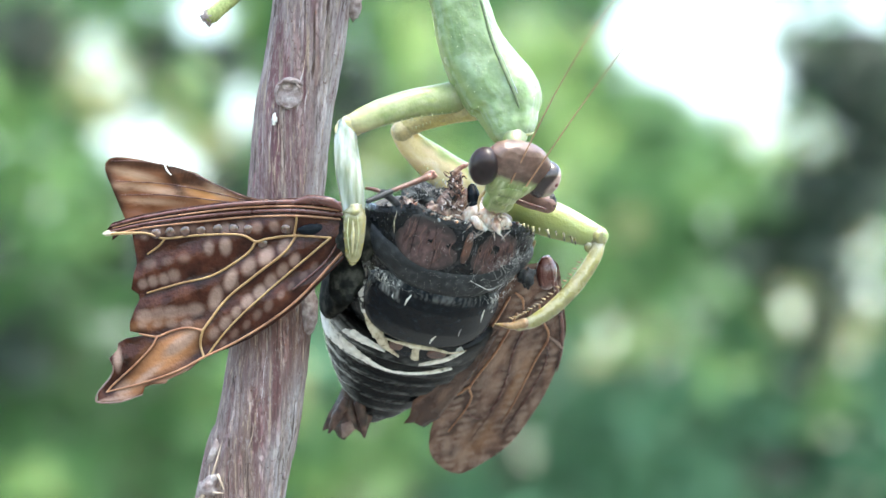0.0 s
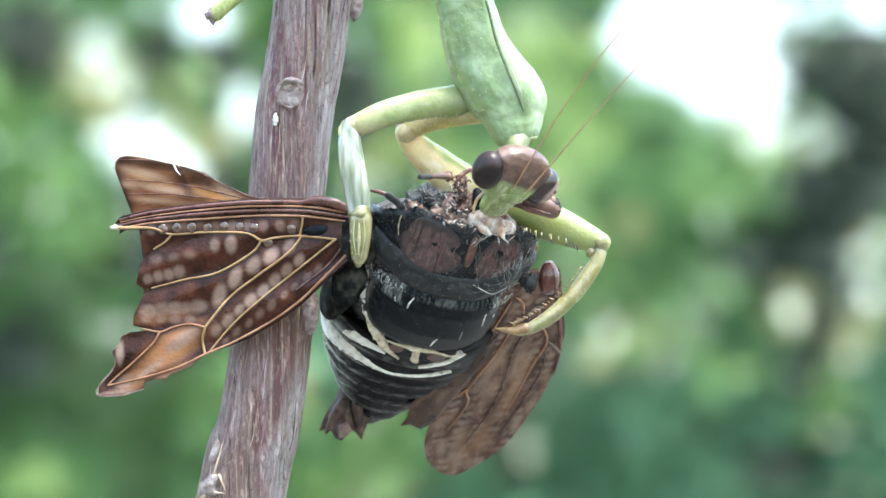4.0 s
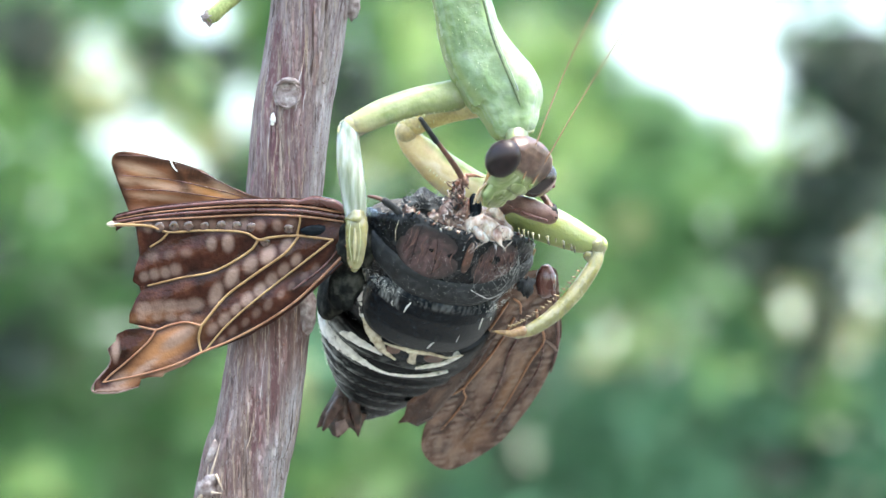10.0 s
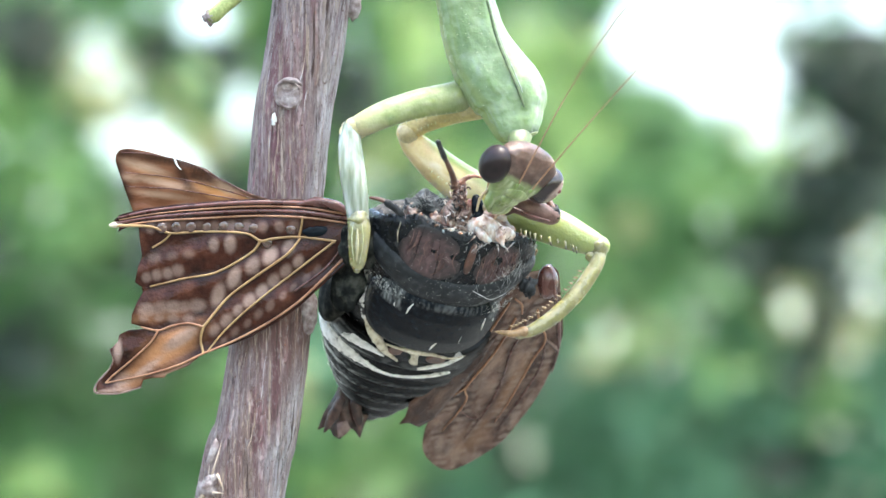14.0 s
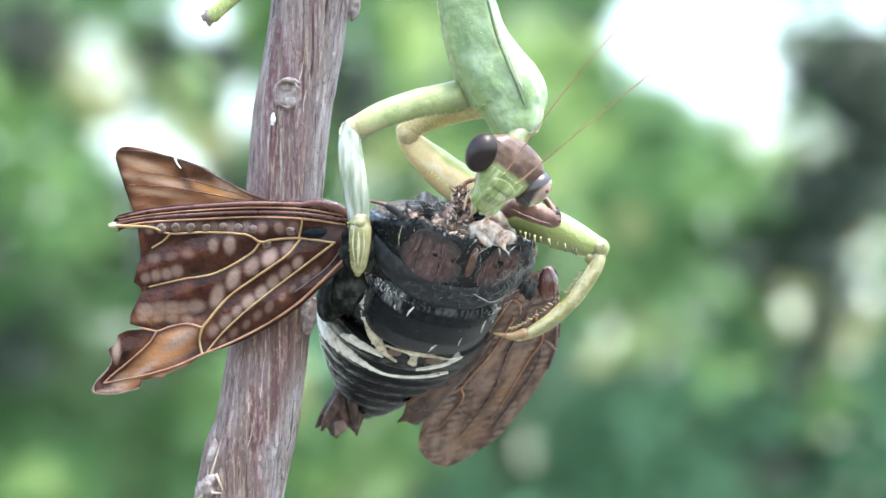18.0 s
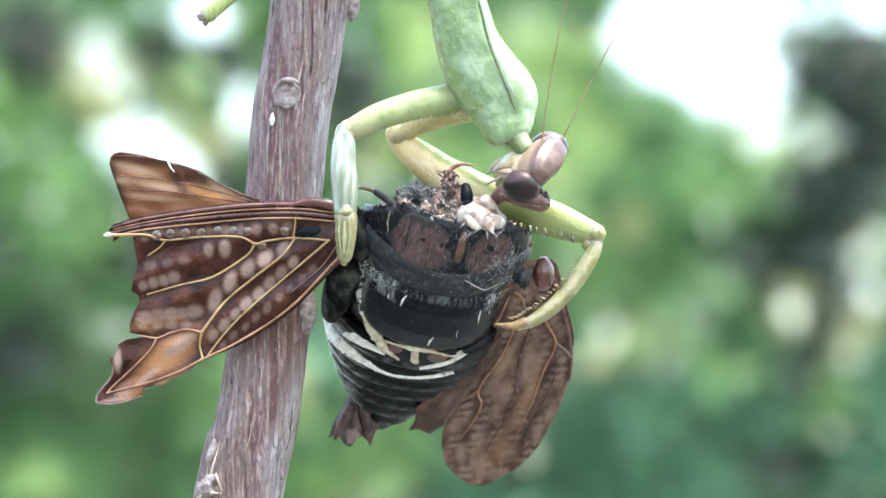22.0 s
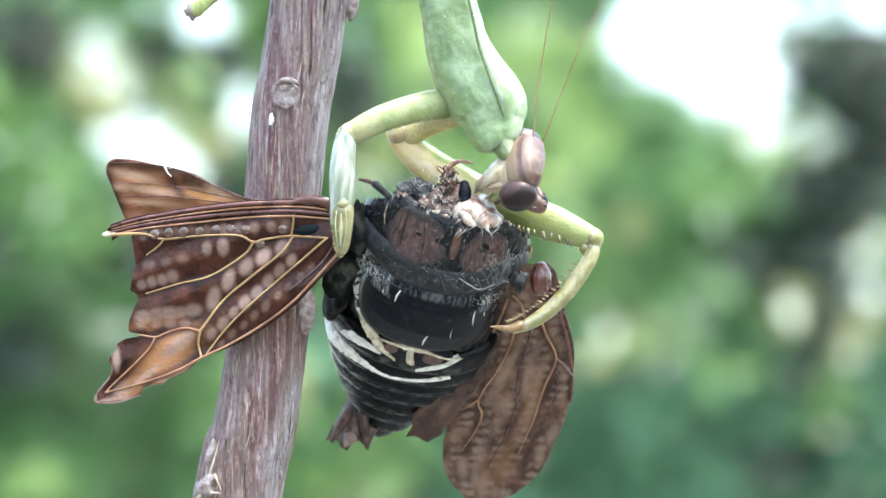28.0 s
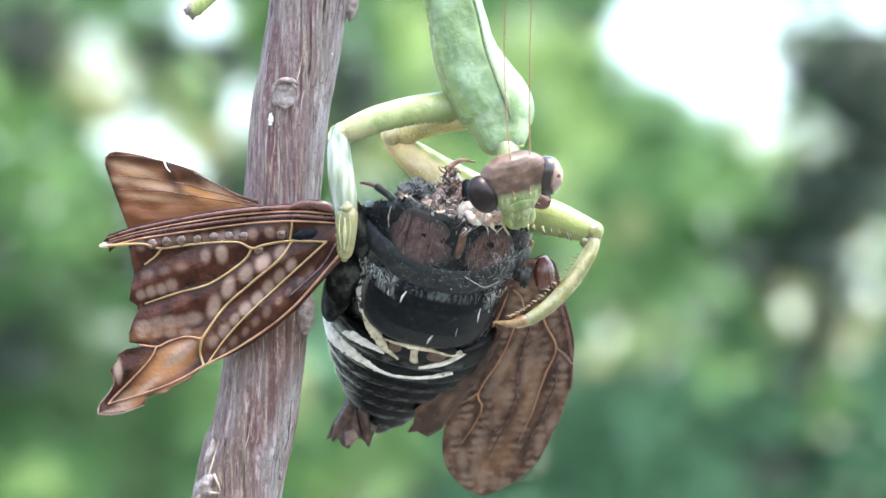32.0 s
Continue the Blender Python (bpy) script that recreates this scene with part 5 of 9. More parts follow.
for sgn, pts in ((1, [(3.95, 21.97, 1.50), (5.08, 18.88, 1.50), (6.95, 15.88, 1.70), (8.01, 12.99, 1.90), (7.96, 10.90, 2.00)]), (-1, [(-0.62, 21.49, 1.20), (0.12, 17.99, 1.30), (1.15, 15.25, 1.40), (2.92, 12.50, 1.70), (4.25, 10.50, 1.90)])):
    part("flange", tube(pts, [0.1, 0.16, 0.2, 0.2, 0.12], n=40, seg=8, rough=0.25), CREAM_RIB, pronotum, "pale rim of the prothorax")
g = []
for i in range(44):
    f = i / 43
    q = curve([(3.95, 21.97, 1.50), (5.08, 18.88, 1.50), (6.95, 15.88, 1.70), (8.01, 12.99, 1.90), (7.96, 10.90, 2.00)], 44)[i]
    g.append(cone(q, Vector(q) + Vector((0.26, 0.1, 0.05)), 0.06, 5))
tagged(part("rim_teeth", join(*g), CREAM_RIB, pronotum), kind="stuff")
g = [blob(Vector((2.77, 18.87, 3.80)) + Vector((rng.gauss(0, 1.1) + f * 2.6, -f * 6.5 + rng.gauss(0, 0.4), 0.2 - 0.25 * abs(rng.gauss(0, 1)))), (0.035, 0.035, 0.03), seg=6, rings=4) for f in np.linspace(-0.4, 1, 60)]
tagged(part("stippling", join(*g), CREAM_RIB, pronotum, "fine pale granules"), kind="stuff")
part("front_rim", tube([Vector((6.25, 10.42, 2.85)) + Vector((1.72 * math.cos(k * 0.45), -0.3 * math.sin(k * 0.45), 1.35 * math.sin(k * 0.45))) for k in range(15)], [0.13, 0.16, 0.13], n=60, seg=8), LIME, pronotum, "yellow-green raised front rim")
NECK_AT = Vector((6.4, 10.75, 2.9))
neck = part("neck", wet_mass([NECK_AT + Vector((0, y, 0)) for y in (-0.6, 0.8, 1.7, 2.5, 3.3)], [1.35, 1.1, 0.95, 0.85, 0.4], 0.08, 14, 0.9), NECK, pronotum, "pale green folded neck skin", pivot=NECK_AT)
# the rest of the body, over the top of the stem
abdomen = part("abdomen", tube([(-2.45, 37.00, 0.50), (-4.70, 45.05, 0.00), (-7.22, 57.19, -1.00), (-9.27, 72.59, -3.00), (-9.80, 81.86, -4.00)], [2.2, 3.4, 4.6, 4.0, 1.2], n=40, seg=24), GREEN, mantis, "plump green abdomen")
for k, dx in enumerate((-0.9, 0.9)):
    part("folded_wing", tube([Vector((-3.42, 40.69, 3.50)) + Vector((dx, 0, 0)), Vector((-6.13, 52.45, 4.50)) + Vector((dx * 1.6, 0, 0)), Vector((-9.15, 72.68, 2.00)) + Vector((dx, 0, 0)), Vector((-9.97, 85.26, -1.00))], [0.8, 3.2, 2.8, 0.4], n=40, seg=18, flat=0.25), LIME, mantis, "folded leaf-green wing")
for a, b, c in (((-2.95, 39.55, 0.00), (2.82, 48.41, -3.00), (-8.87, 37.33, -3.00)), ((-3.45, 41.55, 0.00), (-15.16, 49.92, 1.00), (-9.26, 33.26, -2.50)), ((-4.70, 45.55, 0.00), (3.84, 60.65, -4.00), (-7.96, 43.88, -3.00)), ((-5.20, 47.05, 0.00), (-17.18, 61.97, 0.50), (-8.25, 41.31, -2.50))):
    leg = part("walking_leg", tube([a, b], [0.7, 0.5], n=12, seg=10), GREEN, mantis, "slender green walking leg")
    part("shin", tube([b, c], [0.42, 0.3], n=12, seg=10), LIME, leg)


def spines(owner, pts, way, n, size, mat=CREAM_RIB, tipped=0, spread=0.12):
    q = curve(pts, n)
    for i, p in enumerate(q):
        p = Vector(p)
        d = Vector(way) + Vector((rng.uniform(-spread, spread), rng.uniform(-spread, spread), 0))
        L = size * (1.0 if i % 2 else 0.62)
        sp = part("spine", cone(p, p + d.normalized() * L, L * 0.2), mat, owner)
        if tipped and i % 2:
            part("spine_tip", cone(p + d.normalized() * L * 0.6, p + d.normalized() * L * 1.15, L * 0.13), BLACKTIP, sp)


def coxa_flush(xy):
    """Pigment of the near coxa: yellowish towards the knee and along the underside."""
    out = np.zeros((len(xy), 4))
    for i, (x, y) in enumerate(xy):
        n1 = noise.noise(Vector((x * 0.7, y * 0.7, 9)))
        low = (13.55 + 0.245 * (x - 0.8) - y) / 1.3
        out[i] = (max(0.0, min(0.9, (-5.6 - x) / 2.2 + 0.5 * n1)) + max(0.0, min(0.5, low - 0.35)), max(0.0, min(0.7, 0.6 * n1 + 0.5 * low)) if x > -5 else 0, 0, 1)
    return out


coxa_l = part("left_coxa", tube([(4.21, 14.58, -0.70), (3.30, 14.16, -0.40), (0.80, 13.53, 0.70), (-2.19, 12.98, 2.00), (-5.16, 12.05, 3.20), (-7.13, 11.15, 3.70), (-8.22, 10.65, 3.75)], [1.2, 1.5, 1.4, 1.3, 1.2, 1.05, 0.85], n=60, seg=30, flat=0.75), LIME, mantis, "lime-green coxa of a raptorial foreleg", pivot=(3.30, 14.07, -0.50), pigment=coxa_flush)
spines(coxa_l, [(-5.55, 10.85, 3.70), (-3.18, 11.57, 2.90), (-0.70, 12.19, 1.90), (1.80, 12.72, 0.90)], (0.25, -1, 0.2), 18, 0.42)
part("knee", join(blob((-7.73, 10.85, 3.60), (1.35, 0.95, 0.9), rough=0.15, seed=2), blob((-8.47, 10.25, 3.70), (0.8, 0.9, 0.75), rough=0.2, seed=3)), STRAW, coxa_l, "translucent yellowish knee joint")
femur_l = part("left_femur", tube([(-8.22, 10.65, 3.75), (-8.32, 9.36, 4.00), (-8.11, 6.97, 4.30), (-7.81, 4.75, 4.40), (-7.62, 2.82, 4.30)], [0.88, 1.02, 1.15, 1.1, 0.95], n=36, seg=20, flat=0.8), SILVER, mantis, "silvery green femur of a raptorial foreleg", pivot=(-8.22, 10.70, 3.75))
# the pale ridges here are the femur's highlights, drawn in colour
for dx, w, mat in ((-0.62, 0.10, GLINT), (-0.15, 0.1, GREENLINE), (0.4, 0.07, GREENLINE), (-0.42, 0.05, GREENLINE), (0.22, 0.06, GLINT), (0.6, 0.12, GLINT), (0.02, 0.05, GLINT)):
    part("femur_ridge", tube([Vector((-8.26 + dx * 0.8, 9.7, 4.55 - 0.5 * abs(dx))), Vector((-8.14 + dx, 7.0, 5.16 - 0.62 * abs(dx))), Vector((-7.84 + dx, 4.8, 5.22 - 0.62 * abs(dx))), Vector((-7.66 + dx * 0.75, 3.3, 5.0 - 0.5 * abs(dx)))], [w * 0.3, w, w, w * 0.3], n=24, seg=8, rough=0.15, flat=0.8), mat, femur_l)
tibia_l = part("left_tibia", tube([(-7.62, 2.92, 4.40), (-7.56, 2.03, 4.70), (-7.61, 0.54, 4.70), (-7.71, -1.04, 4.40), (-7.77, -1.63, 4.10)], [0.92, 1.0, 0.92, 0.7, 0.34], n=30, seg=18, flat=0.85), YELLOW, mantis, "short yellow-green tibia clasping the prey", pivot=(-7.62, 2.62, 4.25))
spines(tibia_l, [(-8.49, 1.04, 4.90), (-8.30, -0.44, 4.90), (-8.00, -1.43, 4.70)], (-0.6, -0.3, 0.9), 6, 0.3, ANT)
for q in ([(-8.09, 2.22, 5.60), (-8.18, 0.79, 5.65), (-7.99, -0.94, 5.20)], [(-7.30, 2.32, 5.65), (-7.20, 0.79, 5.60), (-7.50, -1.04, 5.10)]):
    part("shin_ridge", tube(q, [0.02, 0.05, 0.02], n=14, seg=7), CREAM_RIB, tibia_l)
part("shin_groove", tube([(-7.69, 1.92, 5.65), (-7.69, 0.54, 5.60), (-7.75, -0.84, 5.20)], [0.05, 0.16, 0.05], n=14, seg=7, flat=0.4), PEACH, tibia_l, "brownish inner groove of the shin")
part("ankle", blob((-7.61, 2.82, 4.60), (0.98, 0.7, 0.88), rough=0.3, seed=4), YELLOW, tibia_l)
coxa_r = part("right_coxa", tube([(3.90, 13.03, 0.50), (0.80, 12.26, -0.40), (-1.71, 11.49, -1.40), (-3.32, 10.60, -2.00)], [1.3, 1.05, 1.0, 0.95], n=30, seg=18, flat=0.85), STRAW, mantis, "yellow-green coxa of the far foreleg", pivot=(3.30, 12.28, 0.50))
spines(coxa_r, [(-2.45, 10.77, -0.70), (-0.70, 11.46, -0.20), (1.80, 12.23, 0.60)], (0.2, -1, 0.15), 12, 0.34)
FEMUR_LINE = [(-3.42, 10.40, -2.00), (-2.61, 9.30, -2.20), (-0.96, 7.80, -2.40), (1.06, 6.19, -2.40), (4.07, 4.37, -2.20), (7.33, 2.96, -1.80), (10.33, 1.75, -1.00), (12.81, 0.65, -0.20), (13.70, 0.35, 0.00)]


def femur_flush(xy):
    """Pigment of the far femur: green along its upper edge, peach below and yellow towards the knee."""
    line, out = np.array(curve(FEMUR_LINE, 120)), np.zeros((len(xy), 4))
    for i, (x, y) in enumerate(xy):
        k = int(np.argmin(np.hypot(line[:, 0] - x, line[:, 1] - y)))
        t = line[min(k + 1, 119)] - line[max(k - 1, 0)]
        t /= np.hypot(t[0], t[1])
        off = (x - line[k, 0]) * -t[1] + (y - line[k, 1]) * t[0]
        f, n1 = k / 119, noise.noise(Vector((x * 0.8, y * 0.8, 3)))
        green = max(0.0, min(1.0, (off - 0.55 + 1.3 * max(0.0, f - 0.45) + 0.5 * n1) / 0.7))
        streak = max(0.0, 1 - abs(off + 0.35 + 0.5 * n1) / 0.3) * max(0.0, 1 - abs(f - 0.27) / 0.16)
        out[i] = (green * min(1.0, f / 0.15), max(0.0, min(1.0, (f - 0.4) / 0.2)), 0.75 * streak, 1)
    return out


femur_r = part("right_femur", tube(FEMUR_LINE, [0.9, 1.2, 1.55, 1.75, 1.8, 1.75, 1.6, 1.15, 0.9], n=70, seg=36, flat=0.8), FEMUR, mantis, "thick far femur, peach yellow below and lime green above", pivot=(-3.32, 10.50, -2.00), pigment=femur_flush)
part("hip_fold", blob((-3.21, 10.30, -1.80), (0.95, 1.0, 0.85), rough=0.15, seed=44), PEACH, femur_r, "peach-coloured joint skin")
spines(femur_r, [(6.71, 1.85, -0.50), (8.30, 1.35, -0.20), (10.80, 0.75, 0.10), (11.59, 0.45, 0.20)], (0.15, -1, 0.3), 12, 0.8, YELLOW, 1)
spines(femur_r, [(-1.40, 7.26, -0.30), (-0.20, 6.25, -0.10), (1.55, 5.05, 0.00)], (-0.4, -0.5, 0.6), 9, 0.3)
part("knee", join(blob((13.60, 0.25, 0.10), (0.82, 0.92, 0.8), rough=0.25, seed=6), blob((12.89, -0.55, 0.20), (0.5, 0.55, 0.5), rough=0.3, seed=7)), YELLOW, femur_r, "knobbly yellow knee joint")
tibia_r = part("right_tibia", tube([(13.70, 0.05, 0.10), (13.28, -1.45, 0.60), (11.76, -3.69, 1.20), (9.76, -5.73, 1.70), (8.01, -6.92, 2.00), (6.51, -7.51, 2.20)], [0.62, 0.64, 0.7, 0.68, 0.6, 0.38], n=46, seg=18, flat=0.85), YELLOW, mantis, "curved yellow tibia with a row of spines", pivot=(13.70, 0.55, 0.00))
part("claw", tube([(7.01, -7.21, 2.20), (6.02, -7.41, 2.30), (5.17, -7.31, 2.30), (4.38, -7.21, 2.10)], [0.5, 0.34, 0.22, 0.05], n=20, seg=12), CLAW, tibia_r, "tan hooked claw with a brown point")
spines(tibia_r, [(12.26, -1.65, 1.20), (10.95, -3.34, 1.70), (9.05, -5.02, 2.20), (7.25, -6.21, 2.50), (6.01, -6.81, 2.60)], (-0.75, 0.25, 0.35), 26, 0.5, CLAW, 0, 0.15)

# head, built straight and turned by its keys
HEAD_AT = Vector((6.2, 6.8, 6.75))


def hd(x, y, z):
    return HEAD_AT + Vector((x, y, z)) / 20


SKULL = [(55, 8, 1, 7), (53, 24, 5, 16), (47, 42, 12, 28), (34, 57, 21, 37), (20, 61, 27, 39), (4, 60, 30, 36), (-12, 53, 32, 30), (-26, 44, 33, 23), (-40, 35, 31, 17), (-54, 29, 27, 15), (-68, 23, 23, 13), (-80, 15, 17, 9), (-87, 6, 9, 3)]  # height, half width, front, back
HEAD_V = []


def skull(y0, y1, grow=0.0, n=40, seg=72):
    p = np.array(SKULL)[::-1]
    verts, faces = [], []
    HEAD_V.clear()
    for y in np.linspace(y0, y1, n):
        w, df, db = [np.interp(y, p[:, 0], p[:, i]) + grow for i in (1, 2, 3)]
        for k in range(seg):
            a = 2 * math.pi * k / seg
            c, s = math.cos(a), math.sin(a)
            v = Vector((w * math.copysign(abs(c) ** 0.85, c), y, (df if s > 0 else db) * math.copysign(abs(s) ** 0.85, s)))
            if y > 0 and s > 0:  # the crown swells in three soft lobes
                v.z += 1.6 * math.cos(v.x * 0.13) * min(1.0, y / 15) * s
            if y < -20 and s > 0:  # the face is fluted
                v.z += 0.8 * math.cos(v.x * 0.55) * s
            HEAD_V.append(v.copy())
            verts.append(hd(*v))
    for i in range(n - 1):
        for k in range(seg):
            a, b = i * seg + k, i * seg + (k + 1) % seg
            faces.append((a, b, b + seg, a + seg))
    return verts, faces + [tuple(range(seg)), tuple((n - 1) * seg + k for k in range(seg))]


def ramp01(x):
    return max(0.0, min(1.0, x))


def crown_flush(xy):
    """Pigment of the crown: green towards the face, beige at the back with rose bands, dark seams."""
    out = np.zeros((len(xy), 4))
    for i, v in enumerate(HEAD_V):
        n1 = noise.noise(v * 0.09)
        green = ramp01((4 - v.y) / 8 + 0.8 * n1) if v.z > 6 else 0.0
        rear = ramp01((-1 - v.z) / 7 + 0.3 * n1)
        nape = ramp01((-10 - v.z) / 10 + 0.3 * n1)
        beige = nape * max(ramp01((25 - v.y) / 5 + 0.5 * n1), 0.6 * ramp01(1.4 - abs(v.y - 44 + 4 * n1) / 3))
        band = 0.6 * nape * ramp01(1.3 - abs(v.y - 34 + 4 * n1) / 7)
        seam = 0.4 * ramp01(1 - abs(abs(v.x + 2 * n1) - 23) / 1.6) * ramp01((v.y - 6) / 6) * ramp01((v.z - 4) / 6)
        out[i] = (green, beige * (1 - green), max(seam, band), 1)
    return out


def face_flush(xy):
    """Pigment of the face: rose-brown at its upper edge, beige behind."""
    out = np.zeros((len(xy), 4))
    for i, v in enumerate(HEAD_V):
        n1 = noise.noise(v * 0.09)
        rose = ramp01((v.y + 5) / 6 + 0.6 * n1) if v.z > 0 else 0.0
        back = ramp01((-1 - v.z) / 6 + 0.4 * n1)
        fold = 0.5 * ramp01(1 - abs(v.y + 14 + 5 * n1) / 3) * back
        out[i] = (max(rose, fold), back * (1 - fold), 0.5 * ramp01(1 - abs(abs(v.x) - 0.42 * (v.y + 80)) / 2.0) * ramp01((v.z - 10) / 5) * ramp01((-24 - v.y) / 6), 1)
    return out


head = part("head", skull(-6, 54.5), HEADBROWN, mantis, "triangular rose-brown head with a green face", pivot=HEAD_AT, pigment=crown_flush)
face = part("face", skull(-86, -5.5, 0.3), HEADGREEN, head, "fluted green face below the antennae", pigment=face_flush)
part("frontal_shield", blob(hd(0, -25, 33), (1.25, 0.55, 0.16), seg=28, rough=0.05), HEADGREEN, face, "pale green frontal shield")
part("clypeus", blob(hd(0, -44, 29), (1.0, 0.5, 0.2), seg=28, rough=0.05), HEADGREEN, face)
part("labrum", blob(hd(0, -68, 19), (0.8, 0.8, 0.3), seg=28, rough=0.1), LIME, face, "yellow-green upper lip")
part("throat", wet_mass([hd(0, 22, -12), hd(0, -8, -18), hd(0, -38, -18), hd(0, -66, -13), hd(0, -92, -6)], [0.9, 1.15, 1.1, 0.75, 0.3], 0.16, 11, 0.55), THROAT, face, "pale translucent throat skin")
part("labium", tube([hd(0, -40, -19), hd(0, -58, -20), hd(0, -80, -13), hd(0, -97, -4)], [0.2, 0.5, 0.5, 0.2], n=24, seg=14, flat=0.7, rough=0.15, seed=3), OCCIPUT, face, "beige lower lip folded under the head")
for x in (-13, 13):
    part("mandible", tube([hd(x * 1.5, -54, 8), hd(x * 1.4, -72, 13), hd(x * 0.4, -87, 13)], [0.5, 0.5, 0.2], n=18, seg=14), HEADGREEN, face)
    part("mandible_edge", cone(hd(x * 0.8, -82, 14), hd(x * 0.15, -91, 14), 0.15), BLACKTIP, face)
    part("palp", tube([hd(x * 1.9, -56, -4), hd(x * 2.2, -78, 0), hd(x * 1.7, -100, 8)], [0.15, 0.13, 0.09], n=16, seg=8), OCCIPUT, face, "thin pale palp")
    part("cheek_fold", tube([hd(x * 2.9, -16, -15), hd(x * 2.2, -40, -15), hd(x * 1.3, -66, -11)], [0.2, 0.34, 0.16], n=18, seg=10, flat=0.6), OCCIPUT, face)
for x, y in ((0, 8), (-8, 1), (8, 1)):
    part("ocellus", blob(hd(x, y, 28.5), (0.1, 0.1, 0.07), seg=10, rings=8), OCCIPUT, head)


def eye_blob(side):
    """An egg-shaped eye, and the share of it that its bands take."""
    v, f = blob(hd(60 * side, -2, 3), (1.3, 1.82, 1.55), seg=48, rings=32, turn=Matrix.Rotation(radians(-12 * side), 3, "Z"))
    EYE_V[:] = [(Vector(p) - HEAD_AT) * 20 for p in v]
    return v, f


EYE_V = []


def dark_eye_flush(xy):
    return np.array([(0.8 * ramp01((-13 - v.z + 0.2 * (v.x + 60)) / 4), 0.7 * ramp01(1 - math.hypot(v.y - 4, v.x + 74) / 9) * (v.z > 0), 0, 1) for v in EYE_V])


def pale_eye_flush(xy):
    out = []
    for v in EYE_V:
        inner = ramp01((58 - v.x + 0.06 * (v.y + 2) ** 2 / 4) / 3) * ramp01((v.z + 12) / 4)
        rear = ramp01((-4 - v.z) / 8)
        out.append((inner, ramp01((-6 - v.y) / 14 + 0.4 * noise.noise(v * 0.1)) * (1 - inner) * (1 - rear), rear, 1))
    return np.array(out)


part("dark_eye", eye_blob(-1), EYEDARK, head, "glossy black-brown compound eye", pigment=dark_eye_flush)
eye_b = part("pale_eye", eye_blob(1), EYEPALE, head, "pale rose compound eye with a dark inner band", pigment=pale_eye_flush)
part("red_spot", blob(hd(72, 12, 29), (0.17, 0.2, 0.14), seg=12, rings=8), RED, eye_b, "small dark red spot")
for x in (-1, 1):
    part("orbit", blob(hd(47 * x, -1, -4), (0.85, 1.5, 0.72), seg=30, rings=20, turn=Matrix.Rotation(radians(-12 * x), 3, "Z")), HEADBROWN, head, "rose-brown socket round the back of the eye")


def antenna(name, at, length, bend):
    base = hd(*at)
    q = [base, base + Vector((bend * 0.8 * length, length * 0.35, 0)), base + Vector((bend * length, length * 0.68, 0)), base + Vector((0, length, 0))]
    ob = part(name, tube(q, [0.075, 0.058, 0.045, 0.028], n=40, seg=7), ANT, head, "long thin brown antenna", pivot=base)
    part("antenna_base", blob(base + Vector((0, 0.1, 0)), (0.15, 0.26, 0.15), seg=10, rings=8), HEADGREEN, ob)
    return ob


antenna_a = antenna("antenna", (-15, -8, 31), 28.0, -0.06)
antenna_b = antenna("antenna", (15, -8, 31), 25.0, -0.02)

# ---- the thicket behind, and the ground ----
gm = bpy.data.meshes.new("ground")
gv, gf, gn = [], [], 60
for j in range(gn + 1):
    for i in range(gn + 1):
        x, y = [math.copysign(abs(q) ** 3, q) * 900 for q in (2 * i / gn - 1, 2 * j / gn - 1)]
        near = max(0.0, 1 - math.hypot(x, y) / 40)
        gv.append((x, y, -0.02 + near * 0.05 * noise.noise(Vector((x * 0.6, y * 0.6, 0))) - 0.03 * near))
for j in range(gn):
    for i in range(gn):
        a = j * (gn + 1) + i
        gf.append((a, a + 1, a + gn + 2, a + gn + 1))
gm.from_pydata(gv, [], gf)
gm.materials.append(SOIL)
ground = tagged(new("ground", gm), "grey-brown soil with leaf litter", "ground", kind="structure")

# places in the thicket: metres across and up from the line of sight, at 8 m; leaf colours there also stand in for sun
# and shade
GAPS = [(0.436, 0.396, 0.128, 0.096), (0.506, 0.336, 0.094, 0.074), (0.336, 0.396, 0.040, 0.066), (0.648, 0.439, 0.050, 0.012), (0.748, 0.435, 0.032, 0.022), (-0.354, 0.276, 0.030, 0.052), (-0.559, 0.191, 0.058, 0.026), (-0.454, 0.153, 0.046, 0.014), (-0.412, 0.419, 0.042, 0.028), (0.426, -0.161, 0.006, 0.006), (0.768, -0.074, 0.006, 0.006), (0.621, 0.219, 0.030, 0.014), (0.308, -0.149, 0.006, 0.006), (0.611, -0.095, 0.006, 0.006), (0.751, 0.011, 0.006, 0.006), (-0.604, 0.331, 0.014, 0.016)]
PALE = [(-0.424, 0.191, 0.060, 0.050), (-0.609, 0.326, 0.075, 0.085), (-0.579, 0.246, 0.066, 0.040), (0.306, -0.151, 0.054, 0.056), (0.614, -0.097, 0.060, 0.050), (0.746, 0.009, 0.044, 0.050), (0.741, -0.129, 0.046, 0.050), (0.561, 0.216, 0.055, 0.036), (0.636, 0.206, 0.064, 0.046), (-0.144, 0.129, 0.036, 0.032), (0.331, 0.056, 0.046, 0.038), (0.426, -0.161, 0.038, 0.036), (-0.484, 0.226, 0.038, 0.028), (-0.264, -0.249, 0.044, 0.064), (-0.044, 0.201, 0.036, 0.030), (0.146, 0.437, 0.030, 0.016)]
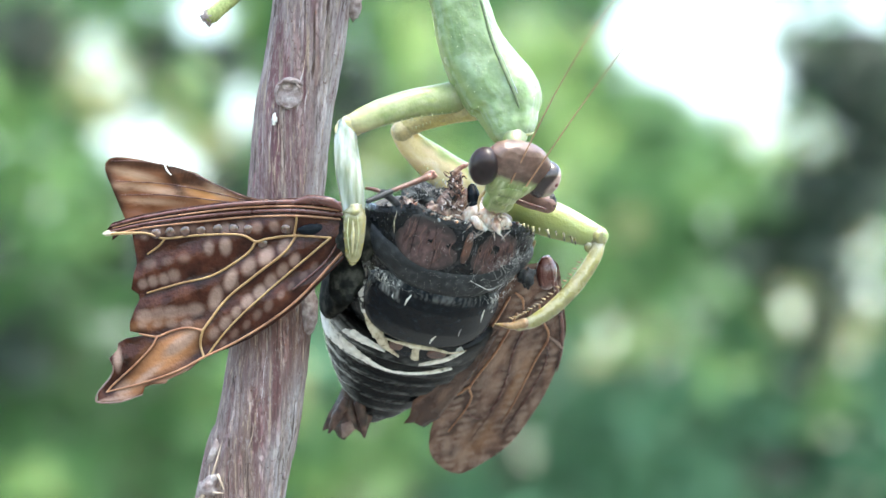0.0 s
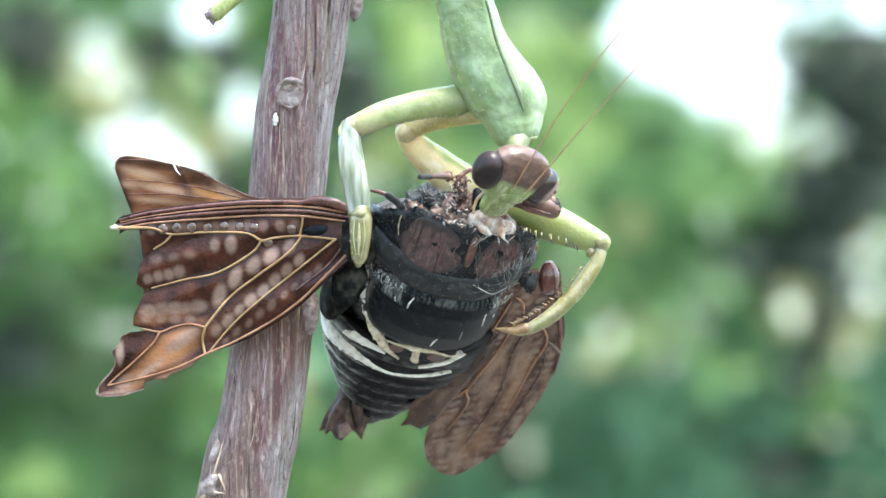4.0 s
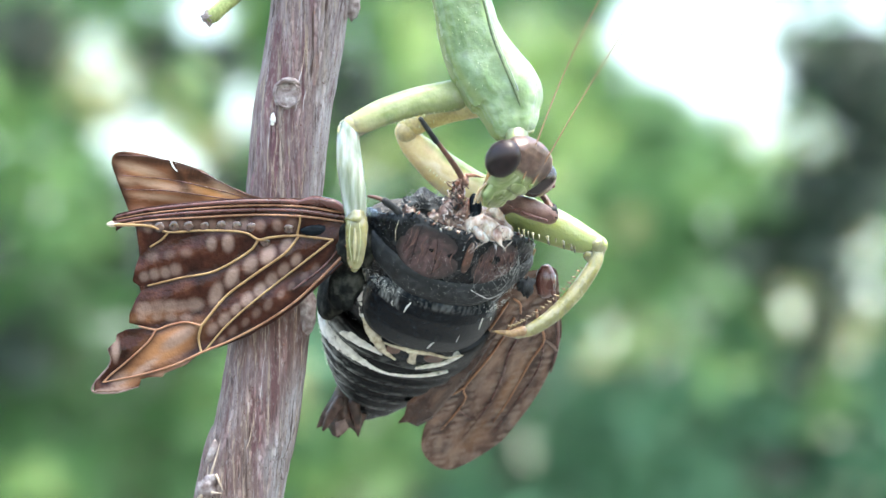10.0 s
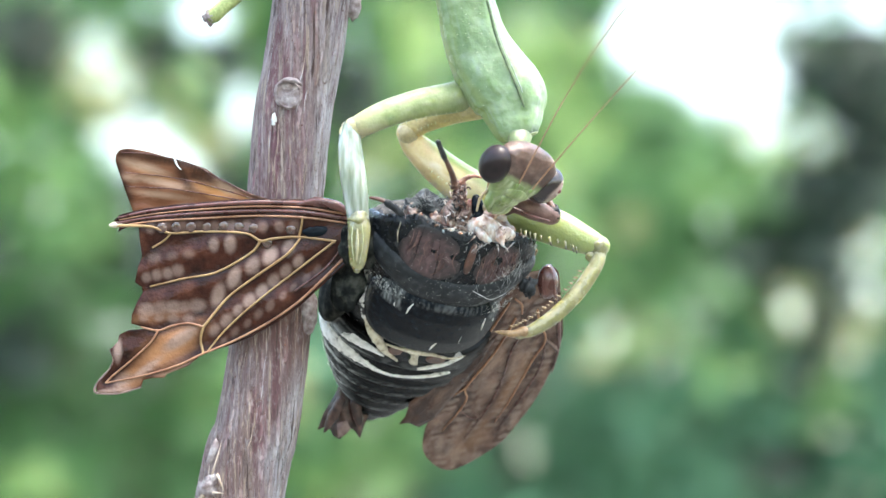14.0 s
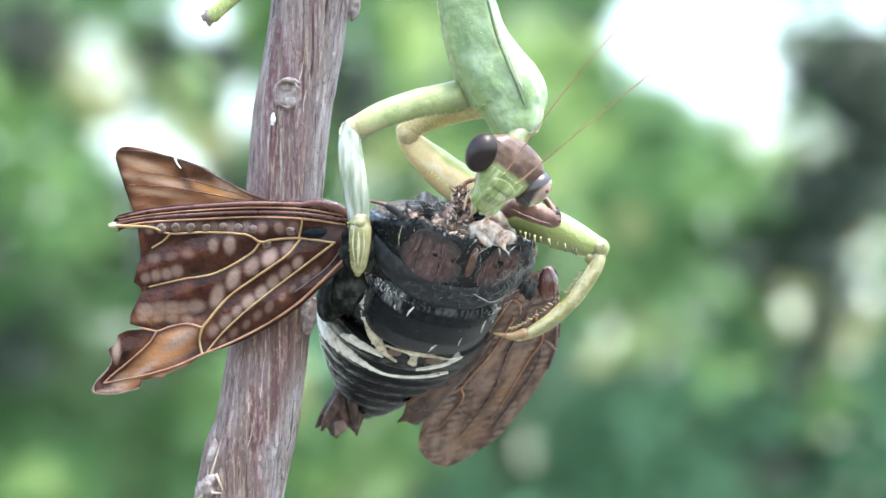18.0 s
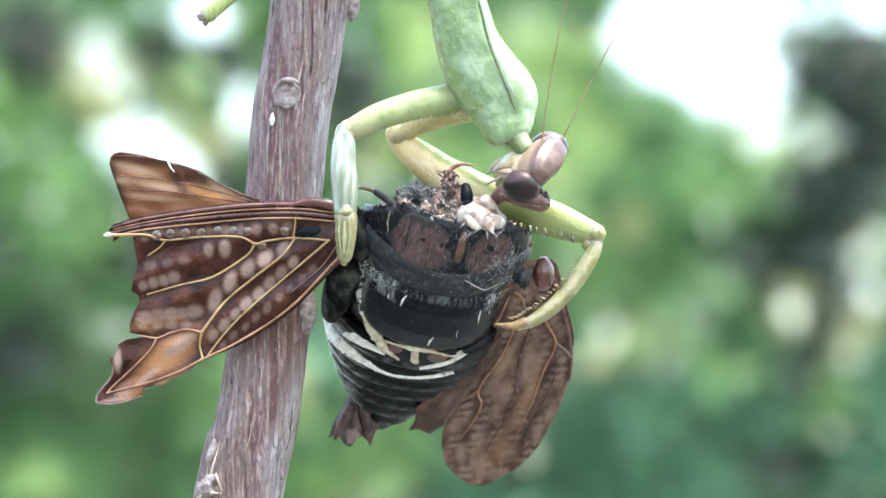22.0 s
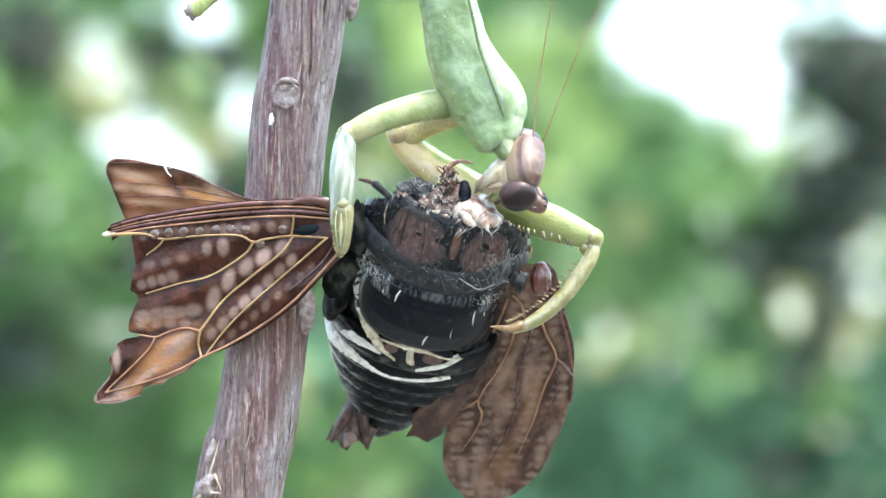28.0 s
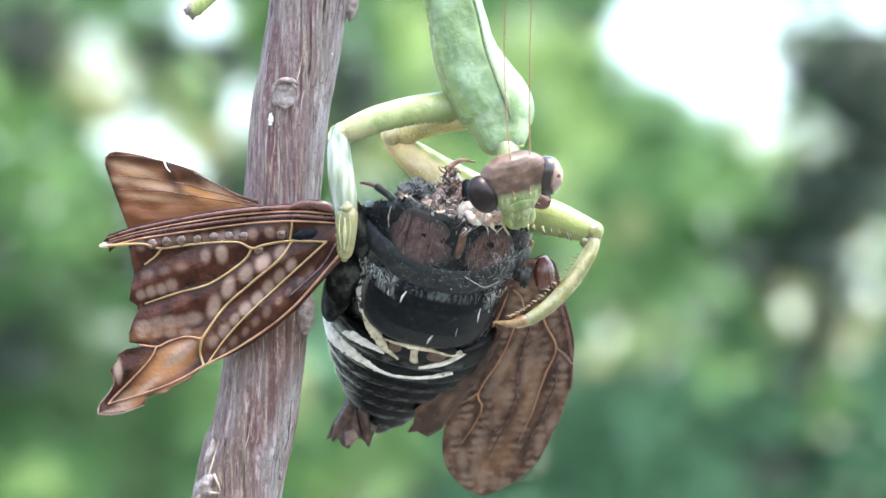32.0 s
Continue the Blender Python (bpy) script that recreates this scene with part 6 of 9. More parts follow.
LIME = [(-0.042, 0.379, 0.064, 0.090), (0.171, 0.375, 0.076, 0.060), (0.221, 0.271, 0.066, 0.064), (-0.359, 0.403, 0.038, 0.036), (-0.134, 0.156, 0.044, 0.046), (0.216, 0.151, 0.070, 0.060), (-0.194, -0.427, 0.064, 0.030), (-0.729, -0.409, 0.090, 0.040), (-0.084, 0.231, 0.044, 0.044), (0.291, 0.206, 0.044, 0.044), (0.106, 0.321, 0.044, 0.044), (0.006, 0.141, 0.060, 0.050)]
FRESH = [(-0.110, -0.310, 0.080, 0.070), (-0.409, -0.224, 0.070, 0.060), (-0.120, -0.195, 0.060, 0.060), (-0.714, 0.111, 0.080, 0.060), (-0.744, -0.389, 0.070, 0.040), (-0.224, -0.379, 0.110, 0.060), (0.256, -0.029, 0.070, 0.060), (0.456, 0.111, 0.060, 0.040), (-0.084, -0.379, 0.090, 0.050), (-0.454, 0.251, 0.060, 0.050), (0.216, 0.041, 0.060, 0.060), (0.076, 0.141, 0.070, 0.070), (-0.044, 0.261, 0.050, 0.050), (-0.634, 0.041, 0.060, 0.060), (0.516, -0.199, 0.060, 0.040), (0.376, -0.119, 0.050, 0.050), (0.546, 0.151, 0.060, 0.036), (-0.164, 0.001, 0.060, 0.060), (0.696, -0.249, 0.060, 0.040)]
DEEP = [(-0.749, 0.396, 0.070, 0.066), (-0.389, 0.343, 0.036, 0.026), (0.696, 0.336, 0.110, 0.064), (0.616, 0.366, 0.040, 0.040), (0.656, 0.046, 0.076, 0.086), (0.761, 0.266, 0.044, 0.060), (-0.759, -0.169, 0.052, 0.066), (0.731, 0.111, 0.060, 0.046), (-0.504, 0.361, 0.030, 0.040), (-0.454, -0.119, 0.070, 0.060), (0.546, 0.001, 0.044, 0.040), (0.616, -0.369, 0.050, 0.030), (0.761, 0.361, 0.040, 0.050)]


def inside(spots_, x, y, grow=1.0, pad=0.0):
    return any(((x - a) / (p * grow + pad)) ** 2 + ((y - b) / (q * grow + pad)) ** 2 < 1 for a, b, p, q in spots_)


def leaf(verts, faces, c, size, r):
    """One folded leaf blade at c."""
    d = Vector((r.gauss(0, 1), r.gauss(0, 1), r.gauss(0, 0.7) - 0.5)).normalized()
    s = d.cross(Vector((r.gauss(0, 0.5), r.gauss(0, 0.5) - 0.6, 1))).normalized()
    u = d.cross(s)
    w = size * r.uniform(0.22, 0.32)
    k = len(verts)
    verts += [c, c + d * size * 0.4 + s * w + u * w * 0.35, c + d * size * 0.4, c + d * size * 0.4 - s * w + u * w * 0.35, c + d * size - u * size * 0.1]
    faces += [(k, k + 1, k + 4, k + 2), (k, k + 2, k + 4, k + 3)]


def view_point(x, y, d):
    """The place at depth d on the way through (x, y), taken at 8 m."""
    return EYE @ Vector((x * d / 8, y * d / 8, -d))


def shrub(name, x0, x1, y0, y1, d0, d1, n, size, seed, label, gaps, tone, limbs=7, category="shrub"):
    """A leafy shrub: stems from the ground and a crown of single leaves in sprays."""
    r = random.Random(seed)
    foot = view_point((x0 + x1) / 2, 0, (d0 + d1) / 2)
    foot.z = -0.03
    ob = new(name)
    ob.location = foot
    tagged(ob, label, category)
    crowns = {k: ([], []) for k in LEAVES}
    sprays = []
    count = 0
    while count < n:
        sx, sy, sd = r.uniform(x0, x1), r.uniform(y0, y1), r.uniform(d0, d1)
        sprays.append((sx, sy, sd))
        for _ in range(14):
            x, y, d = sx + r.gauss(0, 0.05), sy + r.gauss(0, 0.05), sd + r.gauss(0, 0.12)
            count += 1
            if gaps and (inside(GAPS, x, y, 1.0, 0.022) or (inside(PALE, x, y) and r.random() < 0.42) or (inside(LIME, x, y) and r.random() < 0.3)):
                continue
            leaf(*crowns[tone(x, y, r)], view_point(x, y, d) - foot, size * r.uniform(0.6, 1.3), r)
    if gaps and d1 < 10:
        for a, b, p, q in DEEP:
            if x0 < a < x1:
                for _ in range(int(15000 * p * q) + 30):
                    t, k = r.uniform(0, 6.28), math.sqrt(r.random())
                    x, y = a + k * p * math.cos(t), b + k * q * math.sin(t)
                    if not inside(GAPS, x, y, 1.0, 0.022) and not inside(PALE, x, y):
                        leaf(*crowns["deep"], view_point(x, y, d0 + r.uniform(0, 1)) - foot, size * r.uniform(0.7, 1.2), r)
    for k, (v, f) in crowns.items():
        if f:
            me = bpy.data.meshes.new("foliage")
            me.from_pydata(v, [], f)
            me.materials.append(LEAVES[k])
            o = new("foliage", me)
            o.parent = ob
            tagged(o, kind="stuff")
    tops = [q for q in sprays if not inside(GAPS, q[0], q[1], 1.4) and not inside(PALE, q[0], q[1], 1.2)]
    for i in range(limbs):
        q = tops[r.randrange(len(tops))]
        top = view_point(*q) - foot
        mid = Vector((top.x * 0.35 + r.gauss(0, 0.05), top.y * 0.35, top.z * 0.55))
        v, f = tube([Vector((r.gauss(0, 0.04), r.gauss(0, 0.04), -0.05)), mid, top], [0.022, 0.014, 0.004], n=12, seg=7, round_ends=False)
        me = bpy.data.meshes.new("branch")
        me.from_pydata([tuple(p) for p in v], [], f)
        me.materials.append(TRUNK)
        o = new("branch", me)
        o.parent = ob
    return ob


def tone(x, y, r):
    # leaf colour by line of sight: bright patches as if lit, dark as if shaded
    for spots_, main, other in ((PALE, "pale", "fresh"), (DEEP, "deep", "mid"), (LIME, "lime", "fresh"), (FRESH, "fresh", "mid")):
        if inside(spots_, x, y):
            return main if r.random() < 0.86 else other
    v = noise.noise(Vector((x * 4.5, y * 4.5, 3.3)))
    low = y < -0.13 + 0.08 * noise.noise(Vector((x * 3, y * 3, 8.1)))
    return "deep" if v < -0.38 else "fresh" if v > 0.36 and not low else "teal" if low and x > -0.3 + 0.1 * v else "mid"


shrub("leafy_shrub", -1.25, -0.25, -0.75, 0.9, 6.8, 9.5, 12500, 0.062, 21, "dense green shrub with leaves coloured as if sunlit and shaded", True, tone)
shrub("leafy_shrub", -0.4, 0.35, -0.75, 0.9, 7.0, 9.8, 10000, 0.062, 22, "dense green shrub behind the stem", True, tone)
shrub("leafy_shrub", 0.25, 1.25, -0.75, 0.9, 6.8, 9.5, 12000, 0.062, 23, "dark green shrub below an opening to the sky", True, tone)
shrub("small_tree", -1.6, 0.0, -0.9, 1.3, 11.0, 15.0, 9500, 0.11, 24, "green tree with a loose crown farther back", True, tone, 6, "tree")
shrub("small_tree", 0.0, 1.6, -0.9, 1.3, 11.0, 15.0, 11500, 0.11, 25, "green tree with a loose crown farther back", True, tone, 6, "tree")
shrub("side_thicket", -4.5, -1.2, -1.2, 2.2, 6.0, 11.0, 3000, 0.17, 26, "dense thicket of mixed green leaves", False, tone, 8)
shrub("side_thicket", 1.2, 4.5, -1.2, 2.2, 6.0, 11.0, 3000, 0.17, 27, "dense thicket of mixed green leaves", False, tone, 8)


def round_thicket(angle, dist, n, seed, label):
    """An unseen leafy bush beside or behind the camera, added to block low sky light."""
    r = random.Random(seed)
    foot = Vector((dist * math.sin(radians(angle)), dist * math.cos(radians(angle)), -0.03))
    ob = new("unseen_bush")
    ob.location = foot
    tagged(ob, label, "bush")
    crowns = {k: ([], []) for k in ("deep", "mid", "fresh")}
    for _ in range(n // 12):
        a, q, z = r.uniform(0, 6.28), 1.1 * math.sqrt(r.random()), r.uniform(0.2, 1.15)
        q *= 1.15 - 0.3 * abs(z - 0.9)
        k = r.choice(("deep", "mid", "mid", "fresh"))
        for _ in range(12):
            c = Vector((q * math.cos(a) * 1.4 + r.gauss(0, 0.12), q * math.sin(a) * 1.4 + r.gauss(0, 0.12), z + r.gauss(0, 0.12)))
            leaf(*crowns[k], c, 0.16 * r.uniform(0.6, 1.3), r)
    for k, (v, f) in crowns.items():
        me = bpy.data.meshes.new("foliage")
        me.from_pydata(v, [], f)
        me.materials.append(LEAVES[k])
        o = new("foliage", me)
        o.parent = ob
        tagged(o, kind="stuff")
    for i in range(6):
        a = r.uniform(0, 6.28)
        top = Vector((0.9 * math.cos(a), 0.9 * math.sin(a), r.uniform(0.6, 1.1)))
        v, f = tube([Vector((r.gauss(0, 0.05), r.gauss(0, 0.05), -0.05)), Vector((top.x * 0.3, top.y * 0.3, top.z * 0.5)), top], [0.03, 0.02, 0.006], n=12, seg=7, round_ends=False)
        me = bpy.data.meshes.new("branch")
        me.from_pydata([tuple(q) for q in v], [], f)
        me.materials.append(TRUNK)
        o = new("branch", me)
        o.parent = ob


for i, (angle, dist) in enumerate(((75, 5.6), (105, 5.2), (135, 6.2), (165, 6.5), (195, 6.7), (225, 6.0), (255, 5.4), (285, 5.6))):
    round_thicket(angle, dist, 2400, 60 + i, "unseen waist-high green bush with mixed light and dark leaves, added to block low sky")


# ---- what moves ----
def keys(rows, base=None):
    """Rows of seconds, millimetres and degrees in the parent's space, as poses."""
    out = []
    for t, x, y, z, rx, ry, rz in rows:
        m = pose(x * MM, y * MM, z * MM, rx, ry, rz)
        out.append((t, base @ m if base else m))
    if out[-1][0] < 32:
        out.append((32.0, out[-1][1]))
    return out


def under(rows, parent):
    """The same for a part, whose rows are in the insects' space."""
    o = ORIGIN[parent]
    return keys([(t, x - o.x, y - o.y, z - o.z, rx, ry, rz) for t, x, y, z, rx, ry, rz in rows])


def motions():
    walk(stem, [(t, PLAN @ Matrix.Translation((ORIGIN[stem] + Vector((dx, dy, 1.1))) * MM)) for t, dx, dy in [
        (0, 0.12, 0.00), (0.5, 0.17, 0.00), (1, 0.25, 0.00),
        (1.5, 0.31, 0.00), (2, 0.34, 0.00), (2.5, 0.39, 0.00),
        (3, 0.37, 0.00), (3.5, 0.29, 0.00), (5.5, 0.13, 0.00),
        (6, 0.14, 0.00), (6.5, 0.20, 0.00), (7, 0.21, 0.00),
        (7.5, 0.14, 0.00), (8, 0.06, 0.00), (8.5, 0.02, 0.00),
        (9, -0.01, 0.00), (9.5, -0.04, 0.00), (10, -0.02, 0.00),
        (10.5, 0.00, 0.00), (11, 0.00, 0.00), (11.5, 0.00, 0.00),
        (12, 0.01, 0.00), (12.5, 0.04, 0.00), (13, 0.06, 0.00),
        (13.5, 0.06, 0.00), (14, 0.08, 0.00), (14.5, 0.10, 0.00),
        (16.5, 0.00, 0.00), (17, 0.00, 0.00), (17.5, 0.00, 0.00),
        (18, 0.00, 0.00), (18.5, -0.01, 0.00), (19, -0.04, 0.00),
        (19.5, -0.06, 0.00), (20, -0.06, 0.00), (20.5, -0.07, 0.00),
        (21, -0.07, 0.00), (21.5, -0.07, 0.00), (22, -0.07, 0.00),
        (22.5, -0.07, 0.00), (23, -0.07, 0.00), (23.5, -0.08, 0.00),
        (24, -0.10, 0.00), (24.5, -0.11, 0.00), (25, -0.12, 0.00),
        (25.5, -0.14, 0.00), (27.5, -0.15, 0.00), (28, -0.15, 0.00),
        (28.5, -0.15, 0.00), (29, -0.15, 0.00), (29.5, -0.15, 0.00),
        (30, -0.16, 0.00), (30.5, -0.18, 0.00), (31, -0.20, 0.00),
        (31.5, -0.21, 0.00), (32, -0.20, 0.00)]])
    o = ORIGIN[side_twig] - ORIGIN[stem]
    walk(side_twig, [(t, Matrix.Translation((o + Vector((dx, dy, 0))) * MM)) for t, dx, dy in [
        (0, -0.16, -0.03), (0.5, -0.12, -0.04), (1, -0.09, -0.04),
        (1.5, -0.09, -0.06), (2, -0.08, -0.06), (2.5, 0.03, -0.00),
        (3, 0.12, 0.10), (3.5, 0.09, 0.18), (5.5, 0.15, -0.05),
        (6, 0.12, -0.00), (6.5, 0.08, 0.04), (7, 0.08, 0.02),
        (7.5, 0.09, -0.02), (8, 0.07, -0.04), (8.5, 0.04, -0.02),
        (9, 0.03, -0.00), (9.5, 0.03, -0.00), (10, 0.02, -0.04),
        (10.5, 0.00, -0.12), (11, 0.00, -0.12), (11.5, 0.02, -0.06),
        (12, 0.05, -0.06), (12.5, 0.06, -0.07), (13, 0.08, -0.06),
        (13.5, 0.05, -0.04), (14, -0.00, -0.04), (14.5, 0.01, -0.03),
        (16.5, 0.08, 0.05), (17, 0.06, 0.02), (17.5, 0.02, -0.00),
        (18, 0.00, -0.00), (18.5, 0.01, -0.00), (19, 0.04, -0.00),
        (19.5, 0.03, -0.00), (20, -0.04, 0.02), (20.5, -0.14, 0.04),
        (21, -0.23, 0.02), (21.5, -0.27, -0.00), (22, -0.27, 0.02),
        (22.5, -0.31, 0.04), (23, -0.38, 0.04), (23.5, -0.47, 0.06),
        (24, -0.70, 0.11), (24.5, -1.05, 0.21), (25, -1.23, 0.33),
        (25.5, -1.24, 0.41), (27.5, -1.30, 0.46), (28, -1.34, 0.48),
        (28.5, -1.40, 0.50), (29, -1.38, 0.52), (29.5, -1.32, 0.57),
        (30, -1.29, 0.59), (30.5, -1.25, 0.55), (31, -1.18, 0.52),
        (31.5, -1.19, 0.52), (32, -1.30, 0.56)]])
    walk(cicada, keys([
        (0, -1.22, -5.58, -4.30, -1.83, -0.71, 1.21), (0.5, -1.17, -5.65, -4.30, -1.71, -0.71, 1.23), (1, -1.08, -5.69, -4.30, -1.97, -0.82, 1.18),
        (1.5, -0.99, -5.78, -4.30, -1.80, -0.29, 0.85), (2, -0.95, -5.92, -4.30, -1.11, 0.47, 0.35), (2.5, -0.91, -6.01, -4.30, -0.88, 0.78, 0.06),
        (3, -0.93, -5.95, -4.30, -1.24, 0.60, 0.09), (3.5, -1.02, -5.83, -4.30, -1.81, 0.09, 0.20), (5.5, -1.18, -5.95, -4.30, -0.00, 1.04, 0.24),
        (6, -1.18, -5.96, -4.30, 0.13, 0.78, 0.04), (6.5, -1.14, -5.97, -4.30, 0.01, 0.47, -0.20), (7, -1.12, -5.97, -4.30, -0.15, 0.33, -0.16),
        (7.5, -1.16, -5.99, -4.30, 0.04, 0.37, 0.09), (8, -1.25, -6.02, -4.30, 0.24, 0.34, 0.27), (8.5, -1.32, -6.03, -4.30, 0.17, 0.17, 0.16),
        (9, -1.36, -6.04, -4.30, 0.14, 0.07, 0.01), (9.5, -1.39, -6.05, -4.30, 0.31, 0.05, -0.01), (10, -1.37, -6.07, -4.30, 0.41, 0.12, 0.02),
        (10.5, -1.35, -6.10, -4.30, 0.50, 0.32, 0.08), (11, -1.35, -6.18, -4.30, 1.04, 0.56, 0.04), (11.5, -1.35, -6.27, -4.30, 1.76, 0.87, -0.01),
        (12, -1.32, -6.32, -4.30, 2.01, 1.19, -0.03), (12.5, -1.30, -6.33, -4.30, 1.96, 1.42, -0.08), (13, -1.28, -6.27, -4.30, 1.63, 1.25, 0.04),
        (13.5, -1.26, -6.17, -4.30, 0.93, 0.72, 0.29), (14, -1.19, -6.16, -4.30, 0.55, 0.53, 0.32), (14.5, -1.15, -6.21, -4.30, 0.56, 0.63, 0.19),
        (16.5, -1.21, -6.22, -4.30, 1.26, 1.19, 0.53), (17, -1.22, -6.24, -4.30, 1.50, 1.31, 0.57), (17.5, -1.23, -6.29, -4.30, 1.89, 1.61, 0.61),
        (18, -1.23, -6.30, -4.30, 1.76, 1.65, 0.44), (18.5, -1.24, -6.28, -4.30, 1.36, 1.55, 0.16), (19, -1.25, -6.28, -4.30, 1.34, 1.69, 0.13),
        (19.5, -1.24, -6.25, -4.30, 0.91, 1.69, 0.41), (20, -1.22, -6.13, -4.30, -0.45, 0.86, 0.92), (20.5, -1.26, -5.94, -4.30, -2.00, -0.83, 1.37),
        (21, -1.32, -5.79, -4.30, -3.21, -2.59, 1.55), (21.5, -1.36, -5.76, -4.30, -3.72, -3.50, 1.49), (22, -1.37, -5.76, -4.30, -3.77, -3.56, 1.46),
        (22.5, -1.37, -5.74, -4.30, -3.93, -3.36, 1.45), (23, -1.32, -5.75, -4.30, -4.35, -2.71, 1.28), (23.5, -1.25, -5.80, -4.30, -4.95, -1.89, 0.92),
        (24, -1.24, -5.82, -4.30, -5.86, -1.81, 0.11), (24.5, -1.32, -5.75, -4.30, -6.86, -2.58, -1.06), (25, -1.48, -5.72, -4.30, -7.14, -3.40, -2.15),
        (25.5, -1.57, -5.77, -4.30, -6.95, -3.45, -2.65), (27.5, -1.70, -5.70, -4.30, -6.67, -6.94, -0.76), (28, -1.70, -5.75, -4.30, -7.20, -6.99, -1.52),
        (28.5, -1.78, -5.80, -4.30, -7.22, -7.67, -2.22), (29, -1.87, -5.81, -4.30, -6.25, -8.07, -2.15), (29.5, -1.93, -5.67, -4.30, -5.66, -8.28, -1.43),
        (30, -1.96, -5.56, -4.30, -5.46, -8.59, -0.74), (30.5, -1.92, -5.64, -4.30, -4.72, -8.02, -0.18), (31, -1.83, -5.68, -4.30, -3.97, -7.08, 0.70),
        (31.5, -1.64, -5.62, -4.30, -4.42, -5.60, 1.13), (32, -1.40, -5.61, -4.30, -5.63, -3.72, 0.77)], PLAN))
    wing_rows = [
        (0, -7.77, 7.80, 5.40, 0.95, 2.82, 1.50), (0.5, -7.71, 7.85, 5.38, 0.79, 2.69, 1.28), (1, -7.67, 7.82, 5.43, 0.62, 2.01, 1.06),
        (1.5, -7.65, 7.80, 5.34, -0.20, 0.49, 0.57), (2, -7.63, 7.83, 5.14, -1.40, -1.13, 0.11), (2.5, -7.63, 7.87, 5.07, -1.90, -2.03, 0.00),
        (3, -7.63, 7.83, 5.14, -1.46, -1.84, 0.10), (3.5, -7.61, 7.76, 5.29, -0.76, -1.25, 0.35), (5.5, -7.62, 8.00, 4.91, -0.96, -0.85, -0.43),
        (6, -7.60, 8.04, 4.93, -0.69, -0.94, -0.27), (6.5, -7.58, 8.03, 4.99, -0.43, -1.20, -0.12), (7, -7.58, 8.01, 5.03, -0.38, -1.00, -0.14),
        (7.5, -7.56, 8.07, 5.00, -0.40, -0.52, -0.35), (8, -7.54, 8.12, 4.97, -0.28, -0.19, -0.53), (8.5, -7.56, 8.10, 5.00, -0.14, 0.04, -0.37),
        (9, -7.57, 8.07, 5.02, -0.09, 0.24, -0.14), (9.5, -7.57, 8.09, 5.00, -0.15, 0.55, -0.10), (10, -7.58, 8.12, 4.98, -0.17, 0.53, -0.14),
        (10.5, -7.58, 8.15, 4.94, 0.00, 0.04, -0.27), (11, -7.56, 8.22, 4.83, -0.06, -0.36, -0.56), (11.5, -7.55, 8.31, 4.68, -0.40, -0.65, -0.92),
        (12, -7.55, 8.35, 4.60, -0.60, -0.86, -1.10), (12.5, -7.56, 8.34, 4.58, -0.49, -1.06, -1.07), (13, -7.56, 8.32, 4.65, -0.01, -1.16, -0.95),
        (13.5, -7.56, 8.23, 4.82, 0.10, -0.88, -0.74), (14, -7.57, 8.15, 4.90, -0.50, -0.55, -0.56), (14.5, -7.58, 8.14, 4.89, -0.82, -0.37, -0.48),
        (16.5, -7.62, 8.19, 4.71, -1.06, -0.39, -0.76), (17, -7.62, 8.22, 4.66, -0.98, -0.44, -0.89), (17.5, -7.61, 8.28, 4.57, -0.99, -0.87, -1.13),
        (18, -7.63, 8.25, 4.58, -1.13, -0.89, -0.99), (18.5, -7.68, 8.17, 4.65, -1.14, -0.53, -0.58), (19, -7.69, 8.15, 4.64, -1.09, -0.51, -0.52),
        (19.5, -7.70, 8.11, 4.70, -0.92, -0.37, -0.55), (20, -7.69, 7.97, 5.00, -0.30, 0.16, -0.26), (20.5, -7.62, 7.80, 5.44, 0.79, 0.75, 0.17),
        (21, -7.52, 7.64, 5.83, 2.11, 1.45, 0.54), (21.5, -7.44, 7.58, 6.02, 2.79, 2.03, 0.80), (22, -7.44, 7.57, 6.03, 2.62, 2.37, 1.02),
        (22.5, -7.48, 7.54, 6.03, 2.54, 2.46, 1.26), (23, -7.59, 7.47, 6.00, 2.68, 2.17, 1.56), (23.5, -7.72, 7.36, 5.96, 2.62, 1.96, 1.98),
        (24, -7.79, 7.16, 6.06, 2.72, 2.03, 2.69), (24.5, -7.78, 6.93, 6.28, 3.03, 1.98, 3.70), (25, -7.69, 6.84, 6.42, 3.33, 1.91, 4.44),
        (25.5, -7.63, 6.88, 6.40, 3.51, 1.90, 4.52), (27.5, -7.31, 7.05, 6.84, 5.11, 4.64, 4.03), (28, -7.35, 6.92, 6.91, 5.30, 4.68, 4.76),
        (28.5, -7.30, 6.89, 7.00, 5.54, 4.87, 5.22), (29, -7.20, 7.06, 6.93, 5.09, 4.88, 4.81), (29.5, -7.14, 7.15, 6.88, 4.59, 4.76, 4.32),
        (30, -7.12, 7.18, 6.90, 4.63, 4.86, 4.12), (30.5, -7.17, 7.29, 6.73, 4.13, 5.03, 3.63), (31, -7.25, 7.42, 6.52, 3.22, 5.00, 2.92),
        (31.5, -7.48, 7.31, 6.39, 3.17, 4.65, 3.18), (32, -7.79, 7.02, 6.29, 3.70, 4.30, 4.21)]
    walk(wing_left, keys(wing_rows))
    lift = ((0, 6), (3, -1), (8, -2), (10, 0), (12, -1), (14, 7), (17, 10), (19, 12), (21, 18), (23, 19), (24.3, 15), (25, 4), (28, 6), (30, -3), (31, 10), (32, 38))
    walk(hind, keys([(t, x, y, z, rx, ry, rz - 0.143 * float(np.interp(t, [q[0] for q in lift], [q[1] for q in lift]))) for t, x, y, z, rx, ry, rz in wing_rows]))
    o = Vector(RROOT) - ORIGIN[cicada]
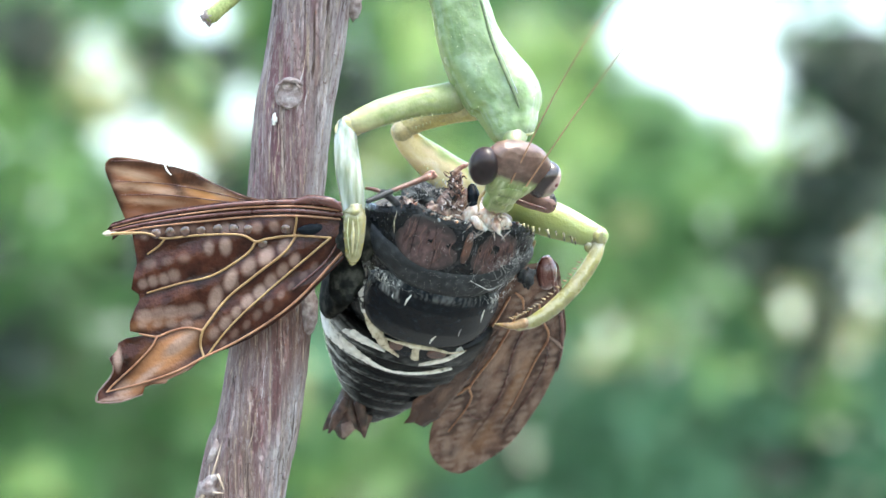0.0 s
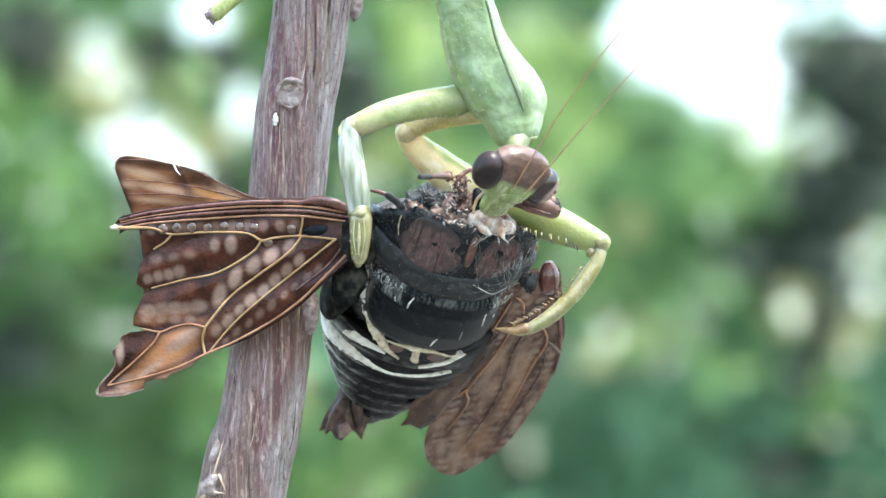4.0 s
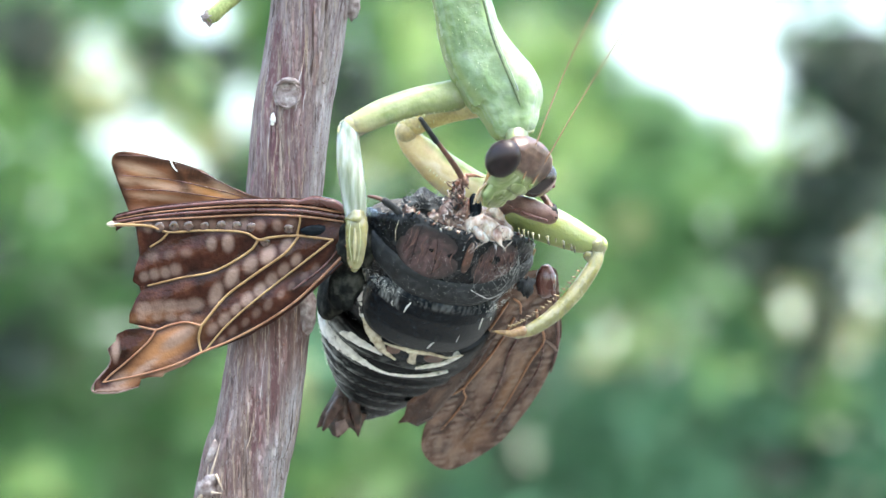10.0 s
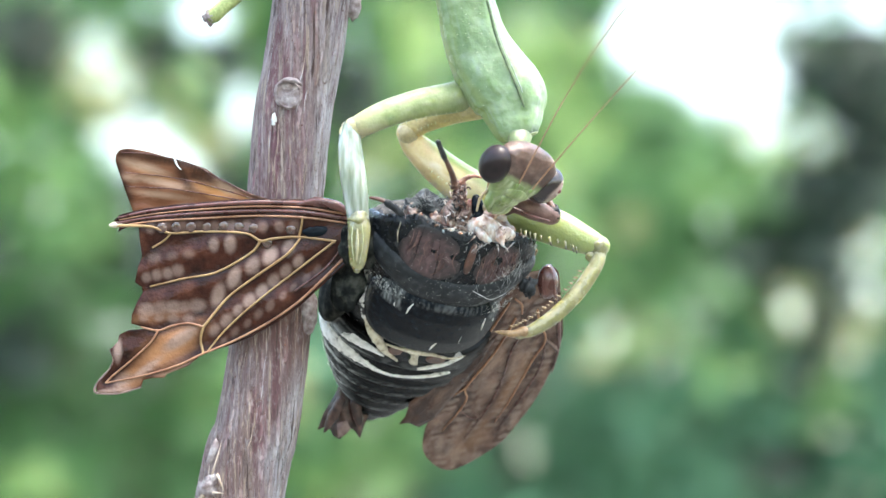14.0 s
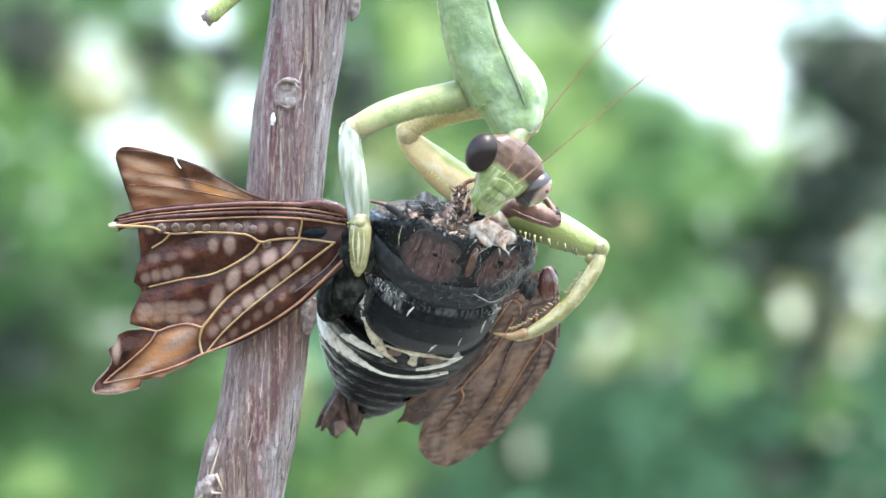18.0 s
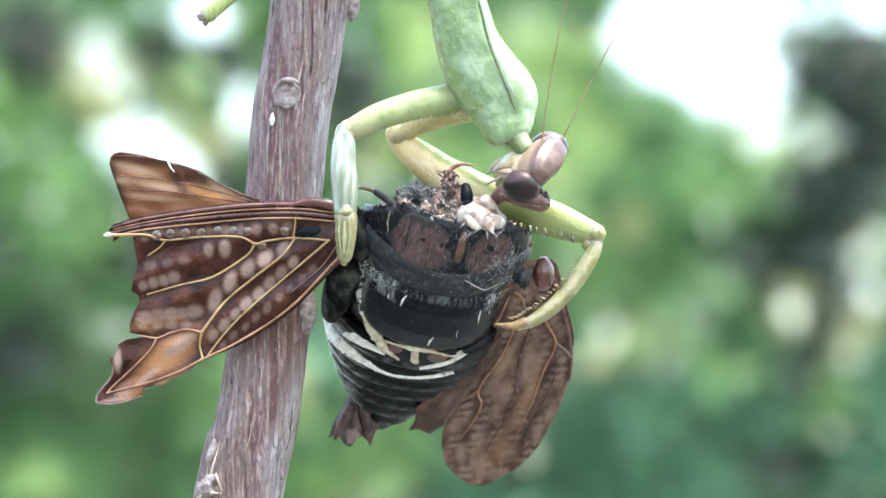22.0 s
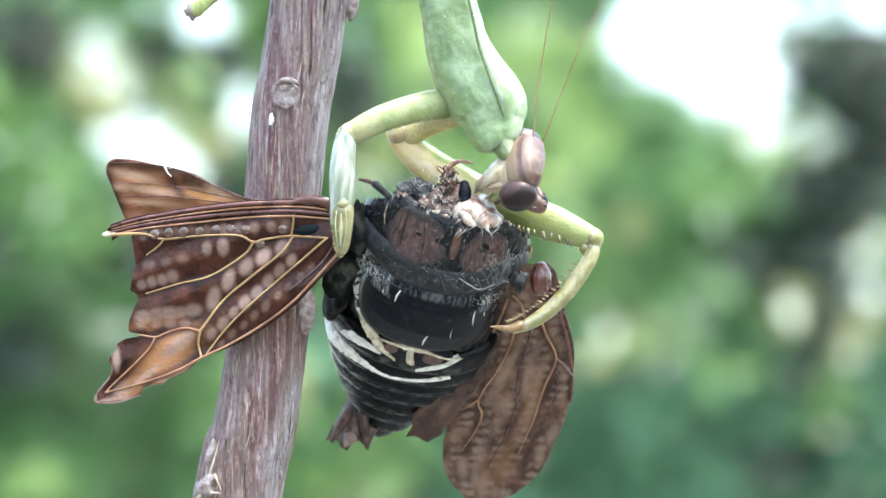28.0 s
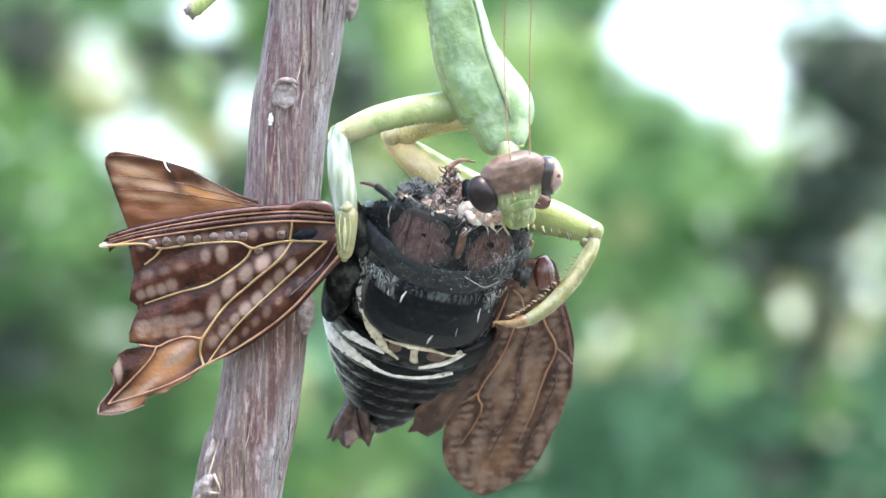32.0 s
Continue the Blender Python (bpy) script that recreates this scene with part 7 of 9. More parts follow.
    walk(wing_right, keys([(t, o.x -1.33 * k, o.y +1.30 * k, o.z, -7.07 * k, -14.98 * k, -6.90 * k) for t, k in ((0, 0.05), (3, 0), (19, 0), (20.3, 0.05), (21, 0.55), (23, 0.5), (25, 0.6), (27.6, 0.9), (29, 1), (30, 1), (31, 0.92), (32, 0.88))]))
    walk(chewed, keys([
        (0, 0.62, 11.74, 9.92, 64.19, -41.21, 59.68), (0.5, 0.96, 11.83, 9.90, 72.79, -33.00, 55.70), (1, 0.71, 11.83, 9.95, 71.41, -35.68, 56.58),
        (1.5, 0.85, 12.11, 9.93, 83.91, -25.98, 54.70), (2, 1.07, 12.64, 9.81, 70.46, -20.21, 54.23), (2.5, 1.56, 13.04, 9.77, 65.34, -24.21, 56.44),
        (3, 0.91, 12.01, 9.82, 81.18, -23.64, 56.00), (3.5, 1.22, 11.89, 9.93, 84.31, -15.93, 54.56), (5.5, 1.98, 12.04, 9.59, 44.79, -3.60, 49.29),
        (6, 1.99, 12.08, 9.55, 60.81, 10.29, 39.21), (6.5, 2.17, 11.81, 9.57, 52.73, 10.11, 39.72), (7, 2.83, 11.78, 9.60, 45.85, -17.19, 62.64),
        (7.5, 2.86, 11.82, 9.56, 77.17, -6.21, 56.41), (8, 3.10, 12.14, 9.52, 76.42, -8.69, 56.87), (8.5, 2.47, 12.15, 9.52, 49.40, -5.59, 55.39),
        (9, 3.42, 11.35, 9.53, 49.21, -22.45, 70.34), (9.5, 3.12, 11.39, 9.49, 49.45, -23.35, 71.37), (10, 3.21, 11.97, 9.47, 34.84, 6.91, 38.89),
        (10.5, 3.00, 12.01, 9.46, 45.69, 9.03, 36.17), (11, 2.25, 12.72, 9.34, 43.59, -15.06, 60.37), (11.5, 2.40, 11.74, 9.23, -1.92, -7.37, 41.17),
        (12, 2.43, 11.94, 9.19, 1.67, -7.44, 42.61), (12.5, 2.19, 11.67, 9.21, -0.05, -7.62, 41.26), (13, 2.61, 12.37, 9.26, 36.59, 0.02, 18.17),
        (13.5, 2.56, 11.92, 9.39, 49.32, -1.11, 19.40), (14, 2.21, 11.80, 9.46, 60.32, -0.84, 19.21), (14.5, 2.12, 11.85, 9.46, 63.20, 1.52, 18.02),
        (15, 2.90, 11.27, 7.30, 14.24, 9.29, 8.31), (15.5, 2.90, 11.27, 7.30, -56.37, -1.95, -20.26), (16, 2.90, 11.27, 7.30, -93.05, -34.04, -29.32),
        (16.5, 2.90, 11.27, 7.30, -107.52, -45.32, -26.67), (20, 2.90, 11.27, 7.30, -105.57, -44.24, -28.43), (25.5, 2.90, 11.27, 7.30, -100.45, -37.54, -27.94),
        (32, 2.90, 11.27, 7.30, -102.54, -37.72, -30.03)]))
    back_rows = [
        (0, 0.46, 36.80, 0.00, -0.00, -0.00, 0.52), (0.5, 0.54, 36.80, 0.00, -0.01, -0.00, 0.59), (1, 0.80, 36.75, 0.00, -0.01, -0.00, 0.23),
        (1.5, 1.14, 36.69, 0.00, -0.01, -0.00, -0.18), (2, 1.37, 36.68, 0.00, -0.00, -0.00, -0.29), (2.5, 1.51, 36.62, 0.00, -0.00, -0.00, -0.33),
        (3, 1.45, 36.55, 0.00, -0.00, -0.00, -0.29), (3.5, 1.28, 36.53, 0.00, -0.00, -0.00, -0.33), (5.5, 1.18, 36.75, 0.00, -0.00, -0.00, -0.01),
        (6, 1.21, 36.80, 0.00, -0.01, -0.00, 0.02), (6.5, 1.29, 36.76, 0.00, -0.01, -0.00, 0.02), (7, 1.30, 36.71, 0.00, -0.01, -0.00, 0.01),
        (7.5, 1.24, 36.76, 0.00, -0.01, -0.00, 0.00), (8, 1.08, 36.85, 0.00, -0.01, -0.00, 0.15), (8.5, 0.87, 36.93, 0.00, -0.00, 0.00, 0.34),
        (9, 0.76, 37.02, 0.00, 0.00, -0.00, 0.22), (9.5, 0.69, 37.07, 0.00, -0.00, -0.00, 0.16), (10, 0.75, 37.07, 0.00, -0.01, -0.00, 0.05),
        (10.5, 0.91, 37.06, 0.00, -0.01, -0.00, -0.18), (11, 0.92, 37.10, 0.00, -0.01, -0.00, 0.12), (11.5, 0.83, 37.16, 0.00, -0.00, -0.00, 0.70),
        (12, 0.88, 37.18, 0.00, -0.01, -0.00, 0.77), (12.5, 1.01, 37.17, 0.00, -0.01, -0.00, 0.56), (13, 1.03, 37.13, 0.00, -0.01, -0.00, 0.48),
        (13.5, 1.04, 37.03, 0.00, -0.01, -0.00, 0.23), (14, 1.12, 36.95, 0.00, -0.01, -0.00, -0.02), (14.5, 1.19, 36.94, 0.00, -0.00, 0.00, -0.08),
        (16.5, 1.32, 37.01, 0.00, -0.01, -0.00, -0.64), (17, 1.27, 37.03, 0.00, -0.01, -0.00, -0.42), (17.5, 1.17, 37.06, 0.00, -0.01, -0.00, -0.01),
        (18, 1.11, 37.02, 0.00, -0.01, -0.00, 0.12), (18.5, 1.05, 36.96, 0.00, -0.01, -0.00, 0.08), (19, 1.03, 36.96, 0.00, -0.00, -0.00, 0.03),
        (19.5, 1.00, 36.90, 0.00, 0.00, 0.00, -0.04), (20, 0.95, 36.75, 0.00, 0.00, -0.00, -0.21), (20.5, 0.90, 36.68, 0.00, 0.00, -0.00, -0.52),
        (21, 0.81, 36.70, 0.00, -0.00, -0.00, -0.75), (21.5, 0.69, 36.75, 0.00, -0.00, -0.00, -0.78), (22, 0.61, 36.73, 0.00, -0.00, -0.00, -0.68),
        (22.5, 0.55, 36.66, 0.00, 0.00, -0.00, -0.65), (23, 0.48, 36.62, 0.00, 0.00, -0.00, -0.92), (23.5, 0.42, 36.53, 0.00, 0.00, -0.00, -1.30),
        (24, 0.40, 36.39, 0.00, -0.00, -0.00, -1.81), (24.5, 0.36, 36.25, 0.00, -0.00, -0.00, -2.35), (25, 0.31, 36.18, 0.00, 0.00, -0.00, -2.34),
        (25.5, 0.30, 36.16, 0.00, -0.00, -0.00, -2.08), (27.5, 0.38, 36.35, 0.00, -0.00, -0.00, -2.30), (28, 0.33, 36.27, 0.00, -0.00, -0.00, -2.31),
        (28.5, 0.26, 36.28, 0.00, -0.00, -0.00, -2.29), (29, 0.32, 36.36, 0.00, -0.00, -0.00, -2.29), (29.5, 0.43, 36.37, 0.00, -0.00, -0.00, -2.32),
        (30, 0.43, 36.39, 0.00, -0.00, -0.00, -2.32), (30.5, 0.47, 36.42, 0.00, -0.00, -0.00, -2.11), (31, 0.53, 36.37, 0.00, 0.00, -0.00, -1.54),
        (31.5, 0.60, 36.21, 0.00, 0.00, -0.00, -1.36), (32, 0.73, 36.00, 0.00, 0.00, -0.00, -1.79)]
    walk(pronotum, under(back_rows, mantis))
    walk(coxa_l, under([
        (0, 3.17, 13.84, -0.50, -0.38, -0.11, -1.11), (0.5, 3.26, 13.84, -0.49, -0.32, -0.14, -0.98), (1, 3.40, 13.78, -0.50, -0.38, -0.12, -1.11),
        (1.5, 3.56, 13.70, -0.49, -0.43, -0.16, -1.30), (2, 3.68, 13.67, -0.47, -0.39, -0.25, -1.27), (2.5, 3.77, 13.60, -0.46, -0.42, -0.32, -1.41),
        (3, 3.74, 13.53, -0.46, -0.56, -0.34, -1.79), (3.5, 3.59, 13.52, -0.48, -0.68, -0.30, -2.08), (5.5, 3.51, 13.72, -0.44, -0.37, -0.41, -1.35),
        (6, 3.57, 13.78, -0.44, -0.35, -0.40, -1.29), (6.5, 3.66, 13.75, -0.45, -0.38, -0.38, -1.35), (7, 3.68, 13.69, -0.45, -0.39, -0.36, -1.34),
        (7.5, 3.59, 13.74, -0.44, -0.31, -0.38, -1.15), (8, 3.48, 13.83, -0.44, -0.22, -0.37, -0.90), (8.5, 3.41, 13.94, -0.46, -0.12, -0.22, -0.50),
        (9, 3.35, 14.05, -0.50, 0.00, -0.00, 0.00), (9.5, 3.31, 14.11, -0.52, 0.07, 0.11, 0.29), (10, 3.31, 14.10, -0.51, 0.07, 0.07, 0.24),
        (10.5, 3.36, 14.08, -0.50, 0.04, 0.02, 0.12), (11, 3.45, 14.12, -0.49, 0.12, -0.02, 0.30), (11.5, 3.51, 14.18, -0.46, 0.24, -0.12, 0.57),
        (12, 3.55, 14.19, -0.45, 0.27, -0.19, 0.59), (12.5, 3.59, 14.17, -0.44, 0.28, -0.21, 0.60), (13, 3.58, 14.13, -0.44, 0.24, -0.21, 0.49),
        (13.5, 3.52, 14.02, -0.45, 0.13, -0.20, 0.21), (14, 3.50, 13.93, -0.45, 0.14, -0.19, 0.22), (14.5, 3.52, 13.91, -0.45, 0.20, -0.20, 0.39),
        (16.5, 3.45, 13.96, -0.46, 0.15, -0.17, 0.28), (17, 3.44, 13.99, -0.44, 0.21, -0.25, 0.38), (17.5, 3.46, 14.01, -0.42, 0.27, -0.33, 0.48),
        (18, 3.46, 13.98, -0.42, 0.25, -0.31, 0.43), (18.5, 3.42, 13.93, -0.44, 0.21, -0.26, 0.38), (19, 3.38, 13.93, -0.44, 0.23, -0.24, 0.45),
        (19.5, 3.32, 13.86, -0.44, 0.16, -0.27, 0.23), (20, 3.23, 13.72, -0.45, -0.01, -0.25, -0.23), (20.5, 3.15, 13.66, -0.48, -0.11, -0.11, -0.38),
        (21, 3.10, 13.71, -0.53, -0.09, 0.14, -0.12), (21.5, 3.06, 13.79, -0.57, 0.01, 0.34, 0.30), (22, 3.02, 13.77, -0.57, 0.04, 0.34, 0.37),
        (22.5, 2.97, 13.70, -0.57, -0.03, 0.33, 0.17), (23, 2.93, 13.69, -0.62, -0.06, 0.58, 0.30), (23.5, 2.88, 13.64, -0.69, -0.03, 0.92, 0.64),
        (24, 2.88, 13.55, -0.78, -0.09, 1.36, 0.79), (24.5, 2.92, 13.48, -0.91, -0.36, 1.94, 0.53), (25, 3.02, 13.45, -0.98, -0.61, 2.21, 0.06),
        (25.5, 3.12, 13.43, -0.98, -0.70, 2.18, -0.18), (27.5, 2.95, 13.58, -0.91, -0.37, 1.92, 0.47), (28, 2.98, 13.53, -0.94, -0.38, 2.11, 0.59),
        (28.5, 3.03, 13.57, -0.99, -0.40, 2.35, 0.71), (29, 3.05, 13.64, -0.98, -0.45, 2.25, 0.51), (29.5, 2.99, 13.59, -0.90, -0.59, 1.84, -0.17),
        (30, 2.89, 13.58, -0.86, -0.65, 1.60, -0.51), (30.5, 2.84, 13.56, -0.78, -0.59, 1.23, -0.63), (31, 2.79, 13.43, -0.64, -0.59, 0.53, -1.17),
        (31.5, 2.70, 13.21, -0.56, -0.69, 0.07, -1.81), (32, 2.62, 12.98, -0.54, -0.81, -0.04, -2.22)], mantis))
    walk(femur_l, under([
        (0, -8.45, 10.75, 3.75, -0.23, 0.03, 0.74), (0.5, -8.36, 10.72, 3.75, -0.21, 0.02, 0.56), (1, -8.23, 10.68, 3.75, -0.23, 0.01, 0.44),
        (1.5, -8.07, 10.64, 3.75, -0.21, 0.04, 0.83), (2, -7.96, 10.60, 3.75, -0.15, 0.08, 1.44), (2.5, -7.88, 10.57, 3.75, -0.13, 0.10, 1.82),
        (3, -7.94, 10.58, 3.75, -0.16, 0.11, 1.99), (3.5, -8.10, 10.65, 3.75, -0.21, 0.11, 1.97), (5.5, -8.15, 10.67, 3.75, -0.06, 0.14, 2.26),
        (6, -8.09, 10.72, 3.75, -0.04, 0.10, 1.65), (6.5, -8.00, 10.70, 3.75, -0.07, 0.07, 1.16), (7, -7.98, 10.64, 3.75, -0.11, 0.06, 1.10),
        (7.5, -8.06, 10.64, 3.75, -0.08, 0.06, 1.06), (8, -8.15, 10.68, 3.75, -0.02, 0.05, 0.82), (8.5, -8.19, 10.70, 3.75, 0.00, 0.02, 0.39),
        (9, -8.20, 10.70, 3.75, 0.00, -0.00, 0.00), (9.5, -8.22, 10.70, 3.75, 0.01, -0.01, -0.14), (10, -8.22, 10.70, 3.75, 0.02, 0.00, -0.03),
        (10.5, -8.19, 10.70, 3.75, 0.05, 0.00, -0.06), (11, -8.09, 10.70, 3.75, 0.10, -0.02, -0.38), (11.5, -8.02, 10.70, 3.75, 0.17, -0.01, -0.33),
        (12, -7.98, 10.70, 3.75, 0.20, 0.01, -0.11), (12.5, -7.94, 10.68, 3.75, 0.19, 0.01, -0.11), (13, -7.96, 10.66, 3.75, 0.15, 0.00, -0.19),
        (13.5, -8.04, 10.62, 3.75, 0.06, -0.01, -0.20), (14, -8.06, 10.53, 3.75, -0.02, 0.02, 0.29), (14.5, -8.02, 10.47, 3.75, -0.03, 0.05, 0.80),
        (16.5, -8.10, 10.55, 3.75, 0.05, 0.06, 0.86), (17, -8.11, 10.55, 3.75, 0.07, 0.06, 0.82), (17.5, -8.09, 10.55, 3.75, 0.12, 0.05, 0.76),
        (18, -8.09, 10.53, 3.75, 0.11, 0.07, 1.03), (18.5, -8.13, 10.49, 3.75, 0.06, 0.10, 1.62), (19, -8.17, 10.47, 3.75, 0.05, 0.13, 2.02),
        (19.5, -8.24, 10.45, 3.75, 0.03, 0.15, 2.45), (20, -8.36, 10.42, 3.75, -0.09, 0.13, 2.14), (20.5, -8.43, 10.40, 3.75, -0.24, -0.04, -0.28),
        (21, -8.45, 10.40, 3.75, -0.35, -0.25, -3.38), (21.5, -8.45, 10.38, 3.75, -0.39, -0.35, -4.86), (22, -8.49, 10.34, 3.75, -0.41, -0.33, -4.55),
        (22.5, -8.55, 10.32, 3.75, -0.44, -0.28, -3.78), (23, -8.57, 10.28, 3.75, -0.51, -0.20, -2.40), (23.5, -8.57, 10.17, 3.75, -0.65, -0.07, -0.28),
        (24, -8.53, 10.05, 3.75, -0.84, 0.03, 1.38), (24.5, -8.45, 10.05, 3.75, -1.05, 0.02, 1.49), (25, -8.36, 10.13, 3.75, -1.12, -0.11, -0.35),
        (25.5, -8.27, 10.17, 3.75, -1.07, -0.20, -1.62), (27.5, -8.43, 10.17, 3.75, -0.83, -0.69, -9.06), (28, -8.38, 10.09, 3.75, -0.97, -0.66, -8.33),
        (28.5, -8.30, 10.11, 3.75, -0.95, -0.75, -9.51), (29, -8.30, 10.23, 3.75, -0.79, -0.85, -11.32), (29.5, -8.43, 10.32, 3.75, -0.72, -0.91, -12.38),
        (30, -8.57, 10.38, 3.75, -0.67, -0.92, -12.76), (30.5, -8.66, 10.38, 3.75, -0.55, -0.81, -11.40), (31, -8.79, 10.36, 3.75, -0.46, -0.66, -9.41),
        (31.5, -8.94, 10.28, 3.75, -0.55, -0.40, -5.32), (32, -9.06, 10.14, 3.75, -0.73, -0.02, 0.54)], mantis))
    walk(tibia_l, under([
        (0, -7.77, 3.13, 4.25, 0.00, -0.00, 0.00), (0.5, -7.69, 3.06, 4.25, 0.00, -0.00, 0.00), (1, -7.58, 3.06, 4.25, 0.00, -0.00, 0.00),
        (1.5, -7.37, 2.98, 4.25, 0.00, -0.00, 0.00), (2, -7.17, 2.83, 4.25, 0.00, -0.00, 0.00), (2.5, -7.03, 2.76, 4.25, 0.00, -0.00, 0.00),
        (3, -7.07, 2.83, 4.25, 0.00, -0.00, 0.00), (3.5, -7.24, 3.00, 4.25, 0.00, -0.00, 0.00), (5.5, -7.22, 2.70, 4.25, 0.00, -0.00, 0.00),
        (6, -7.24, 2.70, 4.25, 0.00, -0.00, 0.00), (6.5, -7.22, 2.74, 4.25, 0.00, -0.00, 0.00), (7, -7.22, 2.78, 4.25, 0.00, -0.00, 0.00),
        (7.5, -7.30, 2.72, 4.25, 0.00, -0.00, 0.00), (8, -7.41, 2.62, 4.25, 0.00, -0.00, 0.00), (8.5, -7.51, 2.58, 4.25, 0.00, -0.00, 0.00),
        (9, -7.58, 2.58, 4.25, 0.00, -0.00, 0.00), (9.5, -7.62, 2.57, 4.25, 0.00, -0.00, 0.00), (10, -7.60, 2.53, 4.25, 0.00, -0.00, 0.00),
        (10.5, -7.56, 2.47, 4.25, 0.00, -0.00, 0.00), (11, -7.51, 2.34, 4.25, 0.00, -0.00, 0.00), (11.5, -7.41, 2.17, 4.25, 0.00, -0.00, 0.00),
        (12, -7.34, 2.09, 4.25, 0.00, -0.00, 0.00), (12.5, -7.30, 2.09, 4.25, 0.00, -0.00, 0.00), (13, -7.34, 2.19, 4.25, 0.00, -0.00, 0.00),
        (13.5, -7.43, 2.38, 4.25, 0.00, -0.00, 0.00), (14, -7.39, 2.45, 4.25, 0.00, -0.00, 0.00), (14.5, -7.29, 2.42, 4.25, 0.00, -0.00, 0.00),
        (16.5, -7.34, 2.32, 4.25, 0.00, -0.00, 0.00), (17, -7.36, 2.26, 4.25, 0.00, -0.00, 0.00), (17.5, -7.34, 2.15, 4.25, 0.00, -0.00, 0.00),
        (18, -7.30, 2.15, 4.25, 0.00, -0.00, 0.00), (18.5, -7.26, 2.24, 4.25, 0.00, -0.00, 0.00), (19, -7.24, 2.25, 4.25, 0.00, -0.00, 0.00),
        (19.5, -7.26, 2.28, 4.25, 0.00, -0.00, 0.00), (20, -7.45, 2.51, 4.25, 0.00, -0.00, 0.00), (20.5, -7.89, 2.81, 4.25, 0.00, -0.00, 0.00),
        (21, -8.32, 3.04, 4.25, 0.00, -0.00, 0.00), (21.5, -8.51, 3.10, 4.25, 0.00, -0.00, 0.00), (22, -8.51, 3.10, 4.25, 0.00, -0.00, 0.00),
        (22.5, -8.47, 3.14, 4.25, 0.00, -0.00, 0.00), (23, -8.32, 3.21, 4.25, 0.00, -0.00, 0.00), (23.5, -8.08, 3.33, 4.25, 0.00, -0.00, 0.00),
        (24, -7.87, 3.52, 4.25, 0.00, -0.00, 0.00), (24.5, -7.81, 3.82, 4.25, 0.00, -0.00, 0.00), (25, -7.92, 3.99, 4.25, 0.00, -0.00, 0.00),
        (25.5, -7.97, 3.96, 4.25, 0.00, -0.00, 0.00), (27.5, -8.96, 3.68, 4.25, 0.00, -0.00, 0.00), (28, -8.82, 3.80, 4.25, 0.00, -0.00, 0.00),
        (28.5, -8.87, 3.82, 4.25, 0.00, -0.00, 0.00), (29, -9.10, 3.72, 4.25, 0.00, -0.00, 0.00), (29.5, -9.36, 3.74, 4.25, 0.00, -0.00, 0.00),
        (30, -9.55, 3.72, 4.25, 0.00, -0.00, 0.00), (30.5, -9.51, 3.49, 4.25, 0.00, -0.00, 0.00), (31, -9.42, 3.29, 4.25, 0.00, -0.00, 0.00),
        (31.5, -9.06, 3.31, 4.25, 0.00, -0.00, 0.00), (32, -8.48, 3.43, 4.25, 0.00, -0.00, 0.00)], mantis))
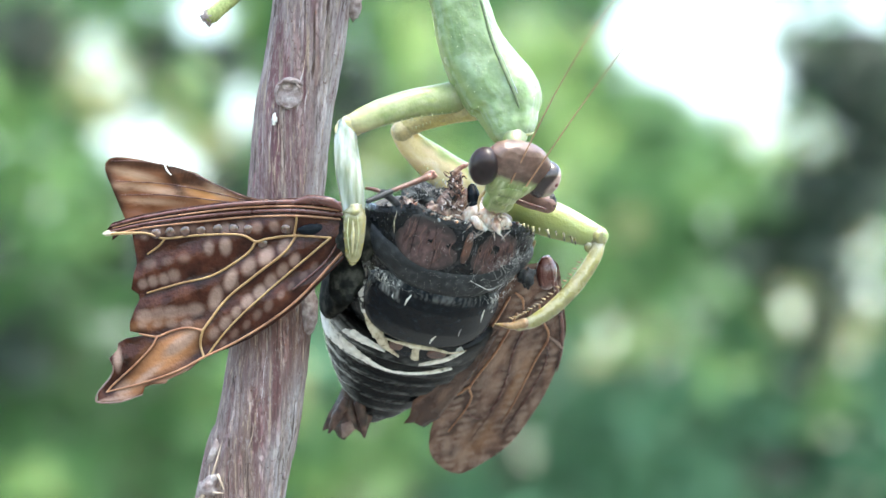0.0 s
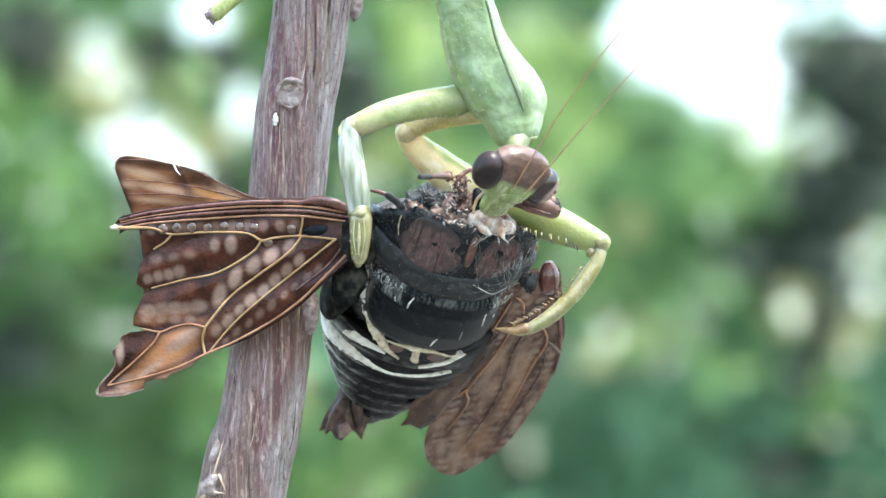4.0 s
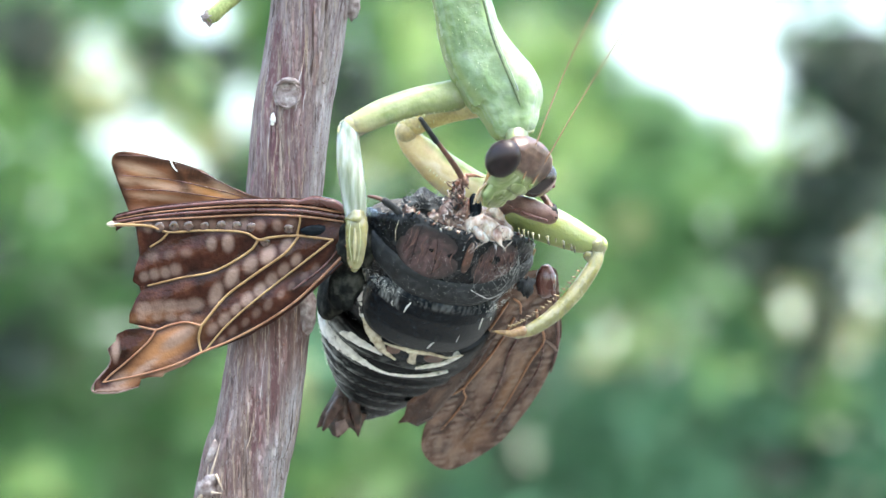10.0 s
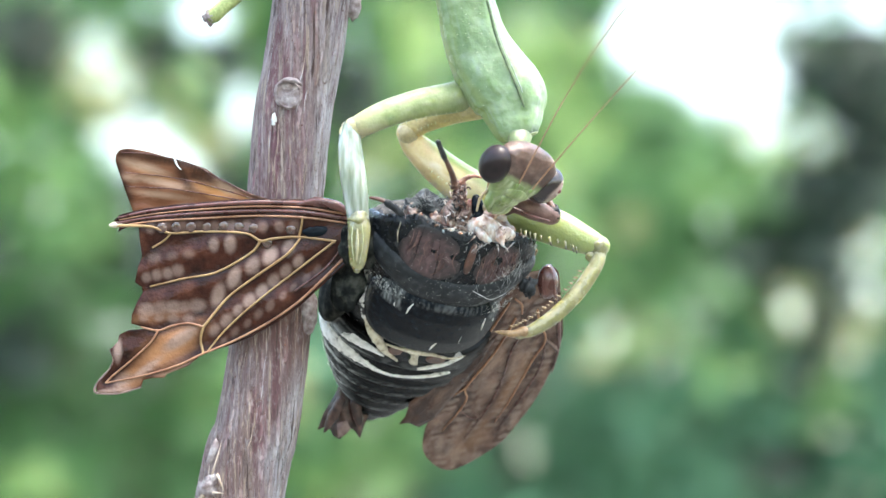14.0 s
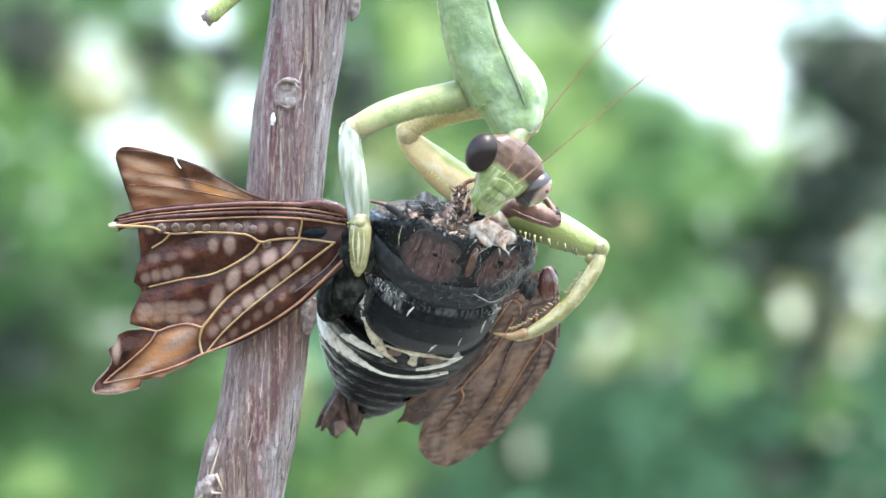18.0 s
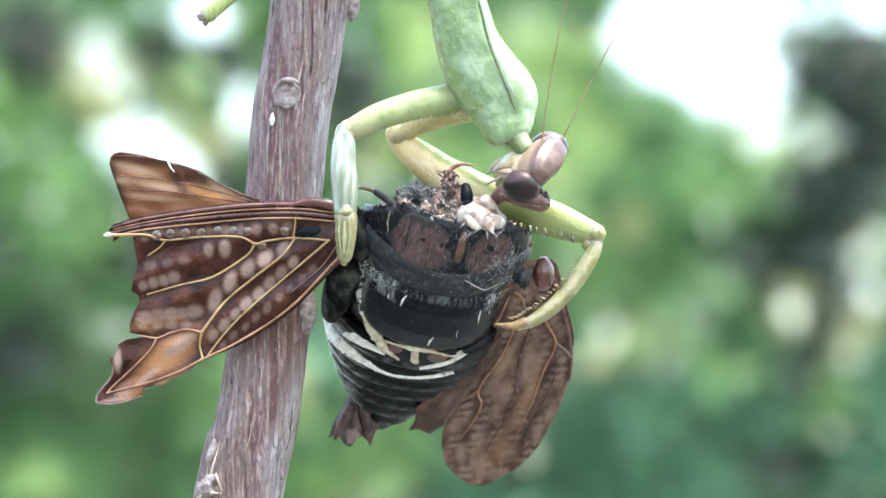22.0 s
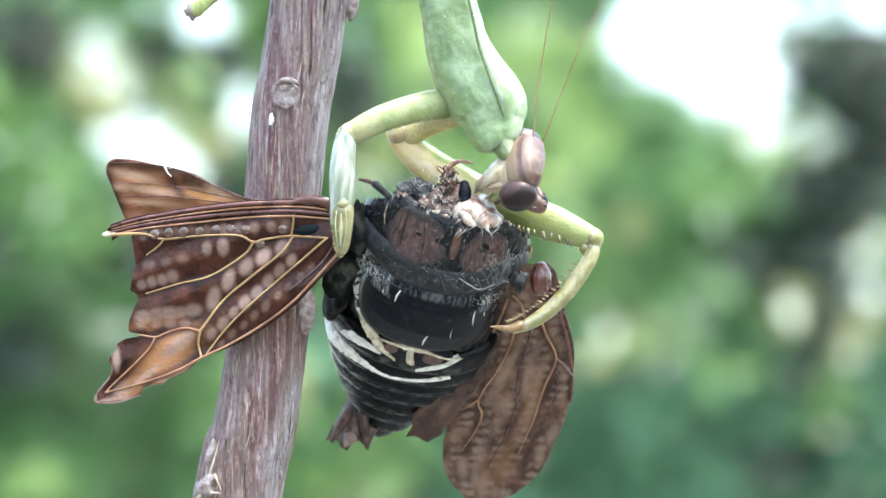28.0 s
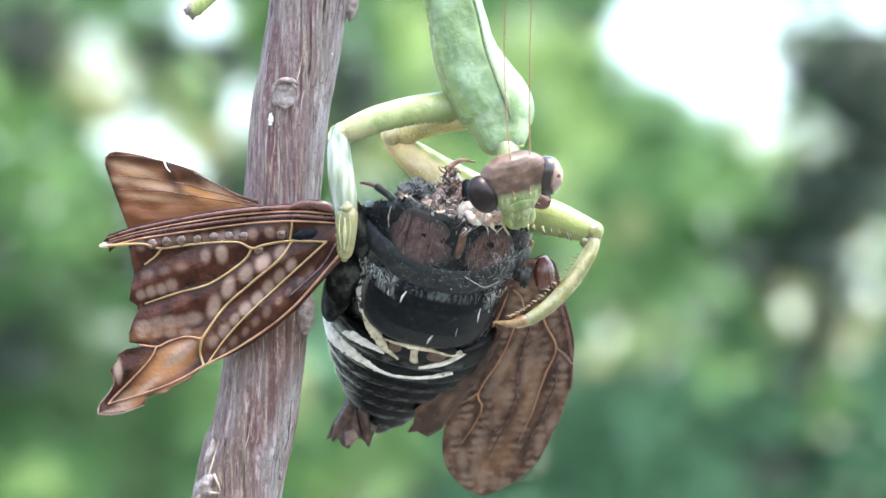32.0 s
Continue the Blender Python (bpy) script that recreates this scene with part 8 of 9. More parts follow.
    walk(coxa_r, under([
        (0, 3.09, 12.04, 0.47, 0.67, 0.42, -2.08), (0.5, 3.16, 12.04, 0.45, 0.56, 0.54, -1.90), (1, 3.24, 11.96, 0.45, 0.61, 0.60, -2.06),
        (1.5, 3.37, 11.87, 0.43, 0.65, 0.74, -2.28), (2, 3.54, 11.86, 0.43, 0.58, 0.77, -2.11), (2.5, 3.69, 11.80, 0.44, 0.64, 0.69, -2.21),
        (3, 3.67, 11.74, 0.45, 0.88, 0.68, -2.85), (3.5, 3.52, 11.73, 0.46, 1.06, 0.61, -3.28), (5.5, 3.45, 11.94, 0.42, 0.65, 0.82, -2.35),
        (6, 3.48, 11.99, 0.42, 0.58, 0.82, -2.16), (6.5, 3.54, 11.94, 0.42, 0.58, 0.87, -2.19), (7, 3.56, 11.89, 0.42, 0.63, 0.85, -2.30),
        (7.5, 3.52, 11.94, 0.42, 0.55, 0.80, -2.04), (8, 3.43, 12.04, 0.43, 0.39, 0.74, -1.59), (8.5, 3.38, 12.15, 0.45, 0.21, 0.47, -0.91),
        (9, 3.35, 12.26, 0.50, 0.00, -0.00, 0.00), (9.5, 3.32, 12.33, 0.52, -0.13, -0.25, 0.53), (10, 3.33, 12.32, 0.52, -0.11, -0.23, 0.45),
        (10.5, 3.36, 12.29, 0.51, -0.06, -0.13, 0.24), (11, 3.46, 12.34, 0.50, -0.09, -0.02, 0.26), (11.5, 3.59, 12.42, 0.49, -0.17, 0.05, 0.41),
        (12, 3.64, 12.43, 0.48, -0.27, 0.11, 0.64), (12.5, 3.62, 12.40, 0.46, -0.43, 0.27, 0.97), (13, 3.55, 12.34, 0.44, -0.41, 0.43, 0.79),
        (13.5, 3.49, 12.24, 0.45, -0.17, 0.39, 0.18), (14, 3.51, 12.16, 0.47, -0.08, 0.27, 0.03), (14.5, 3.56, 12.15, 0.47, -0.15, 0.23, 0.23),
        (16.5, 3.36, 12.16, 0.44, -0.25, 0.47, 0.34), (17, 3.36, 12.19, 0.42, -0.35, 0.57, 0.52), (17.5, 3.36, 12.21, 0.40, -0.44, 0.77, 0.64),
        (18, 3.38, 12.18, 0.41, -0.36, 0.71, 0.46), (18.5, 3.42, 12.15, 0.44, -0.21, 0.44, 0.25), (19, 3.41, 12.16, 0.45, -0.21, 0.34, 0.31),
        (19.5, 3.34, 12.09, 0.45, -0.14, 0.40, 0.08), (20, 3.21, 11.94, 0.45, 0.06, 0.48, -0.50), (20.5, 3.04, 11.86, 0.45, 0.17, 0.44, -0.78),
        (21, 2.93, 11.89, 0.48, 0.14, 0.18, -0.50), (21.5, 2.88, 11.96, 0.51, -0.03, -0.13, 0.17), (22, 2.86, 11.94, 0.52, -0.03, -0.17, 0.19),
        (22.5, 2.85, 11.89, 0.53, 0.15, -0.24, -0.22), (23, 2.83, 11.88, 0.60, 0.19, -0.79, 0.06), (23.5, 2.86, 11.86, 0.71, 0.19, -1.76, 0.71),
        (24, 2.95, 11.80, 0.88, 0.38, -3.17, 1.12), (24.5, 3.07, 11.75, 1.10, 0.86, -5.01, 1.08), (25, 3.24, 11.75, 1.24, 1.20, -6.21, 0.98),
        (25.5, 3.35, 11.74, 1.25, 1.19, -6.30, 1.05), (27.5, 3.09, 11.88, 1.09, 0.49, -5.06, 2.00), (28, 3.19, 11.87, 1.20, 0.44, -6.01, 2.66),
        (28.5, 3.25, 11.95, 1.29, 0.13, -6.92, 3.90), (29, 3.24, 12.01, 1.24, 0.04, -6.48, 3.87), (29.5, 3.13, 11.90, 1.09, 0.51, -5.06, 1.95),
        (30, 2.99, 11.85, 1.00, 0.73, -4.16, 0.87), (30.5, 2.96, 11.83, 0.91, 0.62, -3.39, 0.67), (31, 2.95, 11.70, 0.75, 0.75, -1.94, -0.63),
        (31.5, 2.90, 11.48, 0.65, 1.07, -1.05, -2.05), (32, 2.88, 11.26, 0.67, 1.24, -1.15, -2.42)], mantis))
    walk(femur_r, under([
        (0, -3.68, 10.57, -2.00, -0.21, 0.11, 2.35), (0.5, -3.59, 10.53, -2.00, -0.19, 0.11, 2.20), (1, -3.52, 10.47, -2.00, -0.19, 0.11, 2.19),
        (1.5, -3.37, 10.39, -2.00, -0.16, 0.10, 1.87), (2, -3.15, 10.33, -1.99, -0.09, 0.08, 1.15), (2.5, -3.01, 10.30, -1.99, -0.05, 0.05, 0.68),
        (3, -3.09, 10.34, -2.00, -0.07, 0.04, 0.79), (3.5, -3.28, 10.41, -2.00, -0.11, 0.05, 1.19), (5.5, -3.22, 10.42, -1.99, -0.03, 0.05, 0.49),
        (6, -3.20, 10.46, -1.99, -0.02, 0.04, 0.34), (6.5, -3.18, 10.44, -2.00, -0.02, 0.03, 0.33), (7, -3.18, 10.41, -2.00, -0.03, 0.03, 0.43),
        (7.5, -3.21, 10.43, -2.00, -0.03, 0.03, 0.38), (8, -3.27, 10.46, -1.99, -0.02, 0.03, 0.29), (8.5, -3.30, 10.48, -2.00, -0.01, 0.02, 0.13),
        (9, -3.32, 10.50, -2.00, 0.00, -0.00, 0.00), (9.5, -3.33, 10.51, -2.00, 0.00, -0.01, -0.03), (10, -3.32, 10.50, -2.00, 0.00, -0.00, 0.00),
        (10.5, -3.26, 10.48, -2.00, 0.02, 0.01, -0.11), (11, -3.13, 10.50, -1.99, 0.07, -0.02, -0.69), (11.5, -2.99, 10.55, -1.99, 0.13, -0.05, -1.38),
        (12, -2.92, 10.52, -1.99, 0.15, -0.05, -1.54), (12.5, -2.92, 10.43, -1.99, 0.14, -0.04, -1.37), (13, -3.01, 10.40, -1.99, 0.09, -0.02, -0.89),
        (13.5, -3.16, 10.43, -2.00, 0.02, 0.00, -0.14), (14, -3.17, 10.39, -2.00, -0.02, 0.01, 0.17), (14.5, -3.11, 10.35, -2.00, -0.00, 0.00, 0.03),
        (16.5, -3.24, 10.31, -1.99, -0.02, 0.04, 0.35), (17, -3.23, 10.30, -1.99, -0.01, 0.04, 0.29), (17.5, -3.19, 10.28, -1.99, 0.02, 0.04, 0.05),
        (18, -3.17, 10.28, -1.99, 0.03, 0.03, -0.07), (18.5, -3.17, 10.30, -1.99, 0.02, 0.02, -0.08), (19, -3.16, 10.29, -1.99, 0.03, 0.02, -0.13),
        (19.5, -3.25, 10.26, -1.99, -0.01, 0.04, 0.29), (20, -3.51, 10.25, -2.00, -0.13, 0.07, 1.48), (20.5, -3.83, 10.28, -2.02, -0.27, 0.10, 2.80),
        (21, -4.04, 10.34, -2.03, -0.36, 0.10, 3.54), (21.5, -4.10, 10.34, -2.04, -0.38, 0.10, 3.72), (22, -4.14, 10.33, -2.04, -0.39, 0.10, 3.82),
        (22.5, -4.16, 10.33, -2.04, -0.40, 0.10, 3.87), (23, -4.12, 10.28, -2.04, -0.39, 0.11, 3.85), (23.5, -4.04, 10.19, -2.04, -0.38, 0.09, 3.70),
        (24, -3.94, 10.13, -2.05, -0.36, 0.05, 3.27), (24.5, -3.84, 10.18, -2.06, -0.33, -0.02, 2.68), (25, -3.72, 10.27, -2.08, -0.27, -0.10, 1.76),
        (25.5, -3.61, 10.28, -2.08, -0.21, -0.14, 1.03), (27.5, -4.23, 10.41, -2.12, -0.43, -0.14, 2.92), (28, -4.10, 10.37, -2.12, -0.40, -0.18, 2.44),
        (28.5, -4.00, 10.35, -2.13, -0.36, -0.23, 1.86), (29, -4.03, 10.41, -2.13, -0.34, -0.24, 1.68), (29.5, -4.27, 10.50, -2.13, -0.41, -0.19, 2.44),
        (30, -4.49, 10.55, -2.13, -0.47, -0.15, 3.20), (30.5, -4.50, 10.52, -2.12, -0.48, -0.11, 3.39), (31, -4.56, 10.50, -2.11, -0.51, -0.07, 3.88),
        (31.5, -4.62, 10.41, -2.10, -0.56, -0.01, 4.65), (32, -4.54, 10.18, -2.09, -0.58, 0.05, 5.13)], mantis))
    walk(tibia_r, under([
        (0, 13.75, 1.29, 0.00, 0.14, 0.03, 0.68), (0.5, 13.82, 1.20, 0.00, 0.14, 0.03, 0.67), (1, 13.89, 1.14, 0.00, 0.14, 0.03, 0.66),
        (1.5, 13.99, 0.97, 0.00, 0.11, -0.01, 0.40), (2, 14.08, 0.69, 0.00, 0.04, -0.11, -0.22), (2.5, 14.14, 0.51, 0.00, 0.01, -0.17, -0.58),
        (3, 14.08, 0.59, 0.00, 0.01, -0.11, -0.35), (3.5, 13.96, 0.78, 0.00, 0.01, -0.02, -0.04), (5.5, 13.90, 0.58, 0.00, -0.00, -0.10, -0.37),
        (6, 13.89, 0.57, 0.00, 0.00, -0.10, -0.35), (6.5, 13.91, 0.55, 0.00, 0.00, -0.10, -0.35), (7, 13.93, 0.55, 0.00, -0.03, -0.11, -0.49),
        (7.5, 13.89, 0.55, 0.00, -0.07, -0.07, -0.51), (8, 13.82, 0.55, 0.00, -0.03, -0.00, -0.14), (8.5, 13.76, 0.53, 0.00, 0.00, 0.03, 0.12),
        (9, 13.72, 0.51, 0.00, 0.00, -0.00, 0.00), (9.5, 13.70, 0.51, 0.00, 0.04, -0.07, -0.10), (10, 13.72, 0.51, 0.00, 0.07, -0.10, -0.08),
        (10.5, 13.76, 0.46, 0.00, 0.00, -0.10, -0.35), (11, 13.78, 0.30, 0.00, -0.10, -0.11, -0.76), (11.5, 13.80, 0.15, 0.00, -0.10, -0.14, -0.87),
        (12, 13.84, 0.07, 0.00, -0.06, -0.20, -0.96), (12.5, 13.87, 0.03, 0.00, -0.10, -0.24, -1.23), (13, 13.87, 0.15, 0.00, -0.10, -0.17, -1.01),
        (13.5, 13.85, 0.40, 0.00, -0.04, -0.07, -0.39), (14, 13.89, 0.46, 0.00, -0.00, -0.07, -0.25), (14.5, 13.93, 0.37, 0.00, -0.00, -0.10, -0.37),
        (16.5, 13.85, 0.42, 0.00, 0.05, -0.10, -0.17), (17, 13.85, 0.40, 0.00, 0.07, -0.10, -0.09), (17.5, 13.85, 0.30, 0.00, 0.04, -0.10, -0.22),
        (18, 13.85, 0.26, 0.00, 0.00, -0.10, -0.36), (18.5, 13.85, 0.28, 0.00, -0.00, -0.10, -0.37), (19, 13.85, 0.26, 0.00, 0.00, -0.14, -0.47),
        (19.5, 13.84, 0.36, 0.00, 0.04, -0.14, -0.33), (20, 13.78, 0.70, 0.00, 0.14, -0.04, 0.43), (20.5, 13.68, 1.14, 0.00, 0.24, 0.06, 1.18),
        (21, 13.59, 1.43, 0.00, 0.28, 0.13, 1.54), (21.5, 13.55, 1.49, 0.00, 0.31, 0.16, 1.78), (22, 13.53, 1.51, 0.00, 0.38, 0.19, 2.17),
        (22.5, 13.51, 1.53, 0.00, 0.39, 0.22, 2.31), (23, 13.55, 1.47, 0.00, 0.35, 0.16, 1.94), (23.5, 13.61, 1.34, 0.00, 0.34, 0.06, 1.56),
        (24, 13.64, 1.14, 0.00, 0.31, -0.01, 1.19), (24.5, 13.64, 1.01, 0.00, 0.24, -0.11, 0.59), (25, 13.61, 0.82, 0.00, 0.14, -0.24, -0.27),
        (25.5, 13.60, 0.60, 0.00, 0.05, -0.33, -0.94), (27.5, 13.29, 1.32, 0.00, 0.36, 0.07, 1.71), (28, 13.34, 1.12, 0.00, 0.30, -0.04, 1.08),
        (28.5, 13.34, 0.93, 0.00, 0.23, -0.10, 0.57), (29, 13.28, 0.93, 0.00, 0.20, -0.07, 0.57), (29.5, 13.17, 1.26, 0.00, 0.28, 0.03, 1.20),
        (30, 13.07, 1.55, 0.00, 0.35, 0.12, 1.81), (30.5, 13.09, 1.57, 0.00, 0.35, 0.16, 1.93), (31, 13.11, 1.70, 0.00, 0.42, 0.23, 2.45),
        (31.5, 13.17, 1.86, 0.00, 0.52, 0.26, 2.96), (32, 13.32, 1.78, 0.00, 0.54, 0.16, 2.72)], mantis))
    head_rows = [
        (0, 6.18, 6.82, 6.72, 39.97, 26.56, -12.12), (0.5, 6.38, 7.01, 6.72, 34.01, 26.60, -13.04), (1, 6.35, 6.83, 6.72, 41.96, 27.12, -11.61),
        (1.5, 6.69, 6.64, 6.72, 37.33, 33.49, -13.19), (2, 6.71, 6.60, 6.73, 29.58, 31.91, -14.65), (2.5, 6.63, 6.52, 6.73, 28.13, 33.34, -16.53),
        (3, 6.74, 6.48, 6.73, 36.12, 35.52, -17.00), (3.5, 6.33, 6.33, 6.73, 39.21, 35.62, -15.55), (5.5, 6.14, 6.85, 6.46, 38.22, 42.62, -18.15),
        (6, 6.50, 6.91, 6.50, 30.63, 43.23, -24.15), (6.5, 7.18, 6.67, 6.55, 29.78, 42.83, -24.96), (7, 6.61, 6.75, 6.39, 43.70, 45.75, -14.26),
        (7.5, 6.60, 6.67, 6.43, 30.81, 46.89, -22.69), (8, 6.02, 7.04, 6.42, 28.50, 35.91, -26.93), (8.5, 6.59, 6.84, 6.37, 36.99, 57.70, -22.71),
        (9, 5.94, 6.69, 6.75, 59.31, 68.62, -15.95), (9.5, 6.58, 6.98, 6.75, 59.31, 68.62, -15.95), (10, 6.72, 7.14, 6.39, 23.80, 53.84, -29.05),
        (10.5, 5.90, 7.13, 6.26, 21.19, 40.80, -32.01), (11, 5.68, 7.28, 6.63, 17.33, 33.26, -33.25), (11.5, 6.47, 7.10, 6.73, 20.96, 29.85, -31.80),
        (12, 6.76, 6.98, 6.73, 25.33, 29.39, -32.33), (12.5, 6.81, 6.99, 6.72, 25.91, 28.08, -31.86), (13, 6.67, 6.76, 6.73, 27.48, 41.01, -28.51),
        (13.5, 6.86, 6.47, 6.73, 25.47, 34.47, -22.52), (14, 6.72, 6.65, 6.73, 31.41, 37.63, -22.17), (14.5, 6.59, 6.67, 6.73, 32.01, 44.00, -24.81),
        (16.5, 4.08, 7.30, 6.72, 38.53, 8.13, -44.84), (17, 4.10, 7.28, 6.72, 42.40, 15.84, -44.16), (17.5, 4.91, 7.19, 6.72, 22.56, 21.08, -41.32),
        (18, 5.61, 6.93, 6.73, 8.67, 23.79, -34.58), (18.5, 5.89, 6.78, 6.72, 25.08, 17.66, -24.70), (19, 5.98, 6.87, 6.73, 8.06, 24.11, -24.47),
        (19.5, 6.12, 6.94, 6.73, 14.43, 26.79, -23.19), (20, 5.76, 6.57, 6.73, 14.18, 30.33, -25.12), (20.5, 6.46, 6.27, 6.75, 47.97, 17.98, -5.03),
        (21, 7.58, 6.41, 6.75, 75.24, 47.39, 19.90), (21.5, 7.94, 7.61, 3.91, 125.61, 44.88, 56.30), (22, 8.07, 7.29, 3.91, 124.23, 45.66, 53.43),
        (22.5, 8.25, 7.06, 3.90, 122.54, 44.05, 50.02), (23, 7.31, 7.45, 3.90, 133.70, 41.96, 80.26), (24, 7.38, 7.43, 3.89, 136.48, 38.64, 86.27),
        (25, 7.04, 7.16, 3.88, 136.79, 36.15, 87.34), (25.5, 7.09, 7.21, 3.89, 136.86, 37.82, 87.22), (27.5, 7.01, 7.15, 3.89, 131.57, 38.23, 78.29),
        (28, 6.72, 6.99, 3.90, 136.36, 42.84, 85.10), (28.5, 6.91, 7.25, 3.89, 136.70, 37.97, 86.72), (29, 7.14, 7.31, 3.89, 136.94, 37.80, 87.29),
        (29.5, 6.76, 6.20, 6.72, 32.00, 29.14, 2.08), (30, 6.36, 6.31, 6.72, 31.72, 19.73, 2.42), (30.5, 4.79, 6.41, 6.73, 14.06, -15.24, -2.79),
        (31, 4.35, 6.23, 6.72, 22.43, -19.92, -8.32), (31.5, 5.16, 6.26, 6.72, 29.21, -8.26, -7.45), (32, 6.23, 5.72, 6.72, 39.02, 12.45, 16.00)]
    walk(head, under(head_rows, mantis))
    # the neck points from the prothorax to the nape
    turns = []
    for t, *q in head_rows:
        b = [float(np.interp(t, [r[0] for r in back_rows], [r[m] for r in back_rows])) for m in range(1, 7)]
        nape = pose(*q) @ Vector((0, 0.1, -0.7))
        way = (pose(*b).inverted() @ nape) - (NECK_AT - ORIGIN[pronotum])
        turns.append((t, Matrix.Translation((NECK_AT - ORIGIN[pronotum]) * MM) @ Vector((0, 1, 0)).rotation_difference(way).to_matrix().to_4x4()))
    walk(neck, turns)
    walk(antenna_a, keys([
        (0, -0.75, -0.40, 1.80, -20.06, -34.27, -2.02), (1, -0.75, -0.40, 1.80, -19.34, -38.04, -6.26), (2, -0.75, -0.40, 1.80, -4.43, -38.51, -8.97),
        (3, -0.75, -0.40, 1.80, -10.04, -41.71, -0.60), (5.5, -0.75, -0.40, 1.80, -14.51, -48.04, 4.10), (6.5, -0.75, -0.40, 1.80, -18.42, -42.38, 12.95),
        (7.5, -0.75, -0.40, 1.80, -13.17, -48.13, 10.44), (8.5, -0.75, -0.40, 1.80, -28.74, -55.13, 26.56), (9, -0.75, -0.40, 1.80, -51.84, -48.14, 59.19),
        (9.5, -0.75, -0.40, 1.80, -62.41, -47.12, 59.64), (10.5, -0.75, -0.40, 1.80, -8.37, -40.79, 8.01), (11.5, -0.75, -0.40, 1.80, -2.83, -30.49, 3.69),
        (12.5, -0.75, -0.40, 1.80, -11.58, -27.77, 7.30), (13, -0.75, -0.40, 1.80, -6.87, -40.41, 11.93), (13.5, -0.75, -0.40, 1.80, -8.33, -35.04, 6.53),
        (14.5, -0.75, -0.40, 1.80, -11.60, -45.95, 8.52), (16.5, -0.75, -0.40, 1.80, -16.49, -15.38, -6.75), (17, -0.75, -0.40, 1.80, -18.57, -22.00, -1.26),
        (17.5, -0.75, -0.40, 1.80, 6.52, -22.60, 0.16), (18, -0.75, -0.40, 1.80, 8.69, -24.73, -6.67), (18.5, -0.75, -0.40, 1.80, -7.59, -20.49, -2.77),
        (19.5, -0.75, -0.40, 1.80, 6.76, -28.68, -6.52), (20, -0.75, -0.40, 1.80, 5.04, -31.37, -1.47), (20.5, -0.75, -0.40, 1.80, -33.31, -23.12, 2.95),
        (21, -0.75, -0.40, 1.80, -62.36, -45.31, 38.16), (22, -0.75, -0.40, 1.80, -103.24, -38.51, 70.94), (23, -0.75, -0.40, 1.80, -125.26, -49.63, 95.97),
        (24, -0.75, -0.40, 1.80, -136.50, -50.73, 106.41), (25, -0.75, -0.40, 1.80, -135.64, -48.69, 102.79), (27.5, -0.75, -0.40, 1.80, -135.43, -53.51, 102.15),
        (28.5, -0.75, -0.40, 1.80, -127.48, -45.87, 94.90), (29, -0.75, -0.40, 1.80, -127.45, -45.87, 94.88), (29.5, -0.75, -0.40, 1.80, -20.31, -26.78, 12.64),
        (30.5, -0.75, -0.40, 1.80, 8.46, 15.39, -1.23), (31, -0.75, -0.40, 1.80, 7.14, 21.82, 1.16), (31.5, -0.75, -0.40, 1.80, -5.42, 10.39, 1.75),
        (32, -0.75, -0.40, 1.80, -27.34, -21.42, -7.86)]))
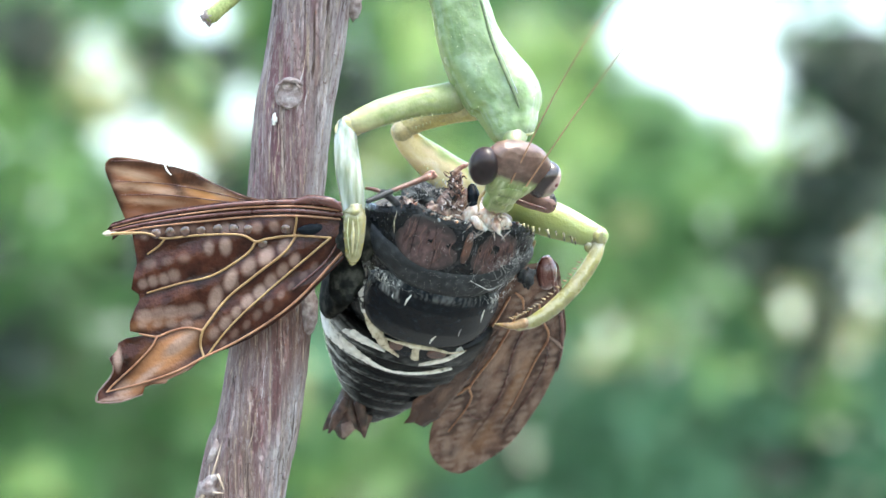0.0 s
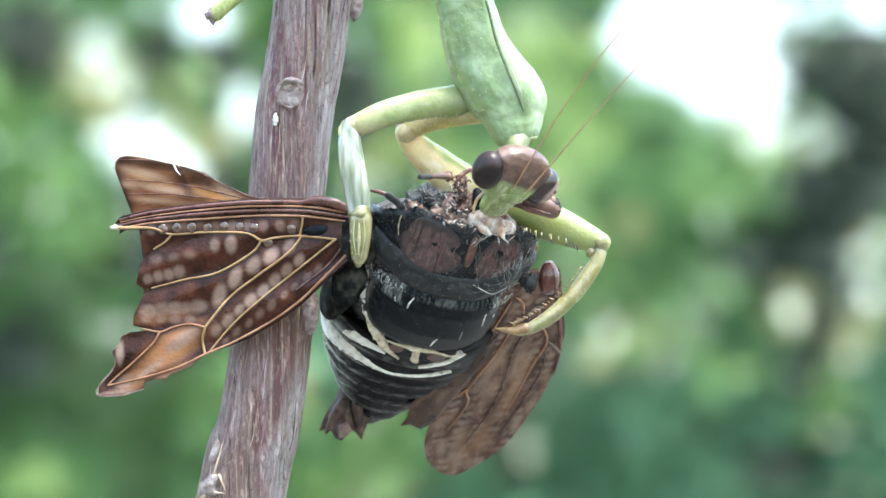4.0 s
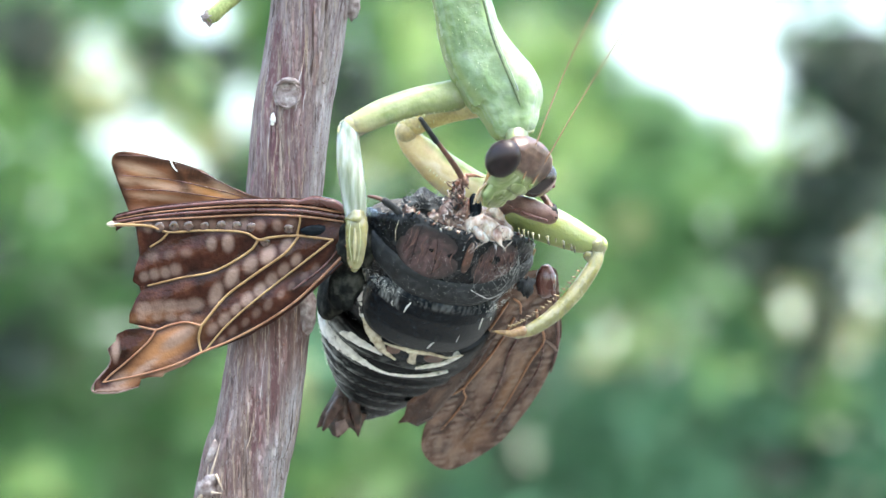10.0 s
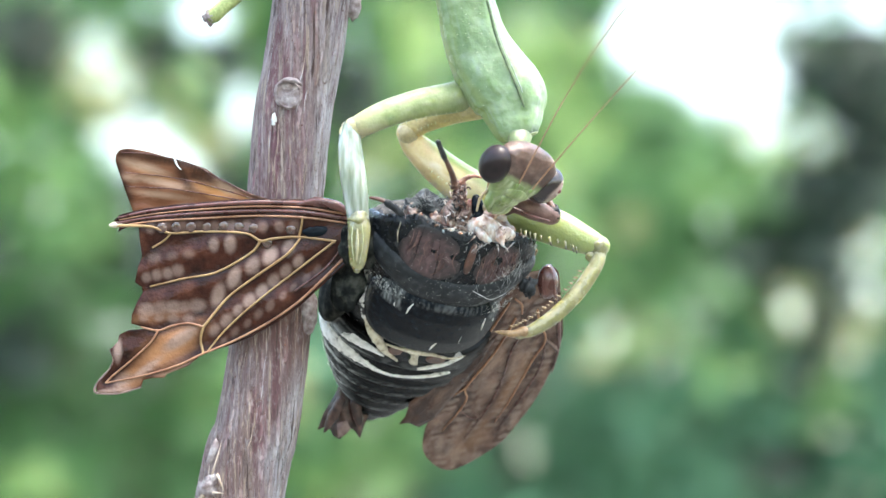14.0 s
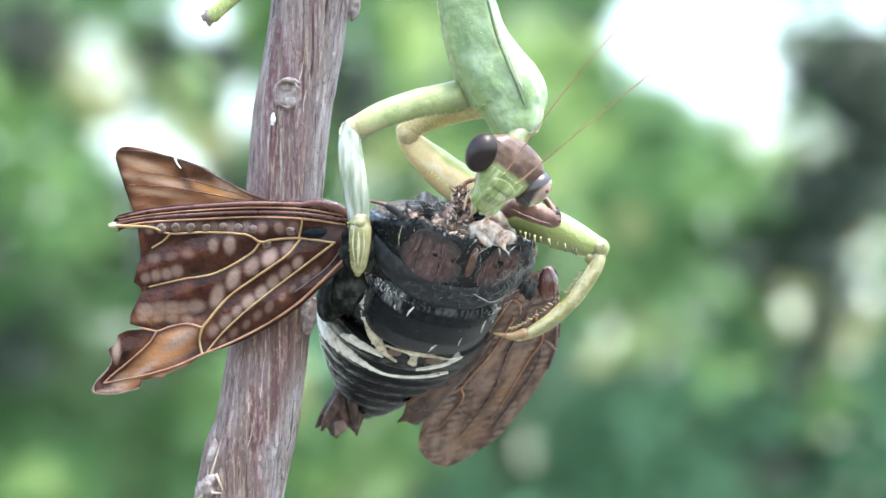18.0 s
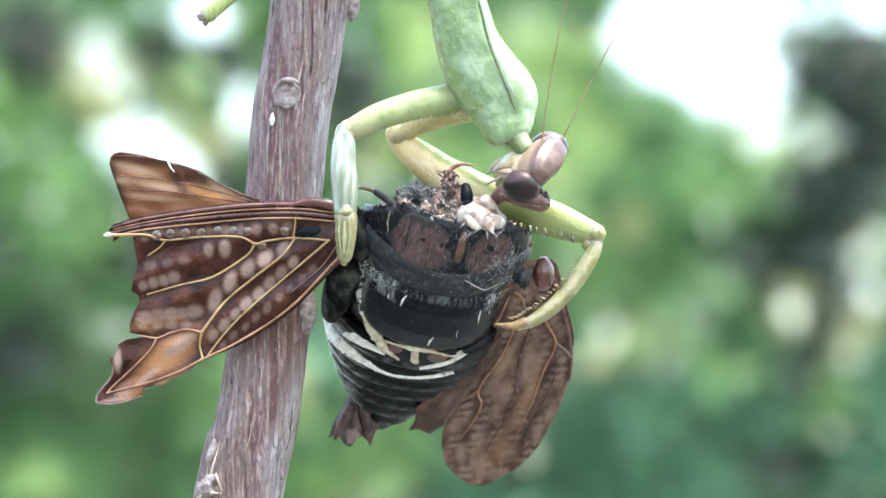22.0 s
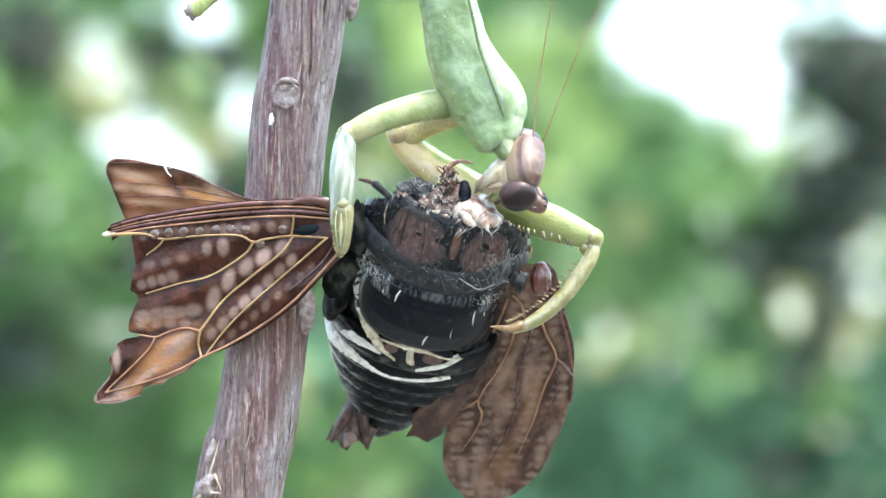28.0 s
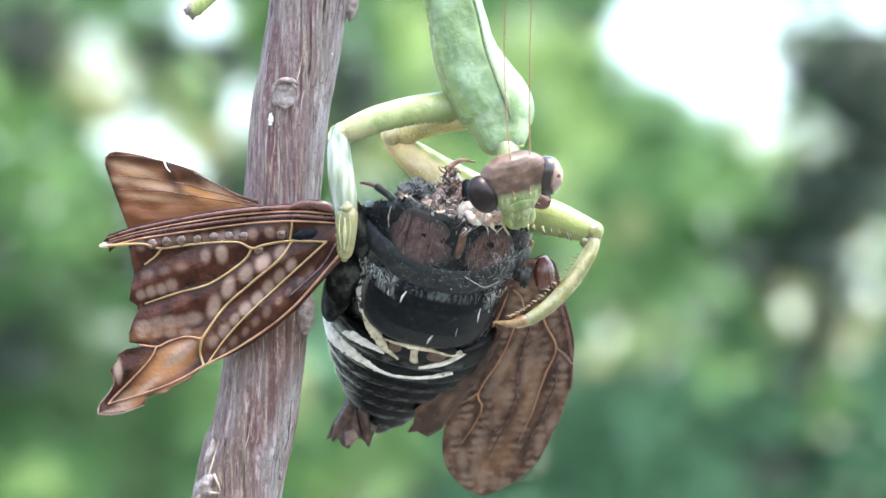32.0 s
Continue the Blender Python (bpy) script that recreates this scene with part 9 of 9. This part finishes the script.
    walk(antenna_b, keys([
        (0, 0.75, -0.40, 1.80, -16.10, -35.56, -4.41), (1, 0.75, -0.40, 1.80, -17.53, -38.16, -6.48), (2, 0.75, -0.40, 1.80, -2.84, -39.09, -11.20),
        (3, 0.75, -0.40, 1.80, -12.67, -43.18, -4.50), (5.5, 0.75, -0.40, 1.80, -14.47, -48.71, 2.30), (6.5, 0.75, -0.40, 1.80, -11.42, -45.61, 4.35),
        (7.5, 0.75, -0.40, 1.80, -13.21, -49.59, 6.00), (8.5, 0.75, -0.40, 1.80, -33.60, -53.63, 29.32), (9, 0.75, -0.40, 1.80, -47.95, -51.99, 57.37),
        (9.5, 0.75, -0.40, 1.80, -60.49, -47.94, 59.28), (10.5, 0.75, -0.40, 1.80, -3.40, -43.33, -2.76), (11.5, 0.75, -0.40, 1.80, 11.92, -33.60, -8.47),
        (12.5, 0.75, -0.40, 1.80, -10.76, -31.73, -3.05), (13, 0.75, -0.40, 1.80, -4.13, -44.08, 1.25), (13.5, 0.75, -0.40, 1.80, 3.74, -37.61, -1.22),
        (14.5, 0.75, -0.40, 1.80, -9.25, -48.47, 0.88), (16.5, 0.75, -0.40, 1.80, -21.15, -15.55, -7.00), (17, 0.75, -0.40, 1.80, -22.75, -21.85, -1.05),
        (17.5, 0.75, -0.40, 1.80, -1.79, -25.41, -8.62), (18, 0.75, -0.40, 1.80, 14.26, -25.21, -15.85), (18.5, 0.75, -0.40, 1.80, -0.59, -24.53, -14.35),
        (19.5, 0.75, -0.40, 1.80, 15.02, -29.95, -18.64), (20, 0.75, -0.40, 1.80, 19.28, -32.95, -15.02), (20.5, 0.75, -0.40, 1.80, -32.81, -29.45, -4.20),
        (21, 0.75, -0.40, 1.80, -63.80, -47.09, 37.49), (22, 0.75, -0.40, 1.80, -112.89, -49.69, 81.31), (23, 0.75, -0.40, 1.80, -142.04, -56.26, 114.90),
        (24, 0.75, -0.40, 1.80, -148.97, -54.57, 124.13), (25, 0.75, -0.40, 1.80, -147.61, -53.02, 122.13), (27.5, 0.75, -0.40, 1.80, -128.91, -54.66, 105.90),
        (28.5, 0.75, -0.40, 1.80, -139.88, -53.84, 122.07), (29, 0.75, -0.40, 1.80, -141.14, -54.04, 123.70), (29.5, 0.75, -0.40, 1.80, -18.31, -34.41, -2.57),
        (30.5, 0.75, -0.40, 1.80, -7.98, 10.70, -18.15), (31, 0.75, -0.40, 1.80, -16.49, 14.48, -16.56), (31.5, 0.75, -0.40, 1.80, -19.54, 4.88, -8.16),
        (32, 0.75, -0.40, 1.80, -33.38, -20.77, -6.91)]))


motions()
